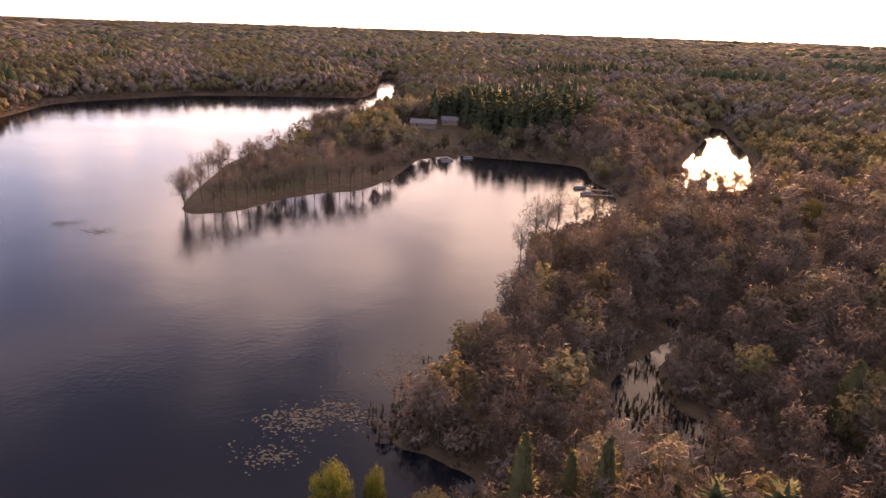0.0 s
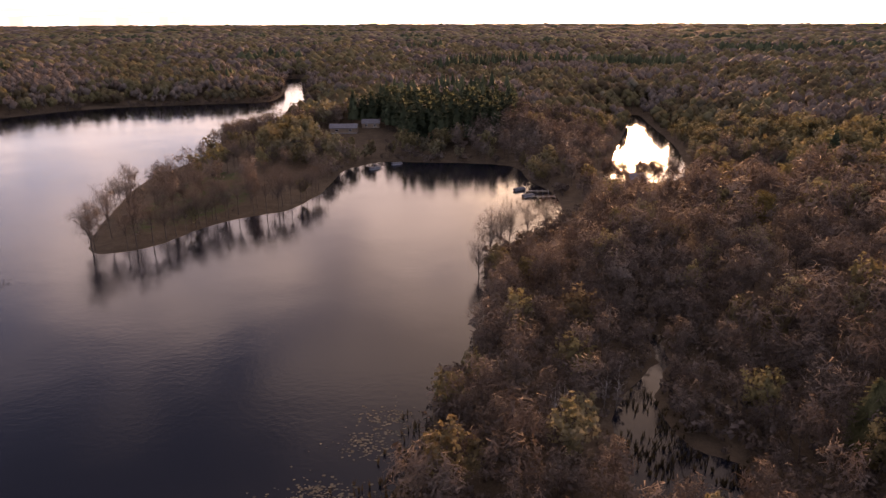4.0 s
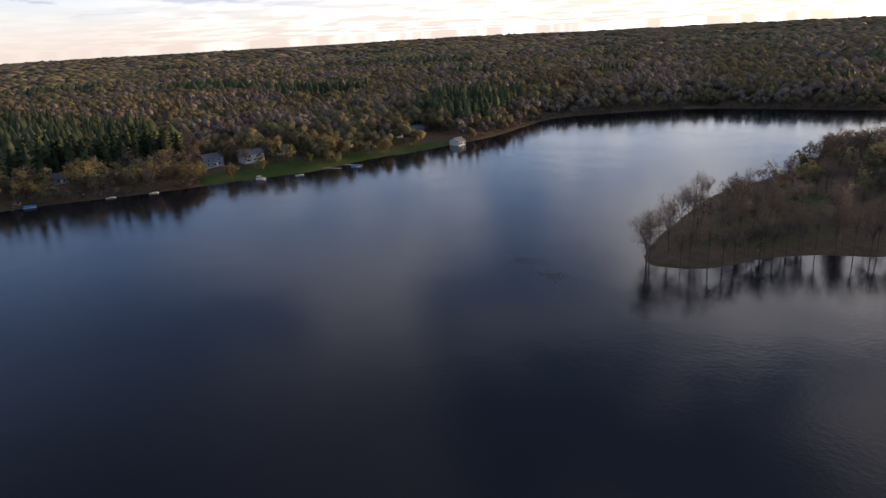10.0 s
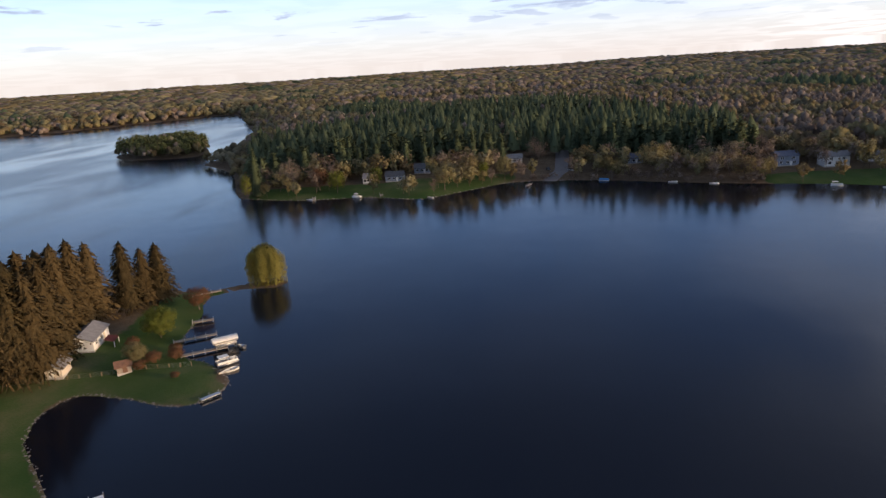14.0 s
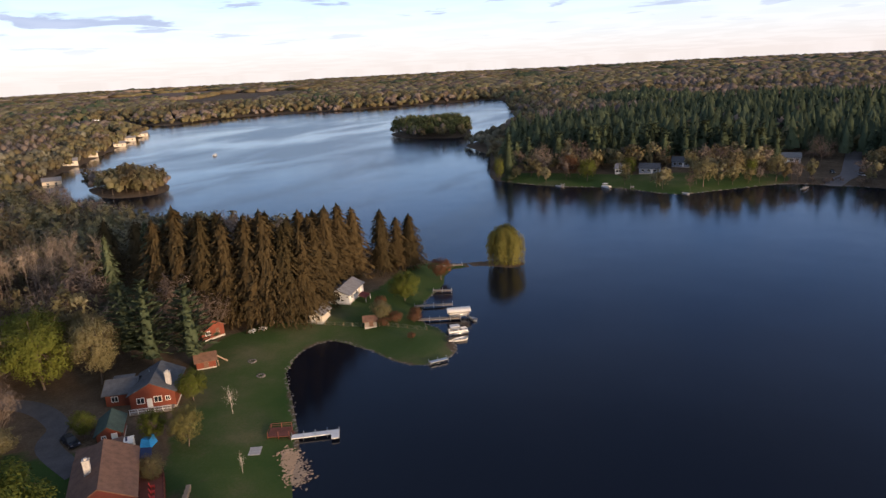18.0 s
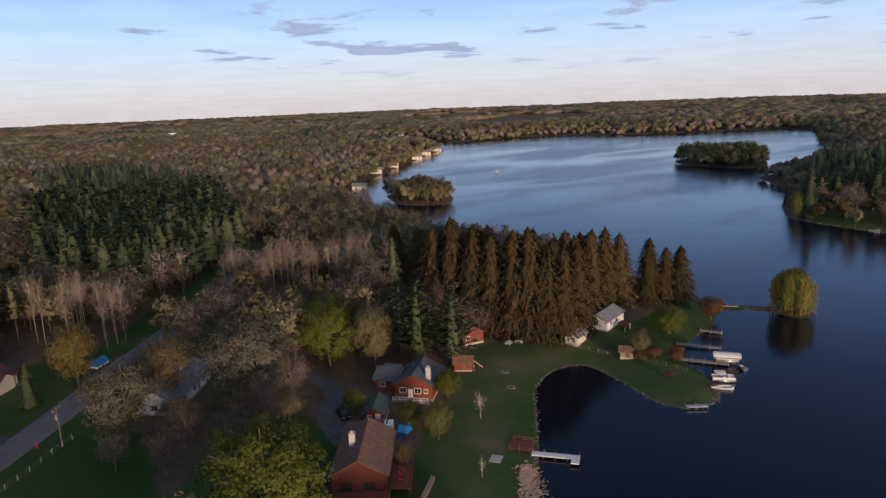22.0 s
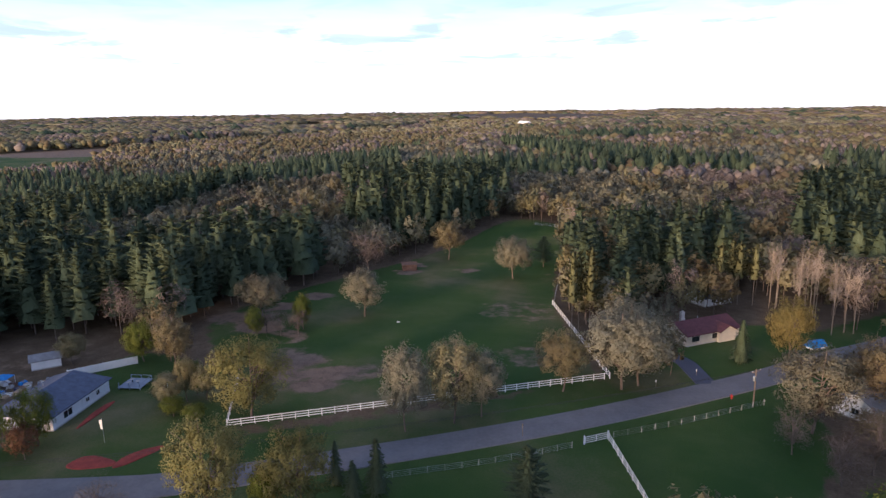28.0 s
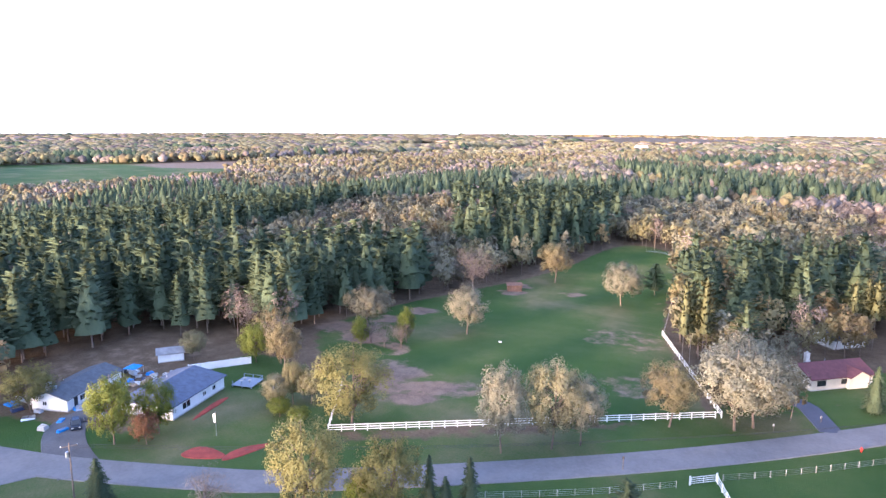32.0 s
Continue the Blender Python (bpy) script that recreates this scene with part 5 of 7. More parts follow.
def prism_wall(cx, cy, L, W, h, rise, ridge):
    """Walls with gables: ridge 'x' or 'y', or 'none' for a plain box."""
    x0, x1, y0, y1 = cx - L / 2, cx + L / 2, cy - W / 2, cy + W / 2
    out = [block(cx, cy, -0.6, L, W, h + 0.6)]
    if ridge == "x":
        for x in (x0, x1 - 0.2):
            out.append(hexa([(x, y0, h), (x + 0.2, y0, h), (x + 0.2, y1, h), (x, y1, h)], [(x, cy - 0.02, h + rise), (x + 0.2, cy - 0.02, h + rise), (x + 0.2, cy + 0.02, h + rise), (x, cy + 0.02, h + rise)]))
    if ridge == "y":
        for y in (y0, y1 - 0.2):
            out.append(hexa([(x0, y, h), (x1, y, h), (x1, y + 0.2, h), (x0, y + 0.2, h)], [(cx - 0.02, y, h + rise), (cx + 0.02, y, h + rise), (cx + 0.02, y + 0.2, h + rise), (cx - 0.02, y + 0.2, h + rise)]))
    return out


def roof_slabs(cx, cy, L, W, h, rise, ridge, over=0.45, thick=0.16):
    out = []
    if ridge == "y":
        L, W = W, L
    s = rise / (W / 2)
    e = W / 2 + over
    for sgn in (-1, 1):
        lo, hi = (sgn * e, h - over * s + 0.03), (0.0, h + rise + 0.03)
        a = [(-L / 2 - over, lo), (L / 2 + over, lo), (L / 2 + over, hi), (-L / 2 - over, hi)]
        b = [(p, q[0], q[1]) for p, q in a]
        if ridge == "y":
            b = [(cx + q, cy + p, z) for p, q, z in b]
        else:
            b = [(cx + p, cy + q, z) for p, q, z in b]
        out.append(hexa(b, [(p, q, z + thick) for p, q, z in b]))
    return out


def hip_roof(cx, cy, L, W, h, rise, hip0=1.0, hip1=1.0, over=0.5):
    x0, x1, y0, y1 = cx - L / 2 - over, cx + L / 2 + over, cy - W / 2 - over, cy + W / 2 + over
    r0, r1 = x0 + hip0 * (W / 2 + over), x1 - hip1 * (W / 2 + over)
    eave = [(x0, y0, h), (x1, y0, h), (x1, y1, h), (x0, y1, h)]
    return [hexa(eave, [(p[0], p[1], h + 0.18) for p in eave]),
            hexa([(x0, y0, h + 0.18), (x1, y0, h + 0.18), (x1, y1, h + 0.18), (x0, y1, h + 0.18)], [(r0, cy - 0.03, h + rise), (r1, cy - 0.03, h + rise), (r1, cy + 0.03, h + rise), (r0, cy + 0.03, h + rise)])]


def add_window(house, face, off, z, w, h, L, W, frame_mat, cx=0.0, cy=0.0):
    """A framed window on one face: front (-y), back, left or right."""
    fr = part("window", [block(0, -0.05, -h / 2 - 0.09, w + 0.2, 0.12, 0.09), block(0, -0.05, h / 2, w + 0.2, 0.12, 0.09),
                         block(-w / 2 - 0.05, -0.05, -h / 2, 0.1, 0.12, h), block(w / 2 + 0.05, -0.05, -h / 2, 0.1, 0.12, h), block(0, -0.04, -h / 2, 0.06, 0.09, h)], frame_mat, house)
    part("pane", block(0, -0.02, -h / 2, w, 0.04, h), M_GLASS, fr)
    spots = {"front": (cx + off, cy - W / 2, 0), "back": (cx + off, cy + W / 2, 180), "left": (cx - L / 2, cy + off, 270), "right": (cx + L / 2, cy + off, 90)}
    x, y, turn = spots[face]
    fr.matrix_basis = pose(x, y, z, 0, 0, turn)


def house(name, label, category, a, b, W, h, rise, ridge, wall_mat, roof_mat, windows=(), door=None, chimney=None, frame_mat=None, vents=0, group="", hips=None):
    """A building whose front runs from a to b (seen from outside, a is the one at the start) and reaches W back."""
    a, b = Vector(a), Vector(b)
    d = b - a
    L = d.length
    yaw = math.degrees(math.atan2(d.y, d.x))
    c = (a + b) / 2 + Vector((-d.y, d.x)).normalized() * W / 2
    top = place(name, label, category, c.x, c.y, yaw, group=group)
    part("wall", prism_wall(0, 0, L, W, h, rise if not hips else 0.0, ridge if not hips else "none"), wall_mat, top)
    part("roof", hip_roof(0, 0, L, W, h, rise, *hips) if hips else roof_slabs(0, 0, L, W, h, rise, ridge), roof_mat, top)
    part("foundation", block(0, 0, -0.7, L + 0.12, W + 0.12, 0.95), M_CONCRETE, top)
    for face, off, z, w, wh in windows:
        add_window(top, face, off, z, w, wh, L, W, frame_mat or M_WHITE)
    if door:
        face, off, mat = door
        dr = part("door", [block(0, -0.03, 0, 1.0, 0.1, 2.05)], mat, top)
        part("handle", block(0.38, -0.1, 1.0, 0.05, 0.06, 0.14), M_METAL, dr)
        spots = {"front": (off, -W / 2, 0), "left": (-L / 2, off, 270), "right": (L / 2, off, 90)}
        dr.matrix_basis = pose(spots[face][0], spots[face][1], 0.25, 0, 0, spots[face][2])
    if chimney:
        x, y, ch = chimney
        st = part("chimney", block(x, y, h * 0.6, 0.95, 0.8, ch - h * 0.6), M_BRICK, top)
        part("chimney_cap", [block(x, y, ch, 1.1, 0.95, 0.12), block(x, y, ch + 0.12, 0.4, 0.4, 0.3)], M_CONCRETE, st)
    for i in range(vents):
        part("roof_vent", quad_rod((L * (-0.2 + 0.25 * i), W * 0.2, h), (L * (-0.2 + 0.25 * i), W * 0.2, h + rise * 0.6 + 0.7), 0.09), M_METAL, top)
    return top


# ---- houses on the near shore ----
red = house("house", "red-stained timber house with dark slate roof", "house", (-80.8, -84.0), (-85.8, -77.3), 10.0, 3.4, 2.1, "y", M_REDWOOD, M_SLATE,
            [("front", -2.2, 2.0, 1.3, 1.1), ("front", 1.0, 2.0, 1.3, 1.1), ("front", 2.8, 2.0, 0.7, 0.8), ("right", 0, 2.0, 1.4, 1.1)], ("front", -0.6, M_WHITE), (3.0, -3.2, 6.6), vents=2)
part("wing_wall", prism_wall(-6.6, 1.0, 5.4, 7.0, 3.0, 1.5, "x"), M_REDWOOD, red)
part("wing_roof", roof_slabs(-6.6, 1.0, 5.6, 7.0, 3.0, 1.5, "x"), M_SLATE, red)
part("porch_roof", hexa([(-9.8, 2, 2.5), (-5.6, 2, 2.5), (-5.6, 6.4, 2.9), (-9.8, 6.4, 2.9)], [(-9.8, 2, 2.65), (-5.6, 2, 2.65), (-5.6, 6.4, 3.05), (-9.8, 6.4, 3.05)]), M_GREYROOF, red)
add_window(red, "front", -7.6, 1.9, 1.1, 1.0, 5.4, 5.0, M_WHITE)
part("deck", [block(0, -6.3, 0.35, 8.0, 2.5, 0.14)], M_DECK, red)
for i in range(6):
    part("railing_post", block(-3.8 + i * 1.5, -7.4, 0.49, 0.1, 0.1, 1.0), M_WHITE, red)
for z in (0.95, 1.45):
    part("railing", block(0, -7.4, z, 7.8, 0.08, 0.08), M_WHITE, red)
house("garage", "small red timber garage with dark green roof", "garage", (-68.9, -78.0), (-71.7, -75.2), 6.4, 2.4, 1.3, "y", M_REDWOOD, M_GREENROOF, [("front", -0.8, 1.7, 0.6, 0.6)], ("front", 0.9, M_WHITE))
brown = house("house", "dark red lakeside house with brown shingle roof", "house", (-51.0, -60.2), (-57.6, -54.4), 14.0, 4.6, 2.5, "y", M_DARKRED, M_BROWNROOF,
              [("front", -2, 2.6, 1.6, 1.3), ("front", 1.6, 2.6, 1.8, 1.4), ("right", -3, 2.6, 1.6, 1.3), ("right", 1.5, 2.6, 1.6, 1.3)], ("right", -1, M_DARKRED), (-1.8, -0.5, 8.4), frame_mat=M_DARKRED)
part("side_roof", [hexa([(-5.0, 6.4, 3.6), (2.2, 6.4, 4.2), (2.2, 12.5, 4.2), (-5.0, 12.5, 3.6)], [(-5.0, 6.4, 3.8), (2.2, 6.4, 4.4), (2.2, 12.5, 4.4), (-5.0, 12.5, 3.8)])], M_BROWNROOF, brown)
part("side_wall", [block(-1.4, 9.3, -0.5, 6.4, 5.4, 4.1)], M_DARKRED, brown)
part("solar_panel", hexa([(2.6, 5.2, 3.9), (6.4, 5.2, 3.1), (6.4, 8.6, 3.1), (2.6, 8.6, 3.9)], [(2.6, 5.2, 4.0), (6.4, 5.2, 3.2), (6.4, 8.6, 3.2), (2.6, 8.6, 4.0)]), M_DARKBLUE, brown, "dark blue sloping panel roof over a lean-to")
part("lean_to", [block(4.6, 6.9, -0.5, 3.4, 3.0, 3.5)], M_DARKRED, brown)
part("deck", [block(6.2, -2.0, 1.6, 3.6, 9.0, 0.16), block(0, -8.6, 1.6, 8.6, 3.0, 0.16)], M_DECKRED, brown)
for i in range(7):
    part("railing_post", block(7.9, -6.3 + i * 1.45, 0.0, 0.14, 0.14, 2.7), M_DARKRED, brown)
for piece in (block(7.9, -2.0, 2.6, 0.1, 9.0, 0.1), block(7.9, -2.0, 2.2, 0.06, 9.0, 0.08), block(0, -10.0, 2.6, 8.6, 0.1, 0.1)):
    part("railing", piece, M_DARKRED, brown)
for i in range(3):
    chair = place("deck_chair", "red slatted deck chair on the lakeside deck", "chair", 0, 0, group="chairs on the deck")
    chair.matrix_basis = brown.matrix_basis @ pose(6.4, -4.6 + i * 1.5, 1.76, 0, 0, 90)
    part("seat", block(0, 0, 0.38, 0.6, 0.6, 0.06), M_REDPAINT, chair)
    part("backrest", hexa([(-0.3, 0.26, 0.4), (0.3, 0.26, 0.4), (0.3, 0.32, 0.4), (-0.3, 0.32, 0.4)], [(-0.3, 0.5, 1.05), (0.3, 0.5, 1.05), (0.3, 0.56, 1.05), (-0.3, 0.56, 1.05)]), M_REDPAINT, chair)
    for sx in (-0.25, 0.25):
        for sy in (-0.25, 0.25):
            part("leg", block(sx, sy, 0, 0.07, 0.07, 0.38), M_REDPAINT, chair)
wall_a = place("retaining_wall", "low tan stone retaining wall on the lawn", "wall", -64.5, -52.8, 35, group="stone walls")
part("stones", [block(i * 0.62 - 2.6, (i % 2) * 0.08, j * 0.3 - 0.2, 0.58, 0.7, 0.28) for i in range(9) for j in range(3)], M_TAN, wall_a)
wall_b = place("retaining_wall", "low tan stone retaining wall on the lawn", "wall", -60.0, -49.6, 35, group="stone walls")
part("stones", [block(i * 0.62 - 2.6, (i % 2) * 0.08, j * 0.3 - 0.2, 0.58, 0.7, 0.28) for i in range(9) for j in range(3)], M_TAN, wall_b)
hut = place("storage_hut", "white plastic storage hut with dark stripes on its roof", "shed", -70.4, -72.6, 136)
part("wall", prism_wall(0, 0, 2.6, 2.4, 2.0, 0.5, "x"), M_WHITE, hut)
part("roof", roof_slabs(0, 0, 2.6, 2.4, 2.0, 0.5, "x", 0.1, 0.08), M_WHITE, hut)
for i in (-0.7, 0.1):
    part("stripe", [hexa([(i, -1.3, 1.99), (i + 0.35, -1.3, 1.99), (i + 0.35, 0, 2.63), (i, 0, 2.63)], [(i, -1.3, 2.03), (i + 0.35, -1.3, 2.03), (i + 0.35, 0, 2.67), (i, 0, 2.67)])], M_DARKBLUE, hut)
part("window", block(0, -1.22, 0.9, 0.6, 0.04, 0.6), M_GLASS, hut)
tarp = place("covered_pile", "pile under a crumpled bright blue tarpaulin", "tarpaulin", -73.4, -70.8, 20)
part("tarpaulin", [hexa([(-1.3, -1, 0), (1.3, -1, 0), (1.3, 1, 0), (-1.3, 1, 0)], [(-0.9, -0.7, 1.5), (1.0, -0.6, 1.7), (0.8, 0.7, 1.4), (-1.0, 0.6, 1.6)])], M_BLUE, tarp)
house("cottage", "white cottage with grey roof beside the spruces", "cottage", (-145.8, -76.6), (-156.6, -79.0), 6.5, 2.7, 1.4, "x", M_WHITE, M_GREYROOF,
      [("front", -3.5, 1.7, 1.2, 1.0), ("front", 0, 1.7, 1.2, 1.0), ("left", 0, 1.7, 1.2, 1.0)], ("front", 2.2, M_CREAM))
deck_box = place("patio_awning", "dark red awning on the cottage terrace", "awning", -150.2, -74.6, 192)
part("canvas", hexa([(-1.8, -1.2, 1.4), (1.8, -1.2, 1.4), (1.8, 1.2, 2.0), (-1.8, 1.2, 2.0)], [(-1.8, -1.2, 1.5), (1.8, -1.2, 1.5), (1.8, 1.2, 2.1), (-1.8, 1.2, 2.1)]), M_DARKRED, deck_box)
for sx in (-1.7, 1.7):
    part("post", block(sx, -1.1, 0, 0.1, 0.1, 1.4), M_WHITE, deck_box)
house("garden_shed", "cream garden shed with a grey gable roof", "shed", (-131.9, -79.7), (-132.6, -76.2), 5.0, 2.2, 1.1, "y", M_CREAM, M_GREYROOF, [("front", 0.9, 1.5, 0.6, 0.6)], ("front", -0.5, M_WHITE))
house("garden_shed", "small tan wooden shed by the wire fence", "shed", (-133.8, -64.2), (-135.4, -61.7), 2.4, 1.9, 0.8, "x", M_DECK, M_BROWNROOF, (), ("front", 0.2, M_BROWNROOF))
house("cabin", "reddish-brown cabin half hidden by pines", "cabin", (-111.6, -96.2), (-117.4, -94.7), 7.5, 2.8, 1.9, "y", M_REDWOOD, M_BROWNROOF, [("front", -1.5, 1.7, 1.0, 0.9)], ("front", 1.2, M_BROWNROOF))
play = house("playhouse", "small orange-brown playhouse with a slide frame", "playhouse", (-99.6, -86.0), (-102.6, -83.2), 3.2, 2.0, 1.1, "x", M_REDWOOD, M_BROWNROOF, (), ("front", 0, M_BROWNROOF))
part("slide_frame", [quad_rod((2.6, -1.4, 0), (2.2, 0, 2.2), 0.07), quad_rod((2.6, 1.4, 0), (2.2, 0, 2.2), 0.07), quad_rod((2.2, 0, 2.2), (4.6, 0.2, 0.2), 0.16)], M_TAN, play)

# ---- houses along the road ----
maroon = house("house", "cream ranch house with a maroon shingle roof", "house", (-9.6, -136.2), (-21.2, -147.2), 9.0, 2.7, 2.0, "x", M_CREAM, M_MAROON,
               [("front", -5.4, 1.6, 2.0, 1.1), ("front", 0.4, 1.6, 1.2, 1.0), ("front", 3.6, 1.6, 1.6, 1.1), ("left", 0, 1.6, 1.2, 1.0)], ("front", 2.0, M_WHITE), (-3.4, 2.6, 5.9), frame_mat=M_BLACK, vents=2)
part("entrance_gable", prism_wall(3.6, -4.6, 5.0, 1.6, 2.7, 1.3, "y"), M_CREAM, maroon)
part("entrance_roof", roof_slabs(3.6, -3.4, 5.0, 4.4, 2.7, 1.3, "y", 0.35), M_MAROON, maroon)
house("house", "low house with blue-grey roof among tall pines", "house", (-13.5, -170.5), (-20.5, -177.8), 7.0, 2.6, 1.6, "x", M_WHITE, M_BLUEROOF, [("front", -2, 1.6, 1.4, 1.0), ("front", 2, 1.6, 1.4, 1.0)])
house("shed", "brown outbuilding behind the ranch house", "shed", (2.0, -146.5), (-3.5, -152.0), 4.5, 2.2, 1.2, "x", M_REDWOOD, M_BROWNROOF)
hidden = house("house", "white house with grey roof half hidden by blossoming trees", "house", (-42.0, -104.2), (-54.6, -118.0), 8.5, 2.8, 2.2, "x", M_WHITE, M_GREYROOF,
               [("front", -5, 1.6, 1.3, 1.0), ("front", 0, 1.6, 1.3, 1.0), ("front", 5, 1.6, 1.3, 1.0), ("left", 0, 1.6, 1.4, 1.1)], ("front", 2.4, M_GREYBLUE), vents=1)
part("dormer", prism_wall(2.5, 0.5, 2.4, 2.4, 5.0, 0.9, "y"), M_WHITE, hidden)
part("dormer_roof", roof_slabs(2.5, 0.5, 2.4, 2.4, 5.0, 0.9, "y", 0.2), M_GREYROOF, hidden)
blue = house("house", "white ranch house with a broad blue-grey hip roof", "house", (96.4, -54.9), (100.9, -71.6), 12.0, 2.7, 2.6, "x", M_WHITE, M_BLUEROOF,
             [("front", -4.4, 1.6, 2.4, 1.3), ("front", 1.5, 1.6, 1.0, 0.8), ("front", 4.8, 1.6, 1.0, 0.9), ("left", -2.2, 1.7, 1.2, 0.8), ("left", 2.0, 1.7, 1.2, 0.8)], ("right", -1.0, M_WHITE), hips=(0.8, 0.35), vents=2)
part("gutter", [block(0, -5.3, 2.62, 17.6, 0.12, 0.12)], M_WHITE, blue)
terrace = place("terrace", "blue-grey timber terrace beside the hip-roofed house", "deck", 98.2, -75.8, -75)
part("boards", [block(-2.4 + i * 0.4, 0, 0.45, 0.37, 5.0, 0.08) for i in range(13)], M_GREYBLUE, terrace)
for sx in (-2.3, 2.3):
    for sy in (-2.3, 0, 2.3):
        part("post", block(sx, sy, 0, 0.12, 0.12, 1.4), M_GREYBLUE, terrace)
part("railing", [block(0, -2.4, 1.3, 4.8, 0.08, 0.08), block(2.35, 0, 1.3, 0.08, 4.8, 0.08)], M_GREYBLUE, terrace)
for i, (dx, dy) in enumerate(((-1.2, 0.8), (0.4, 0.9), (-0.4, -0.8))):
    pot = place("patio_table", "small round patio table with a grey top", "table", 0, 0, group="patio tables")
    pot.matrix_basis = terrace.matrix_basis @ pose(dx, dy, 0.53)
    part("tabletop", quad_rod((0, 0, 0.66), (0, 0, 0.72), 0.45, 0.02, 10), M_CONCRETE, pot)
    part("leg", quad_rod((0, 0, 0), (0, 0, 0.68), 0.06), M_BLACK, pot)
work = house("workshop", "long low workshop with a dark grey roof and junk round it", "workshop", (117.6, -46.6), (123.6, -62.4), 8.0, 2.6, 1.3, "x", M_WHITE, M_SLATE,
             [("front", -4, 1.5, 1.6, 1.1), ("front", 0, 1.5, 1.0, 0.9), ("left", 1, 1.5, 0.9, 0.8)], ("front", -6, M_BLACK), (-6.5, 1.5, 4.9))
house("shed", "pale grey shed at the wood's edge", "shed", (126.6, -74.0), (123.0, -78.6), 3.6, 2.2, 0.9, "x", M_WHITE, M_GREYROOF)
panel_wall = place("privacy_fence", "solid white panel fence between lawn and wood", "fence", 111.6, -79.6, -124.5)
for i in range(6):
    part("panel", block(-6.9 + i * 2.36 + 1.18, 0, 0, 2.2, 0.06, 1.75), M_WHITE, panel_wall)
for i in range(7):
    part("post", block(-6.9 + i * 2.36, 0, 0, 0.14, 0.14, 1.9), M_WHITE, panel_wall)

# ---- houses on the far shores ----
WEST_HOUSES = [(-364.8, -33.3, 10, "grey"), (-381.4, -19.5, 9, "grey"), (-362.6, -47.5, 6, "white"), (-403, 34, 9, "white"), (-384, 100, 10, "blue"),
               (-354, 171, 11, "blue"), (-346, 191.4, 12, "white"), (-350, 211.4, 10, "white"), (-337, 294, 10, "white"), (-339, 310, 10, "blue"), (-291, 302, 6, "white")]
LOOKS = {"grey": (M_GREYBLUE, M_SLATE, "grey lakeside house with a dark roof under trees"), "white": (M_WHITE, M_GREYROOF, "white lakeside house with a grey roof"),
         "blue": (M_GREYBLUE, M_BLUEROOF, "blue-grey lakeside house with white trim")}
for x, y, L, tone in WEST_HOUSES:
    wall_mat, roof_mat, words = LOOKS[tone]
    two = L > 10
    house("house", words, "house", (x, y - L / 2), (x, y + L / 2), 8.0, 5.0 if two else 3.0, 2.0, "x", wall_mat, roof_mat,
          [("front", -L * 0.3, 1.7, 1.4, 1.1), ("front", 0, 1.7, 1.4, 1.1), ("front", L * 0.3, 1.7, 1.4, 1.1)] + ([("front", -L * 0.25, 3.9, 1.4, 1.1), ("front", L * 0.25, 3.9, 1.4, 1.1)] if two else []), ("front", L * 0.15, M_WHITE), group="lakeside houses")
NORTH_HOUSES = [(-41, 367, 15), (-60, 369, 9), (-27, 384, 10), (72, 364, 11), (90, 250, 6)]
for x, y, L in NORTH_HOUSES:
    house("house", "house with a pale reflecting roof among bare trees", "house", (x - L / 2, y), (x + L / 2, y), 8.0, 2.8, 1.8, "x", M_TAN, M_GREYROOF, [("front", -L * 0.25, 1.6, 1.4, 1.0), ("front", L * 0.25, 1.6, 1.4, 1.0)], group="northern houses")
FARWEST_HOUSES = [(-284, -404), (-352, -480), (-398, -516), (-470, -568), (-514, -606), (-560, -640)]
for x, y in FARWEST_HOUSES:
    house("house", "small pale waterfront house on the distant shore", "house", (x + 4.5, y - 3.4), (x - 4.5, y + 3.4), 8.0, 3.6, 2.0, "x", M_CREAM, M_GREYROOF, [("front", -2.4, 1.9, 1.4, 1.2), ("front", 2.4, 1.9, 1.4, 1.2)], group="distant waterfront houses")
for x, y in ((-690, -905), (-1500, -1750), (420, -1650), (-520, -1480)):
    house("barn", "long pale farm building far off in the fields", "barn", (x + 14, y - 6), (x - 14, y + 6), 14.0, 6.0, 4.0, "x", M_WHITE, M_WHITE, group="distant barns")

# ---- docks and boats ----


def dock(label, a, b, width, mat, z=0.55, group="docks", cross=None):
    a, b = Vector(a), Vector(b)
    d = b - a
    top = place("dock", label, "dock", a.x, a.y, math.degrees(math.atan2(d.y, d.x)), 0.0, group)
    n = max(1, round(d.length / 2.4))
    s = d.length / n
    first = None
    for i in range(n):
        m = Matrix.Translation((s * (i + 0.5), 0, z))
        if first is None:
            first = part("deck_section", block(0, 0, -0.12, s - 0.05, width, 0.2), mat, top)
            first.matrix_basis = m
        else:
            same_part("deck_section", first, top, m)
    post = None
    for i in range(n + 1):
        for sy in (-1, 1):
            m = Matrix.Translation((s * i, sy * (width / 2 + 0.03), 0))
            if post is None:
                post = part("post", quad_rod((0, 0, -1.6), (0, 0, z + 0.55), 0.05), M_METAL, top)
                post.matrix_basis = m
            else:
                same_part("post", post, top, m)
    if cross:
        ob = part("end_platform", block(d.length - 0.7, cross / 2, z - 0.12, 1.4, cross, 0.21), mat, top)
    return top


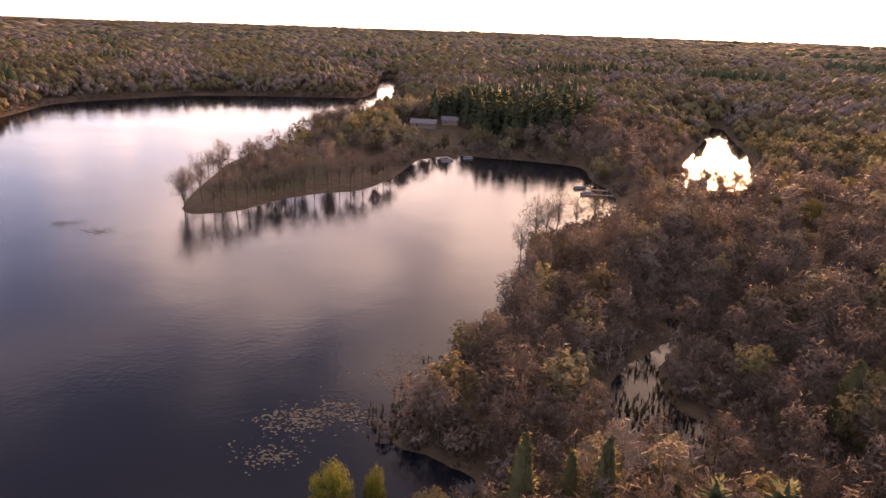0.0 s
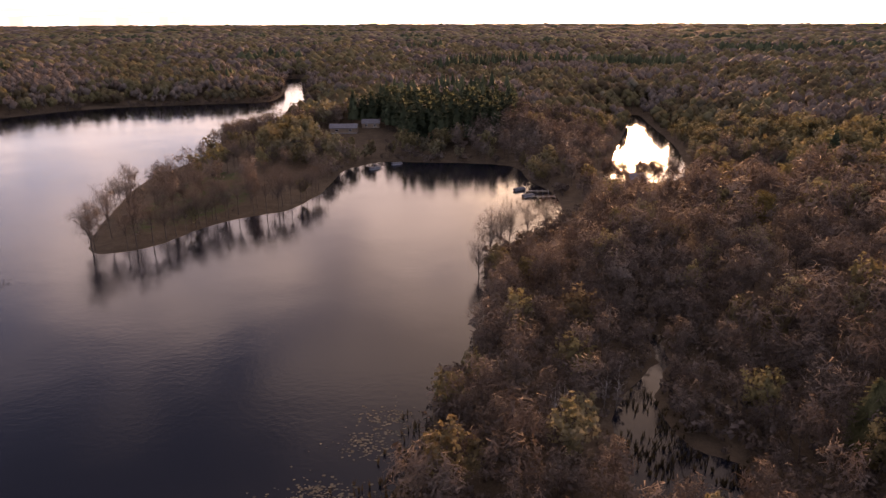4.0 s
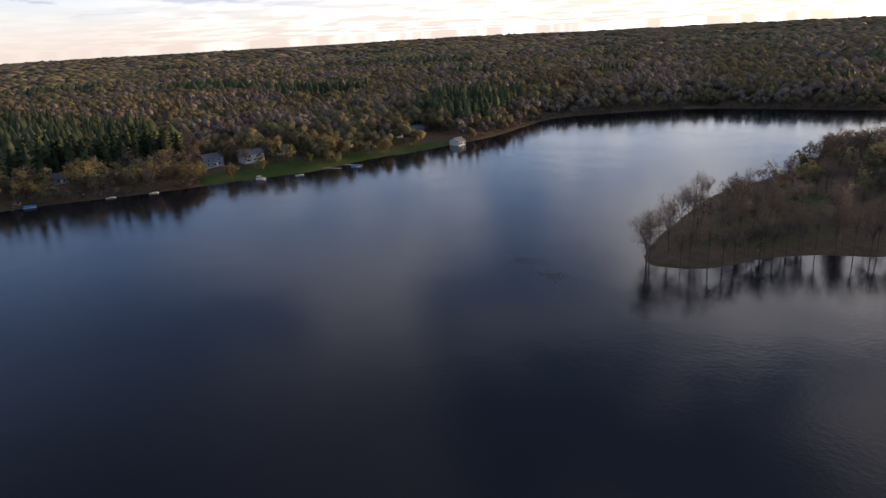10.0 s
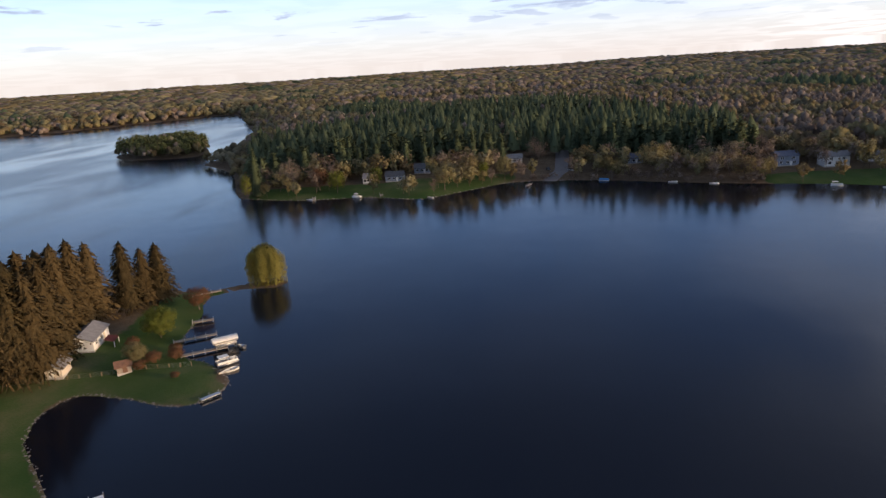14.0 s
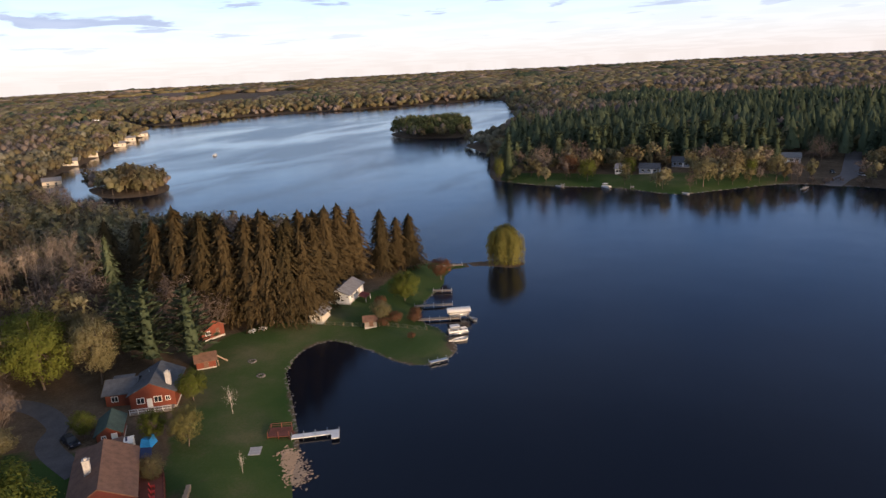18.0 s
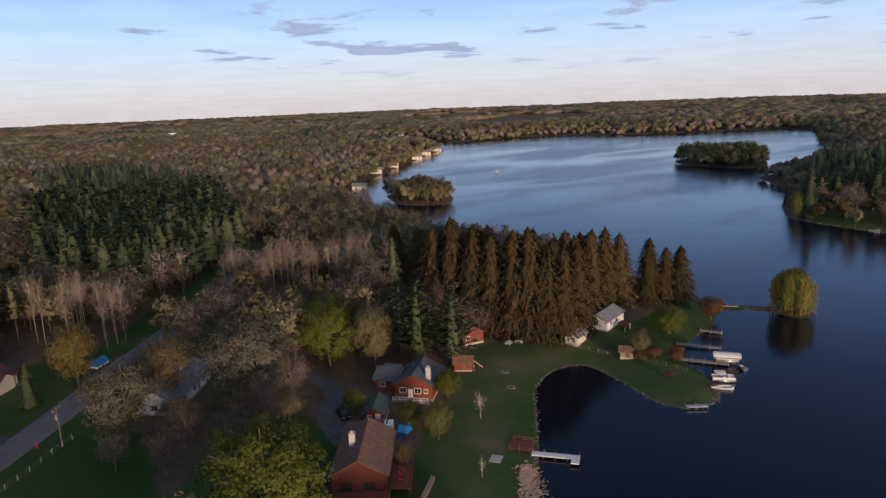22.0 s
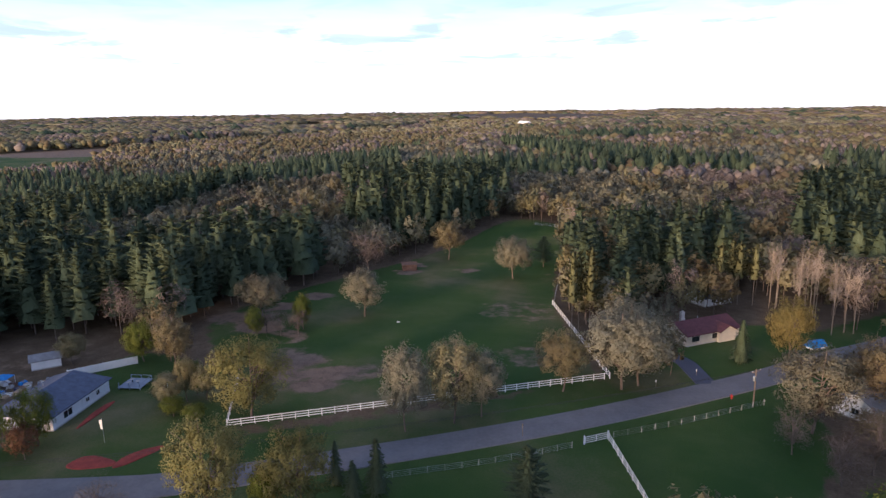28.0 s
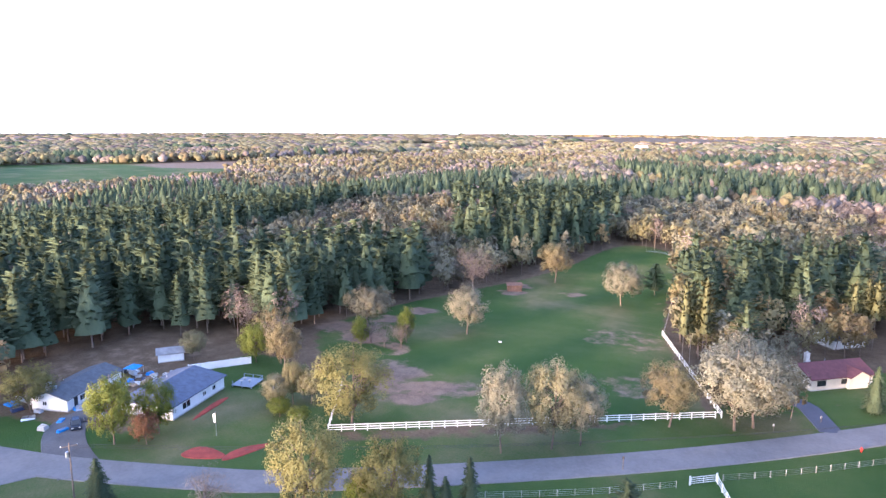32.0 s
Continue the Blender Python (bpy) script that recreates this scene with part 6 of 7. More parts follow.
dock("white dock with a short cross end", (-86.4, -49.9), (-91.2, -42.9), 1.3, M_WHITE, group="near docks", cross=-2.2)
dock("weathered grey dock reaching to a covered boat lift", (-144.6, -54.6), (-149.4, -45.0), 1.4, M_DECK, group="near docks")
dock("weathered grey timber dock on posts", (-153.0, -60.4), (-157.8, -51.2), 1.3, M_DECK, group="near docks")
dock("short grey timber dock on posts", (-166.4, -61.4), (-168.2, -56.4), 1.2, M_DECK, group="near docks")
dock("tiny metal jetty at the lawn's tip", (-122.6, -40.4), (-125.8, -37.6), 1.0, M_METAL, group="near docks")
dock("narrow walkway out to the willow", (-188.0, -71.0), (-192.6, -64.0), 1.2, M_DECK, group="near docks")
for ax, ay, bx, by in ((-349, 40, -342, 38), (-345, -38, -334, -36), (-305, 210, -296, 214), (-303, 222, -293, 226), (-495, -177, -508, -188), (-338, -72, -330, -70), (53, 246, 44, 247), (54, 238, 45, 238), (-20, 302, -16, 294)):
    dock("small grey dock on the far shore", (ax, ay), (bx, by), 1.5, M_DECK, group="far docks")


def pontoon_boat(x, y, yaw, label, cover=None, canopy=True, z=0.0):
    top = place("pontoon_boat", label, "boat", x, y, yaw, z, "pontoon boats")
    top.matrix_basis = top.matrix_basis @ Matrix.Scale(0.82, 4)
    for sy in (-0.85, 0.85):
        tube = part("pontoon", [quad_rod((-3.0, sy, 0.18), (2.6, sy, 0.18), 0.3, 0.3, 8), quad_rod((2.6, sy, 0.18), (3.4, sy, 0.32), 0.3, 0.04, 8)], M_METAL, top, smooth=True)
    part("deck", block(0, 0, 0.5, 6.2, 2.4, 0.1), M_DECK, top)
    if cover:
        part("cover", [hexa([(-3.1, -1.25, 0.62), (3.1, -1.25, 0.62), (3.1, 1.25, 0.62), (-3.1, 1.25, 0.62)], [(-2.9, -0.9, 1.35), (2.9, -0.9, 1.2), (2.9, 0.9, 1.2), (-2.9, 0.9, 1.35)])], cover, top)
    else:
        for sy in (-1.15, 1.15):
            part("side_panel", block(0, sy, 0.6, 5.8, 0.06, 0.62), M_WHITE, top)
        part("front_panel", block(2.9, 0, 0.6, 0.06, 1.4, 0.62), M_WHITE, top)
        for sx, sy in ((-2.2, 0.6), (-2.2, -0.6), (1.8, 0.7), (1.8, -0.7)):
            seat = part("seat", [block(sx, sy, 0.6, 1.2, 0.6, 0.4), block(sx - 0.5, sy, 1.0, 0.16, 0.6, 0.35)], M_CANVAS, top)
        part("console", [block(0.1, -0.7, 0.6, 0.5, 0.6, 0.8)], M_WHITE, top)
        if canopy:
            part("canopy", [hexa([(-2.4, -1.15, 2.35), (0.6, -1.15, 2.35), (0.6, 1.15, 2.35), (-2.4, 1.15, 2.35)], [(-2.3, -1.0, 2.5), (0.5, -1.0, 2.5), (0.5, 1.0, 2.5), (-2.3, 1.0, 2.5)])], M_CANVAS, top)
            for sx in (-2.2, 0.4):
                for sy in (-1.1, 1.1):
                    part("canopy_pole", quad_rod((sx * 0.6 - 0.4, sy, 1.1), (sx, sy, 2.36), 0.03), M_METAL, top)
    part("motor", [block(-3.25, 0, 0.3, 0.4, 0.35, 0.9)], M_BLACK, top)
    return top


def skiff(x, y, yaw, label, mat, length=4.6):
    top = place("rowing_boat", label, "boat", x, y, yaw, 0.0, "small boats")
    n, prof = 9, []
    for i in range(n):
        u = i / (n - 1)
        prof.append((length * (u - 0.5), 0.8 * math.sin(math.pi * min(1.0, 0.28 + (1 - u) * 0.9)) ** 0.7 if u < 0.999 else 0.03))
    v, f = [], []
    for px, w in prof:
        v += [(px, -w, 0.55), (px, -w * 0.6, -0.05), (px, w * 0.6, -0.05), (px, w, 0.55)]
    for i in range(n - 1):
        for k in range(3):
            f.append((i * 4 + k, (i + 1) * 4 + k, (i + 1) * 4 + k + 1, i * 4 + k + 1))
    f.append((0, 1, 2, 3))
    part("hull", (np.array(v, float), np.array(f)), mat, top)
    for sx in (-1.0, 0.5):
        part("thwart", block(sx * length / 4.6, 0, 0.32, 0.3, 1.1, 0.05), M_DECK, top)
    part("motor", block(-length / 2 - 0.1, 0, 0.25, 0.3, 0.3, 0.7), M_BLACK, top)
    return top


def boat_lift(x, y, yaw):
    top = place("boat_lift", "boat lift with a long rounded white canopy", "boat lift", x, y, yaw, 0.0)
    top.matrix_basis = top.matrix_basis @ Matrix.Scale(0.85, 4)
    for sx in (-2.8, 2.8):
        for sy in (-1.4, 1.4):
            part("post", block(sx, sy, -1.6, 0.1, 0.1, 4.4), M_METAL, top)
    n, v = 8, []
    for sx in (-3.6, 3.6):
        for i in range(n + 1):
            a = math.pi * i / n
            v.append((sx, -1.7 * math.cos(a), 2.5 + 0.75 * math.sin(a)))
        v.append((sx, 1.75, 2.1)), v.append((sx, -1.75, 2.1))
    k = n + 3
    f = [(i, i + 1, k + i + 1, k + i) for i in range(n + 2)]
    f += [(b + 0, b + i, b + i + 1, b + i + 2) for b in (0, k) for i in range(1, n + 1, 2)]
    part("canopy", (np.array(v, float), np.array(f)), M_CANVAS, top)
    part("cradle", [block(0, -0.9, 0.7, 5.4, 0.14, 0.16), block(0, 0.9, 0.7, 5.4, 0.14, 0.16), block(-2.2, 0, 0.6, 0.14, 2.8, 0.14), block(2.2, 0, 0.6, 0.14, 2.8, 0.14)], M_METAL, top)
    return top


boat_lift(-150.4, -46.0, 122)
pontoon_boat(-150.4, -46.0, 122, "pontoon boat raised under the lift's canopy", M_CANVAS, z=0.85)
pontoon_boat(-141.0, -42.0, 130, "white pontoon boat with a raised sun canopy")
skiff(-136.6, -39.9, 132, "long white boat moored beside the lawn", M_CANVAS, 4.8)
skiff(-150.0, -42.0, 60, "grey watercraft on a small float", M_METAL, 3.4)
pontoon_boat(-420, -392, 20, "lone pontoon boat out on the lake")
WEST_BOATS = [(-334, -72.7, 80, "skiff"), (-335, -48.8, 60, "pontoon"), (-325.4, -10.2, 50, "skiff"), (-351, 78.2, 70, "blue"), (-337, 109.4, 80, "skiff"), (-328.6, 126.7, 80, "skiff"), (-310.6, 174.6, 70, "pontoon"), (-301.5, 192, 70, "skiff"), (-294.4, 223, 60, "blue")]
for x, y, yaw, sort in WEST_BOATS:
    if sort == "pontoon":
        pontoon_boat(x, y, yaw, "pontoon boat moored by a far lawn")
    elif sort == "blue":
        pontoon_boat(x, y, yaw, "pontoon boat under a blue cover", M_BLUE)
    else:
        skiff(x, y, yaw, "small pale boat drawn up at the far shore", M_CANVAS)
for x, y in ((-9, 302), (-19, 292), (42, 250), (44, 240)):
    pontoon_boat(x, y, 30, "covered boat at a northern dock", M_GREYROOF)

# ---- lakeside deck, rocks and lawn things ----
deck = place("lakeside_deck", "red-brown timber deck with railings at the shore", "deck", -86.6, -52.6, 118)
deck.matrix_basis = deck.matrix_basis @ Matrix.Diagonal((0.72, 0.72, 1, 1))
part("boards", [block(-2.6 + i * 0.4, 0, 0.5, 0.37, 4.6, 0.1) for i in range(14)], M_DECKRED, deck)
for sx in (-2.6, 0, 2.6):
    for sy in (-2.2, 2.2):
        part("post", block(sx, sy, -0.8, 0.14, 0.14, 2.3), M_DECKRED, deck)
part("railing", [block(0, 2.2, 1.4, 5.2, 0.08, 0.08), block(0, 2.2, 1.0, 5.2, 0.05, 0.06), block(-2.6, 0, 1.4, 0.08, 4.4, 0.08)], M_DECKRED, deck)
part("steps", [block(3.0 + i * 0.3, 0, 0.34 - i * 0.17, 0.3, 1.4, 0.08) for i in range(3)], M_DECKRED, deck)
pad = place("stone_pad", "square grey paved pad on the lawn", "paving", -79.8, -52.8, 120)
slab = None
for i in range(3):
    for j in range(3):
        m = Matrix.Translation((i * 0.85 - 0.85, j * 0.85 - 0.85, 0.02))
        if slab is None:
            slab = part("slab", block(0, 0, 0, 0.82, 0.82, 0.08), M_CONCRETE, pad)
            slab.matrix_basis = m
        else:
            same_part("slab", slab, pad, m)
for x, y in ((-108.5, -78.3), (-104.0, -72.0)):
    pit = place("fire_pit", "ring of stones round a fire pit", "fire pit", x, y)
    stone = None
    for i in range(10):
        a = i * 0.628
        m = pose(0.8 * math.cos(a), 0.8 * math.sin(a), 0, 0, 0, 36 * i)
        if stone is None:
            stone = part("stone", hexa([(-0.2, -0.2, -0.05), (0.2, -0.2, -0.05), (0.2, 0.2, -0.05), (-0.2, 0.2, -0.05)], [(-0.13, -0.15, 0.26), (0.15, -0.13, 0.24), (0.13, 0.15, 0.27), (-0.15, 0.13, 0.25)]), M_STONE, pit)
            stone.matrix_basis = m
        else:
            same_part("stone", stone, pit, m)
for i, (x, y, w) in enumerate(((-121.2, -89.3, 30), (-123.4, -87.8, 100))):
    bench = place("picnic_table", "white picnic table with benches on the grass", "table", x, y, w, group="picnic tables")
    part("tabletop", [block(0, -0.3 + k * 0.2, 0.7, 1.8, 0.17, 0.05) for k in range(4)], M_WHITE, bench)
    for sy in (-0.8, 0.8):
        part("bench", block(0, sy, 0.42, 1.8, 0.26, 0.05), M_WHITE, bench)
    for sx in (-0.7, 0.7):
        part("leg", [block(sx, 0, 0.4, 0.1, 1.6, 0.08), block(sx, -0.4, 0, 0.1, 0.1, 0.7), block(sx, 0.4, 0, 0.1, 0.1, 0.7)], M_WHITE, bench)
rr = np.random.RandomState(5)


def boulder(r, s):
    v = np.array([(x, y, z) for z in (-0.35, 0.35) for x, y in ((-1, -1), (1, -1), (1, 1), (-1, 1))], float)
    v[4:, :2] *= 0.65
    v *= s * r.uniform(0.7, 1.25, 3)
    v += r.normal(0, 0.12 * s, v.shape)
    a = r.uniform(0, 6.28)
    c, q = math.cos(a), math.sin(a)
    return np.column_stack([v[:, 0] * c - v[:, 1] * q, v[:, 0] * q + v[:, 1] * c, v[:, 2]]), BOX_FACES


def stone_edge(name, label, line, per_m, size, out=0.5, mat=None):
    chunks = []
    for a, b in zip(line[:-1], line[1:]):
        for _ in range(max(1, int(np.hypot(*(b - a)) * per_m))):
            p = a + (b - a) * rr.uniform() + rr.normal(0, out, 2)
            v, f = boulder(rr, size * rr.uniform(0.6, 1.3))
            chunks.append((v + np.array((p[0], p[1], max(-0.05, ground_z(p[0], p[1])))), f))
    v, f = join(chunks)
    tagged(new(name, quick_mesh(name, v, f, [mat or M_STONE])), label, "stones", kind="stuff")


shore = smooth_line(SPRUCE_SHORE[9:], False, 4)
stone_edge("shore_stones", "line of grey stones edging the lawn at the water", shore, 2.6, 0.2, 0.3)
stone_edge("shore_rocks", "heap of pale rocks beside the deck", np.array([(-82.6, -47.6), (-79.5, -43.5), (-76.5, -40.5)]), 90, 0.2, 0.9, M_TAN)
stone_edge("shore_stones", "stones along the far lawns", smooth_line(WEST_SHORE[13:21], False, 4), 0.9, 0.4, 0.4)

# ---- road, drives and fences ----
ribbon(smooth_line([(-14.0, -115.0), (-11.6, -121.0), (-9.0, -126.5), (-3.6, -130.0)], False, 8), 4.2, 0.14, "driveway", M_DRIVE, "dark blue-black new asphalt driveway", "driveway")
ribbon(smooth_line([(-62.0, -74.0), (-65.0, -86.0), (-71.0, -92.0), (-72.0, -106.0), (-60.0, -128.0), (-44.0, -142.0)], False, 8), 4.0, 0.12, "driveway", M_GRAVEL, "shaded grey gravel drive to the lake houses", "driveway")
ribbon(smooth_line([(92.0, -34.0), (104.0, -38.0), (112.0, -44.0), (113.0, -54.0)], False, 8), 7.0, 0.12, "driveway", M_GRAVEL, "wide grey gravel drive to the workshop", "driveway")
ribbon(smooth_line([(100.0, -31.0), (110.0, -14.0), (128.0, 6.0)], False, 8), 6.0, 0.12, "side_road", M_ASPHALT, "side road leaving the bend", "road")
ribbon(smooth_line([(-354, 49), (-366, 54), (-378, 59), (-402, 62), (-440, 66)], False, 8), 8.0, 0.12, "boat_ramp", M_ASPHALT, "grey worn boat ramp and road to the water", "ramp")
ribbon(smooth_line([(84, 234), (100, 239), (118, 243), (136, 246), (170, 246)], False, 8), 12.0, 0.12, "parking_area", M_GRAVEL, "grey gravel parking area by the pond", "parking")


def rail_fence(label, a, b, bay=2.45, high=1.35, rails=3, solid=0.14):
    a, b = Vector(a), Vector(b)
    n = max(1, round((b - a).length / bay))
    top = place("rail_fence", label, "fence", a.x, a.y, 0.0, group="white rail fences")
    z0 = ground_z(a.x, a.y)
    yaw = math.atan2(b.y - a.y, b.x - a.x)
    post = rail = None
    for i in range(n + 1):
        p = a + (b - a) * (i / n)
        q = a + (b - a) * (min(i + 1, n) / n)
        zp, zq = ground_z(p.x, p.y) - z0, ground_z(q.x, q.y) - z0
        m = Matrix.Translation((p.x - a.x, p.y - a.y, zp)) @ Matrix.Rotation(yaw, 4, "Z")
        if post is None:
            post = part("post", [block(0, 0, -0.4, 0.16, 0.16, high + 0.45), block(0, 0, high + 0.05, 0.2, 0.2, 0.05)], M_WHITE, top)
            post.matrix_basis = m
        else:
            same_part("post", post, top, m)
        if i == n:
            break
        s = (q - p).length
        for k in range(rails):
            z = 0.32 + k * (high - 0.42) / max(1, rails - 1)
            if rail is None:
                rail = part("rail", block(s / 2, 0, 0, s, 0.05, solid), M_WHITE, top)
                rail.matrix_basis = m @ Matrix.Translation((0, 0, z))
            else:
                same_part("rail", rail, top, m @ Matrix.Rotation(-math.atan2(zq - zp, s), 4, "Y") @ Matrix.Translation((0, 0, z)))
    return top


rail_fence("long white three-rail fence between pasture and road", (67.4, -66.8), (6.0, -110.8))
rail_fence("white rail fence running up the side of the pasture", (5.0, -111.6), (27.4, -160.0))
rail_fence("white rail fence beside the neighbour's shrubs", (67.6, -67.0), (79.4, -85.5))
rail_fence("white rail fence dividing the small paddocks", (1.6, -84.6), (-6.4, -66.6))


def wire_fence(label, line, step=2.8, high=1.15, bright=M_CONCRETE):
    top = place("wire_fence", label, "fence", line[0][0], line[0][1], 0.0, group="wire fences")
    z0 = ground_z(*line[0])
    pts = smooth_line(line, False, 10)
    seg = np.concatenate([[0], np.cumsum(np.hypot(*np.diff(pts, axis=0).T))])
    spots = [(np.interp(s, seg, pts[:, 0]), np.interp(s, seg, pts[:, 1])) for s in np.arange(0, seg[-1], step)]
    post, wires = None, []
    for i, (x, y) in enumerate(spots):
        m = Matrix.Translation((x - line[0][0], y - line[0][1], ground_z(x, y) - z0))
        if post is None:
            post = part("post", block(0, 0, -0.3, 0.085, 0.085, high + 0.35), bright, top)
            post.matrix_basis = m
        else:
            same_part("post", post, top, m)
        if i:
            for k in range(4):
                z = 0.2 + k * 0.3
                p0 = (spots[i - 1][0] - line[0][0], spots[i - 1][1] - line[0][1], ground_z(*spots[i - 1]) - z0 + z)
                wires.append(quad_rod(p0, (x - line[0][0], y - line[0][1], ground_z(x, y) - z0 + z), 0.02, 0.02, 3))
    part("wire", wires, M_METAL, top)
    return top


wire_fence("pale wire fence on slim posts along the verge", [(34, -60), (18, -71), (6, -81)])
wire_fence("pale wire fence on slim posts along the verge", [(1, -86), (-11, -96), (-26, -110)])
gate = place("field_gate", "white tubular field gate between the paddocks", "gate", 3.6, -83.6, -138)
part("gate_frame", [quad_rod((-2.2, 0, z), (2.2, 0, z), 0.05) for z in (0.25, 0.6, 0.95, 1.3)] + [quad_rod((x, 0, 0.25), (x, 0, 1.3), 0.05) for x in (-2.2, 0, 2.2)], M_WHITE, gate)
for sx in (-2.4, 2.4):
    part("gate_post", block(sx, 0, -0.4, 0.2, 0.2, 2.0), M_WHITE, gate)
wire_fence("low wooden stake fence across the lawn", [(-127, -91), (-130, -82), (-133, -73), (-135, -64), (-138, -53), (-140, -48)], 2.4, 1.0, M_TAN)
wire_fence("thin wire fence at the top of the pasture", [(26.6, -157), (34, -205), (44, -262), (62, -270)], 5.0, 1.1, M_WOODPOLE)


def utility_pole(x, y, high, yaw, label):
    top = place("utility_pole", label, "pole", x, y, yaw, group="utility poles")
    part("pole", quad_rod((0, 0, -0.8), (0, 0, high), 0.16, 0.1, 8), M_WOODPOLE, top)
    arm = part("crossarm", block(0, 0, high - 0.6, 2.4, 0.12, 0.14), M_WOODPOLE, top)
    for sx in (-1.1, 0, 1.1):
        part("insulator", quad_rod((sx, 0, high - 0.46), (sx, 0, high - 0.28), 0.05), M_WHITE, arm)
    part("transformer", quad_rod((0.36, 0, high - 2.3), (0.36, 0, high - 1.4), 0.24, 0.24, 10), M_METAL, top)
    return top


utility_pole(-22.2, -107.0, 7.6, 50, "slim timber utility pole with a crossarm beside the road")
utility_pole(86.2, -29.2, 9.0, 60, "timber utility pole carrying a transformer at the bend")
utility_pole(121.6, -47.3, 6.0, 60, "leaning timber pole among the workshop junk")
marker = place("marker_post", "slim dark post beside the road", "post", 15.9, -81.0)
part("post", quad_rod((0, 0, -0.3), (0, 0, 2.6), 0.09, 0.07), M_WOODPOLE, marker)
part("plate", block(0, 0, 2.1, 0.35, 0.05, 0.4), M_BLACK, marker)
line_ob = place("power_line", "power wires sagging along the road", "wires", 86.2, -29.2, z=0)
for off in (-1.0, 0.0, 1.0):
    a, b = Vector((86.2 + off * 0.5, -29.2 + off * 0.87, ground_z(86.2, -29.2) + 8.6)), Vector((-22.2 + off * 0.64, -107 + off * 0.77, ground_z(-22.2, -107) + 7.3))
    pts = [a + (b - a) * (i / 16) - Vector((0, 0, 2.0 * 4 * (i / 16) * (1 - i / 16))) - Vector((86.2, -29.2, 0)) for i in range(17)]
    part("wire", [quad_rod(p, q, 0.022, 0.022, 3) for p, q in zip(pts[:-1], pts[1:])], M_BLACK, line_ob)
hyd = place("fire_hydrant", "squat red fire hydrant on the verge", "hydrant", -18.5, -109.3)
part("barrel", [quad_rod((0, 0, -0.1), (0, 0, 0.75), 0.18, 0.16, 8), quad_rod((0, 0, 0.75), (0, 0, 0.98), 0.2, 0.05, 8)], M_REDPAINT, hyd, smooth=True)
for sx in (-1, 1):
    part("outlet", quad_rod((0, 0, 0.55), (sx * 0.3, 0, 0.55), 0.09, 0.09), M_REDPAINT, hyd)
for x, y in ((-4.4, -110.3), (-12.0, -119.0)):
    post = place("sign_post", "small pale sign on a thin post by the verge", "sign", x, y, 40, group="roadside signs")
    part("post", block(0, 0, -0.2, 0.07, 0.07, 1.6), M_WOODPOLE, post)
    part("plate", block(0, -0.06, 1.0, 0.3, 0.03, 0.45), M_CANVAS, post)

# ---- garden of the hip-roofed house ----


def bed(x, y, L, W, yaw, mat, name, label):
    n, v, f = 18, [], []
    for k, (s, z) in enumerate(((1.0, -0.05), (0.9, 0.13), (0.0, 0.2))):
        for i in range(n):
            a = 2 * math.pi * i / n
            w = s * (1 + 0.12 * math.sin(3 * a + x))
            v.append((L / 2 * w * math.cos(a), W / 2 * w * math.sin(a), z))
    for k in range(2):
        f += [(k * n + i, k * n + (i + 1) % n, (k + 1) * n + (i + 1) % n, (k + 1) * n + i) for i in range(n)]
    top = place(name, label, "flower bed", x, y, yaw, group="flower beds")
    part("mulch", (np.array(v), np.array(f)), mat, top)
    return top


bed(75.0, -53.2, 9.0, 2.9, 72, M_MULCH, "mulch_bed", "bright red bark mulch bed on the lawn")
bed(80.6, -48.9, 8.2, 4.4, 18, M_MULCH, "mulch_bed", "bright red bark mulch bed on the lawn")
bed(95.0, -63.0, 12.0, 1.6, 105, M_MULCH, "mulch_bed", "narrow dark red mulch bed along the house wall")
flag = place("flag_pole", "slim garden flagpole with a hanging yellow-white flag", "flagpole", 84.1, -54.9)
part("pole", quad_rod((0, 0, -0.2), (0, 0, 4.6), 0.05, 0.035), M_METAL, flag)
part("flag", hexa([(0.05, -0.02, 2.6), (0.5, -0.02, 2.4), (0.5, 0.02, 2.4), (0.05, 0.02, 2.6)], [(0.05, -0.02, 4.3), (0.75, -0.02, 4.1), (0.75, 0.02, 4.1), (0.05, 0.02, 4.3)]), M_CANVAS, flag)
arbor = place("garden_arbor", "small white garden arbor with a pitched top", "arbor", 89.2, -76.5, 30)
for sx in (-1.1, 1.1):
    for sy in (-1.1, 1.1):
        part("post", block(sx, sy, 0, 0.13, 0.13, 2.6), M_WHITE, arbor)
part("roof", roof_slabs(0, 0, 2.6, 2.6, 2.6, 0.8, "x", 0.25, 0.1), M_GREYROOF, arbor)
canopy = place("blue_canopy", "bright blue tarpaulin over a parked trailer", "canopy", -37.5, -144.0, 40)
part("tarpaulin", [hexa([(-2.2, -1.3, 0.9), (2.2, -1.3, 0.9), (2.2, 1.3, 0.9), (-2.2, 1.3, 0.9)], [(-2.0, -0.4, 2.2), (2.0, -0.4, 2.3), (2.0, 0.4, 2.3), (-2.0, 0.4, 2.2)])], M_BLUE, canopy)
part("bed", block(0, 0, 0.45, 4.2, 2.2, 0.45), M_WHITE, canopy)
for sy in (-1.1, 1.1):
    part("wheel", quad_rod((0, sy - 0.1, 0.35), (0, sy + 0.1, 0.35), 0.35, 0.35, 10), M_BLACK, canopy)
# Trough shape stands in for a small white post-like spot of unknown kind.
white_box = place("water_trough", "small open white box standing for a white spot in the pasture", "trough", 63.0, -131.3, 20)
white_box.matrix_basis = white_box.matrix_basis @ Matrix.Scale(0.5, 4)
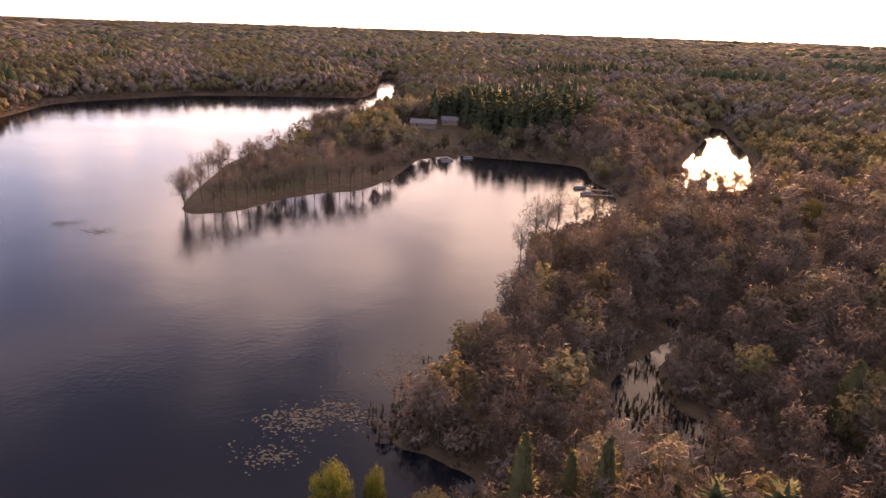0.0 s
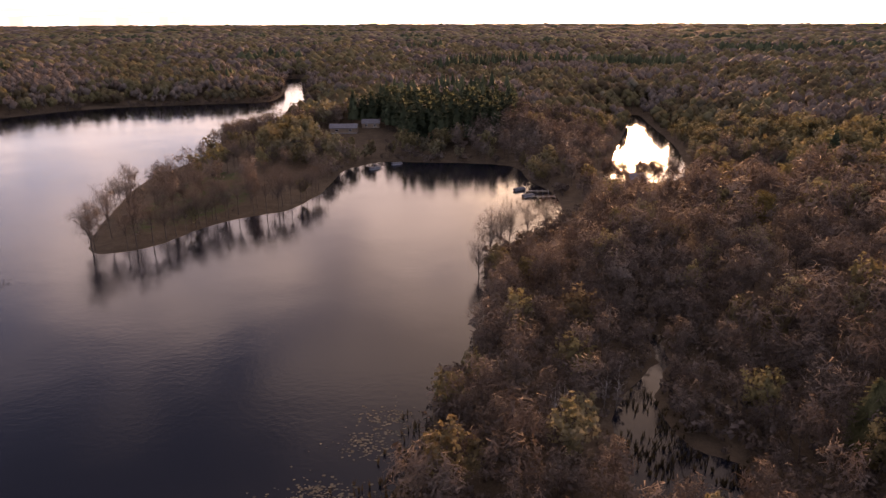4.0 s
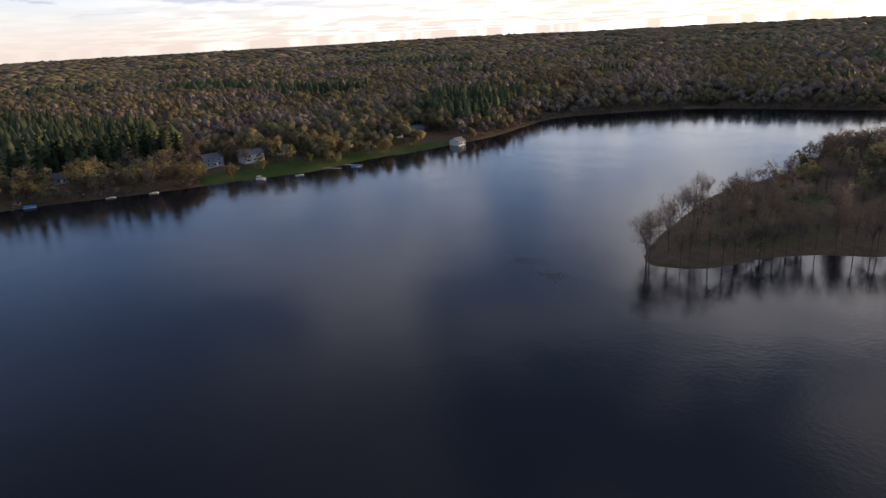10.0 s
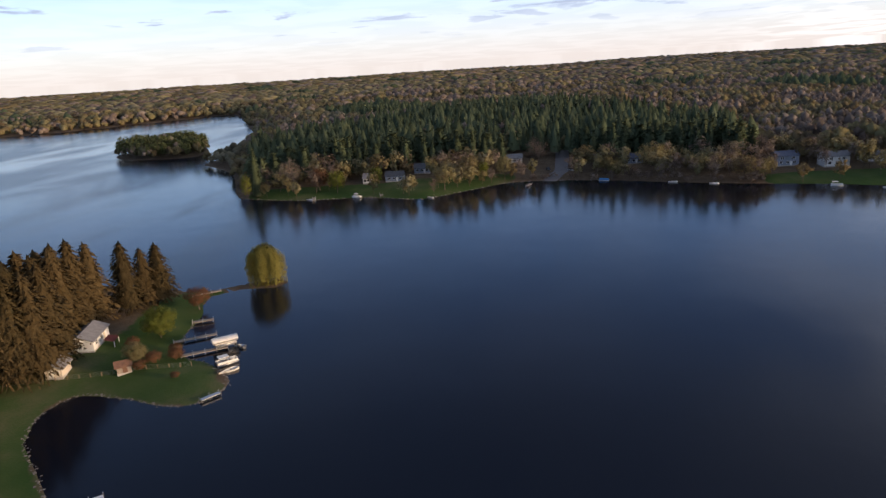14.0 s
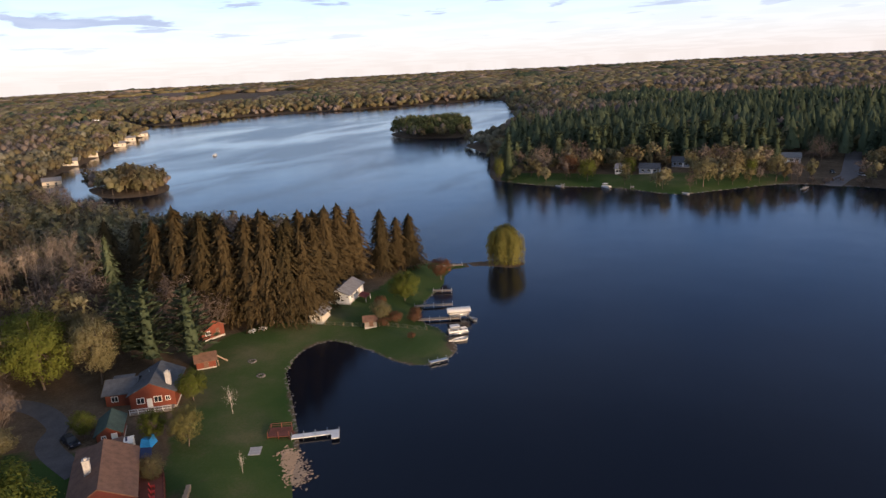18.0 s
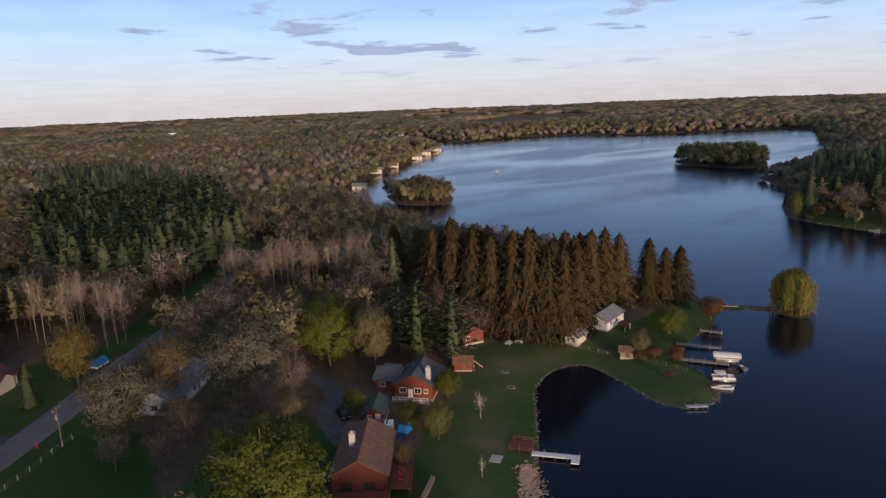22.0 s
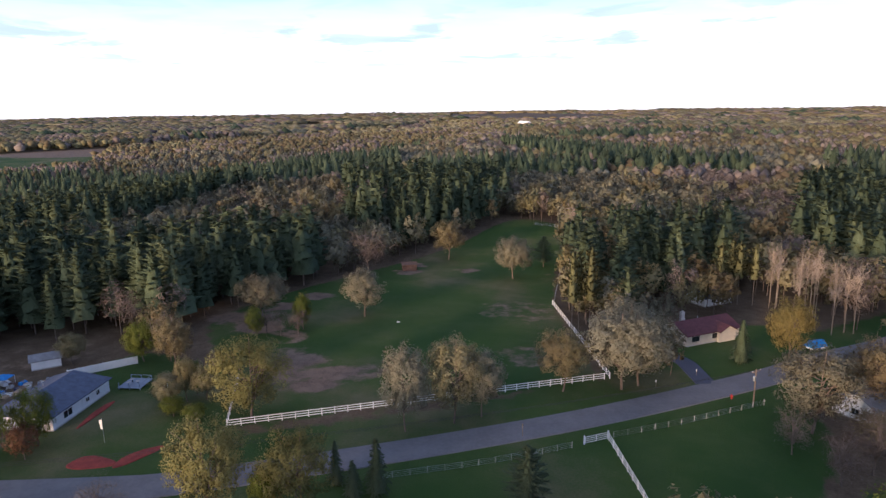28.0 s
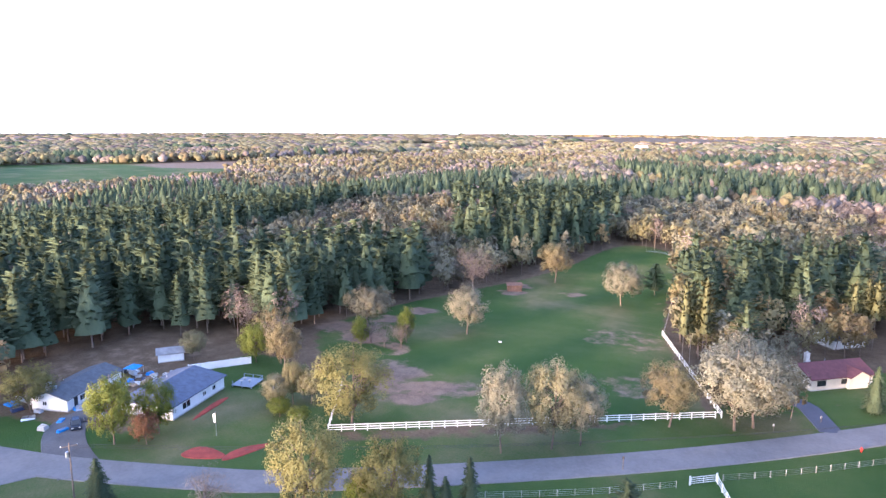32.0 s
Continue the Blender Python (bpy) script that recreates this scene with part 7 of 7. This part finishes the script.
part("trough", [block(0, 0, 0, 1.6, 0.7, 0.1), block(0, -0.33, 0.1, 1.6, 0.05, 0.5), block(0, 0.33, 0.1, 1.6, 0.05, 0.5), block(-0.78, 0, 0.1, 0.05, 0.7, 0.5), block(0.78, 0, 0.1, 0.05, 0.7, 0.5)], M_WHITE, white_box)
shelter = place("run_in_shelter", "small brown animal shelter at the wood's edge", "shelter", 84.0, -186.0, 30)
part("wall", [block(0, 1.6, -0.3, 5.0, 0.15, 2.4), block(-2.4, 0, -0.3, 0.15, 3.2, 2.4), block(2.4, 0, -0.3, 0.15, 3.2, 2.4)], M_BROWNROOF, shelter)
part("roof", hexa([(-2.8, -2.0, 2.4), (2.8, -2.0, 2.4), (2.8, 2.0, 2.1), (-2.8, 2.0, 2.1)], [(-2.8, -2.0, 2.5), (2.8, -2.0, 2.5), (2.8, 2.0, 2.2), (-2.8, 2.0, 2.2)]), M_BROWNROOF, shelter)

# ---- cars ----


def car(x, y, yaw, paint, label):
    top = place("car", label, "car", x, y, yaw, group="parked cars")
    part("body", [hexa([(-2.2, -0.88, 0.3), (2.2, -0.88, 0.3), (2.2, 0.88, 0.3), (-2.2, 0.88, 0.3)], [(-2.15, -0.85, 0.95), (2.1, -0.85, 0.85), (2.1, 0.85, 0.85), (-2.15, 0.85, 0.95)])], paint, top)
    part("cabin", [hexa([(-1.9, -0.8, 0.94), (1.0, -0.8, 0.9), (1.0, 0.8, 0.9), (-1.9, 0.8, 0.94)], [(-1.5, -0.62, 1.5), (0.3, -0.62, 1.5), (0.3, 0.62, 1.5), (-1.5, 0.62, 1.5)])], M_GLASS, top)
    part("roof", [block(-0.6, 0, 1.5, 1.8, 1.26, 0.05)], paint, top)
    for sx in (-1.35, 1.4):
        for sy in (-0.86, 0.86):
            w = part("wheel", quad_rod((sx, sy - 0.1, 0.32), (sx, sy + 0.1, 0.32), 0.33, 0.33, 12), M_BLACK, top)
            part("rim", quad_rod((sx, sy - 0.12, 0.32), (sx, sy + 0.12, 0.32), 0.2, 0.02, 8), M_METAL, w)
    for sy in (-0.62, 0.62):
        part("headlight", block(2.14, sy, 0.62, 0.08, 0.32, 0.14), M_CANVAS, top)
        part("tail_light", block(-2.18, sy, 0.7, 0.06, 0.3, 0.14), M_REDPAINT, top)
    return top


car(109.7, -43.6, 150, M_CAR, "dark blue saloon car on the gravel drive")
car(-67.6, -83.2, 75, M_CAR, "black car parked under a small tree")
for x, y, yaw, paint in ((111, 238, 70, M_CARSILVER), (118.5, 241, 70, M_CAR), (125, 239, 75, M_CARSILVER), (122, 244, 70, M_CARSILVER), (104, 236, 80, M_CAR)):
    car(x, y, yaw, paint, "car parked on gravel by the pond")
for x, y, yaw, paint in ((-376, 64, 20, M_CARSILVER), (-382, 52, 10, M_CAR)):
    car(x, y, yaw, paint, "car parked near the boat ramp")

# ---- junk round the workshop ----
jr = np.random.RandomState(17)
junk_mats = [M_WHITE, M_BLUE, M_BLACK, M_GREYBLUE, M_BROWNROOF, M_CONCRETE, M_TAN, M_DARKBLUE, M_METAL]
junk_words = ["white scrap panel", "blue plastic tub", "black scrap pile", "blue-grey crate", "rusty brown box", "pale concrete block", "tan board stack", "dark blue bin", "dull metal scrap"]
for i in range(84):
    u, w = jr.uniform(0, 1), jr.normal(0, 2.2)
    x, y = 127 + (112 - 127) * u + w, -58 + (-80 + 58) * u * 0.8 + jr.normal(0, 2.0)
    if i > 60:
        x, y = jr.uniform(108, 134), jr.uniform(-52, -36)
    k = jr.randint(len(junk_mats))
    s = jr.uniform(0.4, 1.3, 3)
    it = place("junk_item", junk_words[k] + " lying on bare earth by the workshop", "junk", x, y, jr.uniform(0, 180), group="junk round the workshop")
    part("body", [hexa([(-s[0], -s[1], -0.1), (s[0], -s[1], -0.1), (s[0], s[1], -0.1), (-s[0], s[1], -0.1)],
                       [(-s[0] * 0.9, -s[1] * 0.8, s[2] * 0.7), (s[0] * 0.8, -s[1] * 0.9, s[2] * 0.8), (s[0] * 0.9, s[1] * 0.8, s[2] * 0.6), (-s[0] * 0.8, s[1] * 0.9, s[2] * 0.75)])], junk_mats[k], it)
    part("strap", [block(0, 0, s[2] * 0.62, s[0] * 1.5, 0.12, 0.14)], M_DECK, it)
tent = place("blue_gazebo", "blue-topped folding gazebo among the junk", "gazebo", 124.5, -66.0, 20)
part("canopy", hexa([(-1.6, -1.6, 2.0), (1.6, -1.6, 2.0), (1.6, 1.6, 2.0), (-1.6, 1.6, 2.0)], [(-0.3, -0.3, 2.7), (0.3, -0.3, 2.7), (0.3, 0.3, 2.7), (-0.3, 0.3, 2.7)]), M_BLUE, tent)
for sx in (-1.5, 1.5):
    for sy in (-1.5, 1.5):
        part("post", block(sx, sy, 0, 0.06, 0.06, 2.0), M_WHITE, tent)

# ---- water plants ----
pr = np.random.RandomState(23)


def pads(label, spots, count, spread):
    v, f = [], []
    for cx, cy in spots:
        for _ in range(count):
            x, y = cx + pr.normal(0, spread), cy + pr.normal(0, spread * 0.7)
            r, n0 = pr.uniform(0.1, 0.34), len(v)
            for i in range(6):
                a = i * 1.047 + pr.uniform(-0.3, 0.3)
                v.append((x + r * math.cos(a), y + r * math.sin(a) * 0.8, 0.012 + pr.uniform(0, 0.03)))
            f += [(n0, n0 + 1, n0 + 2, n0 + 3), (n0, n0 + 3, n0 + 4, n0 + 5)]
    tagged(new("lily_pads", quick_mesh("lily_pads", v, f, [M_LILY])), label, "water plants", kind="stuff")


def reeds(label, spots, count, spread, high):
    v, f = [], []
    for cx, cy in spots:
        for _ in range(count):
            x, y = cx + pr.normal(0, spread), cy + pr.normal(0, spread)
            for _ in range(7):
                h, a = high * pr.uniform(0.6, 1.2), pr.uniform(0, 6.28)
                lx, ly = pr.normal(0, 0.25, 2)
                n0 = len(v)
                v += [(x + 0.1 * math.cos(a), y + 0.1 * math.sin(a), -0.2), (x - 0.1 * math.cos(a), y - 0.1 * math.sin(a), -0.2), (x + lx, y + ly, h)]
                f.append((n0, n0 + 1, n0 + 2))
    tagged(new("reed_tussocks", quick_mesh("reed_tussocks", v, f, [M_REED])), label, "reeds", kind="stuff")


LILY_SPOTS = [(-124, 160), (-110, 155), (-17, 67), (-8, 69), (-20, 66), (-6, 83), (-2, 90), (-13, 71), (-20, 57)]
REED_SPOTS = [(1, 74), (2, 80), (-1, 66), (5, 67), (5, 87), (10, 64), (-2, 69)]
MARSH_SPOTS = [(39, 77), (44, 77), (43, 93), (54, 118), (45, 85), (37, 80), (50, 72)]
pads("loose patches of floating lily pads", LILY_SPOTS, 150, 2.8)
reeds("dead brown reed tussocks at the water's edge", REED_SPOTS, 42, 2.4, 1.3)
reeds("dead brown reed tussocks in the marsh pool", MARSH_SPOTS, 36, 2.4, 1.2)
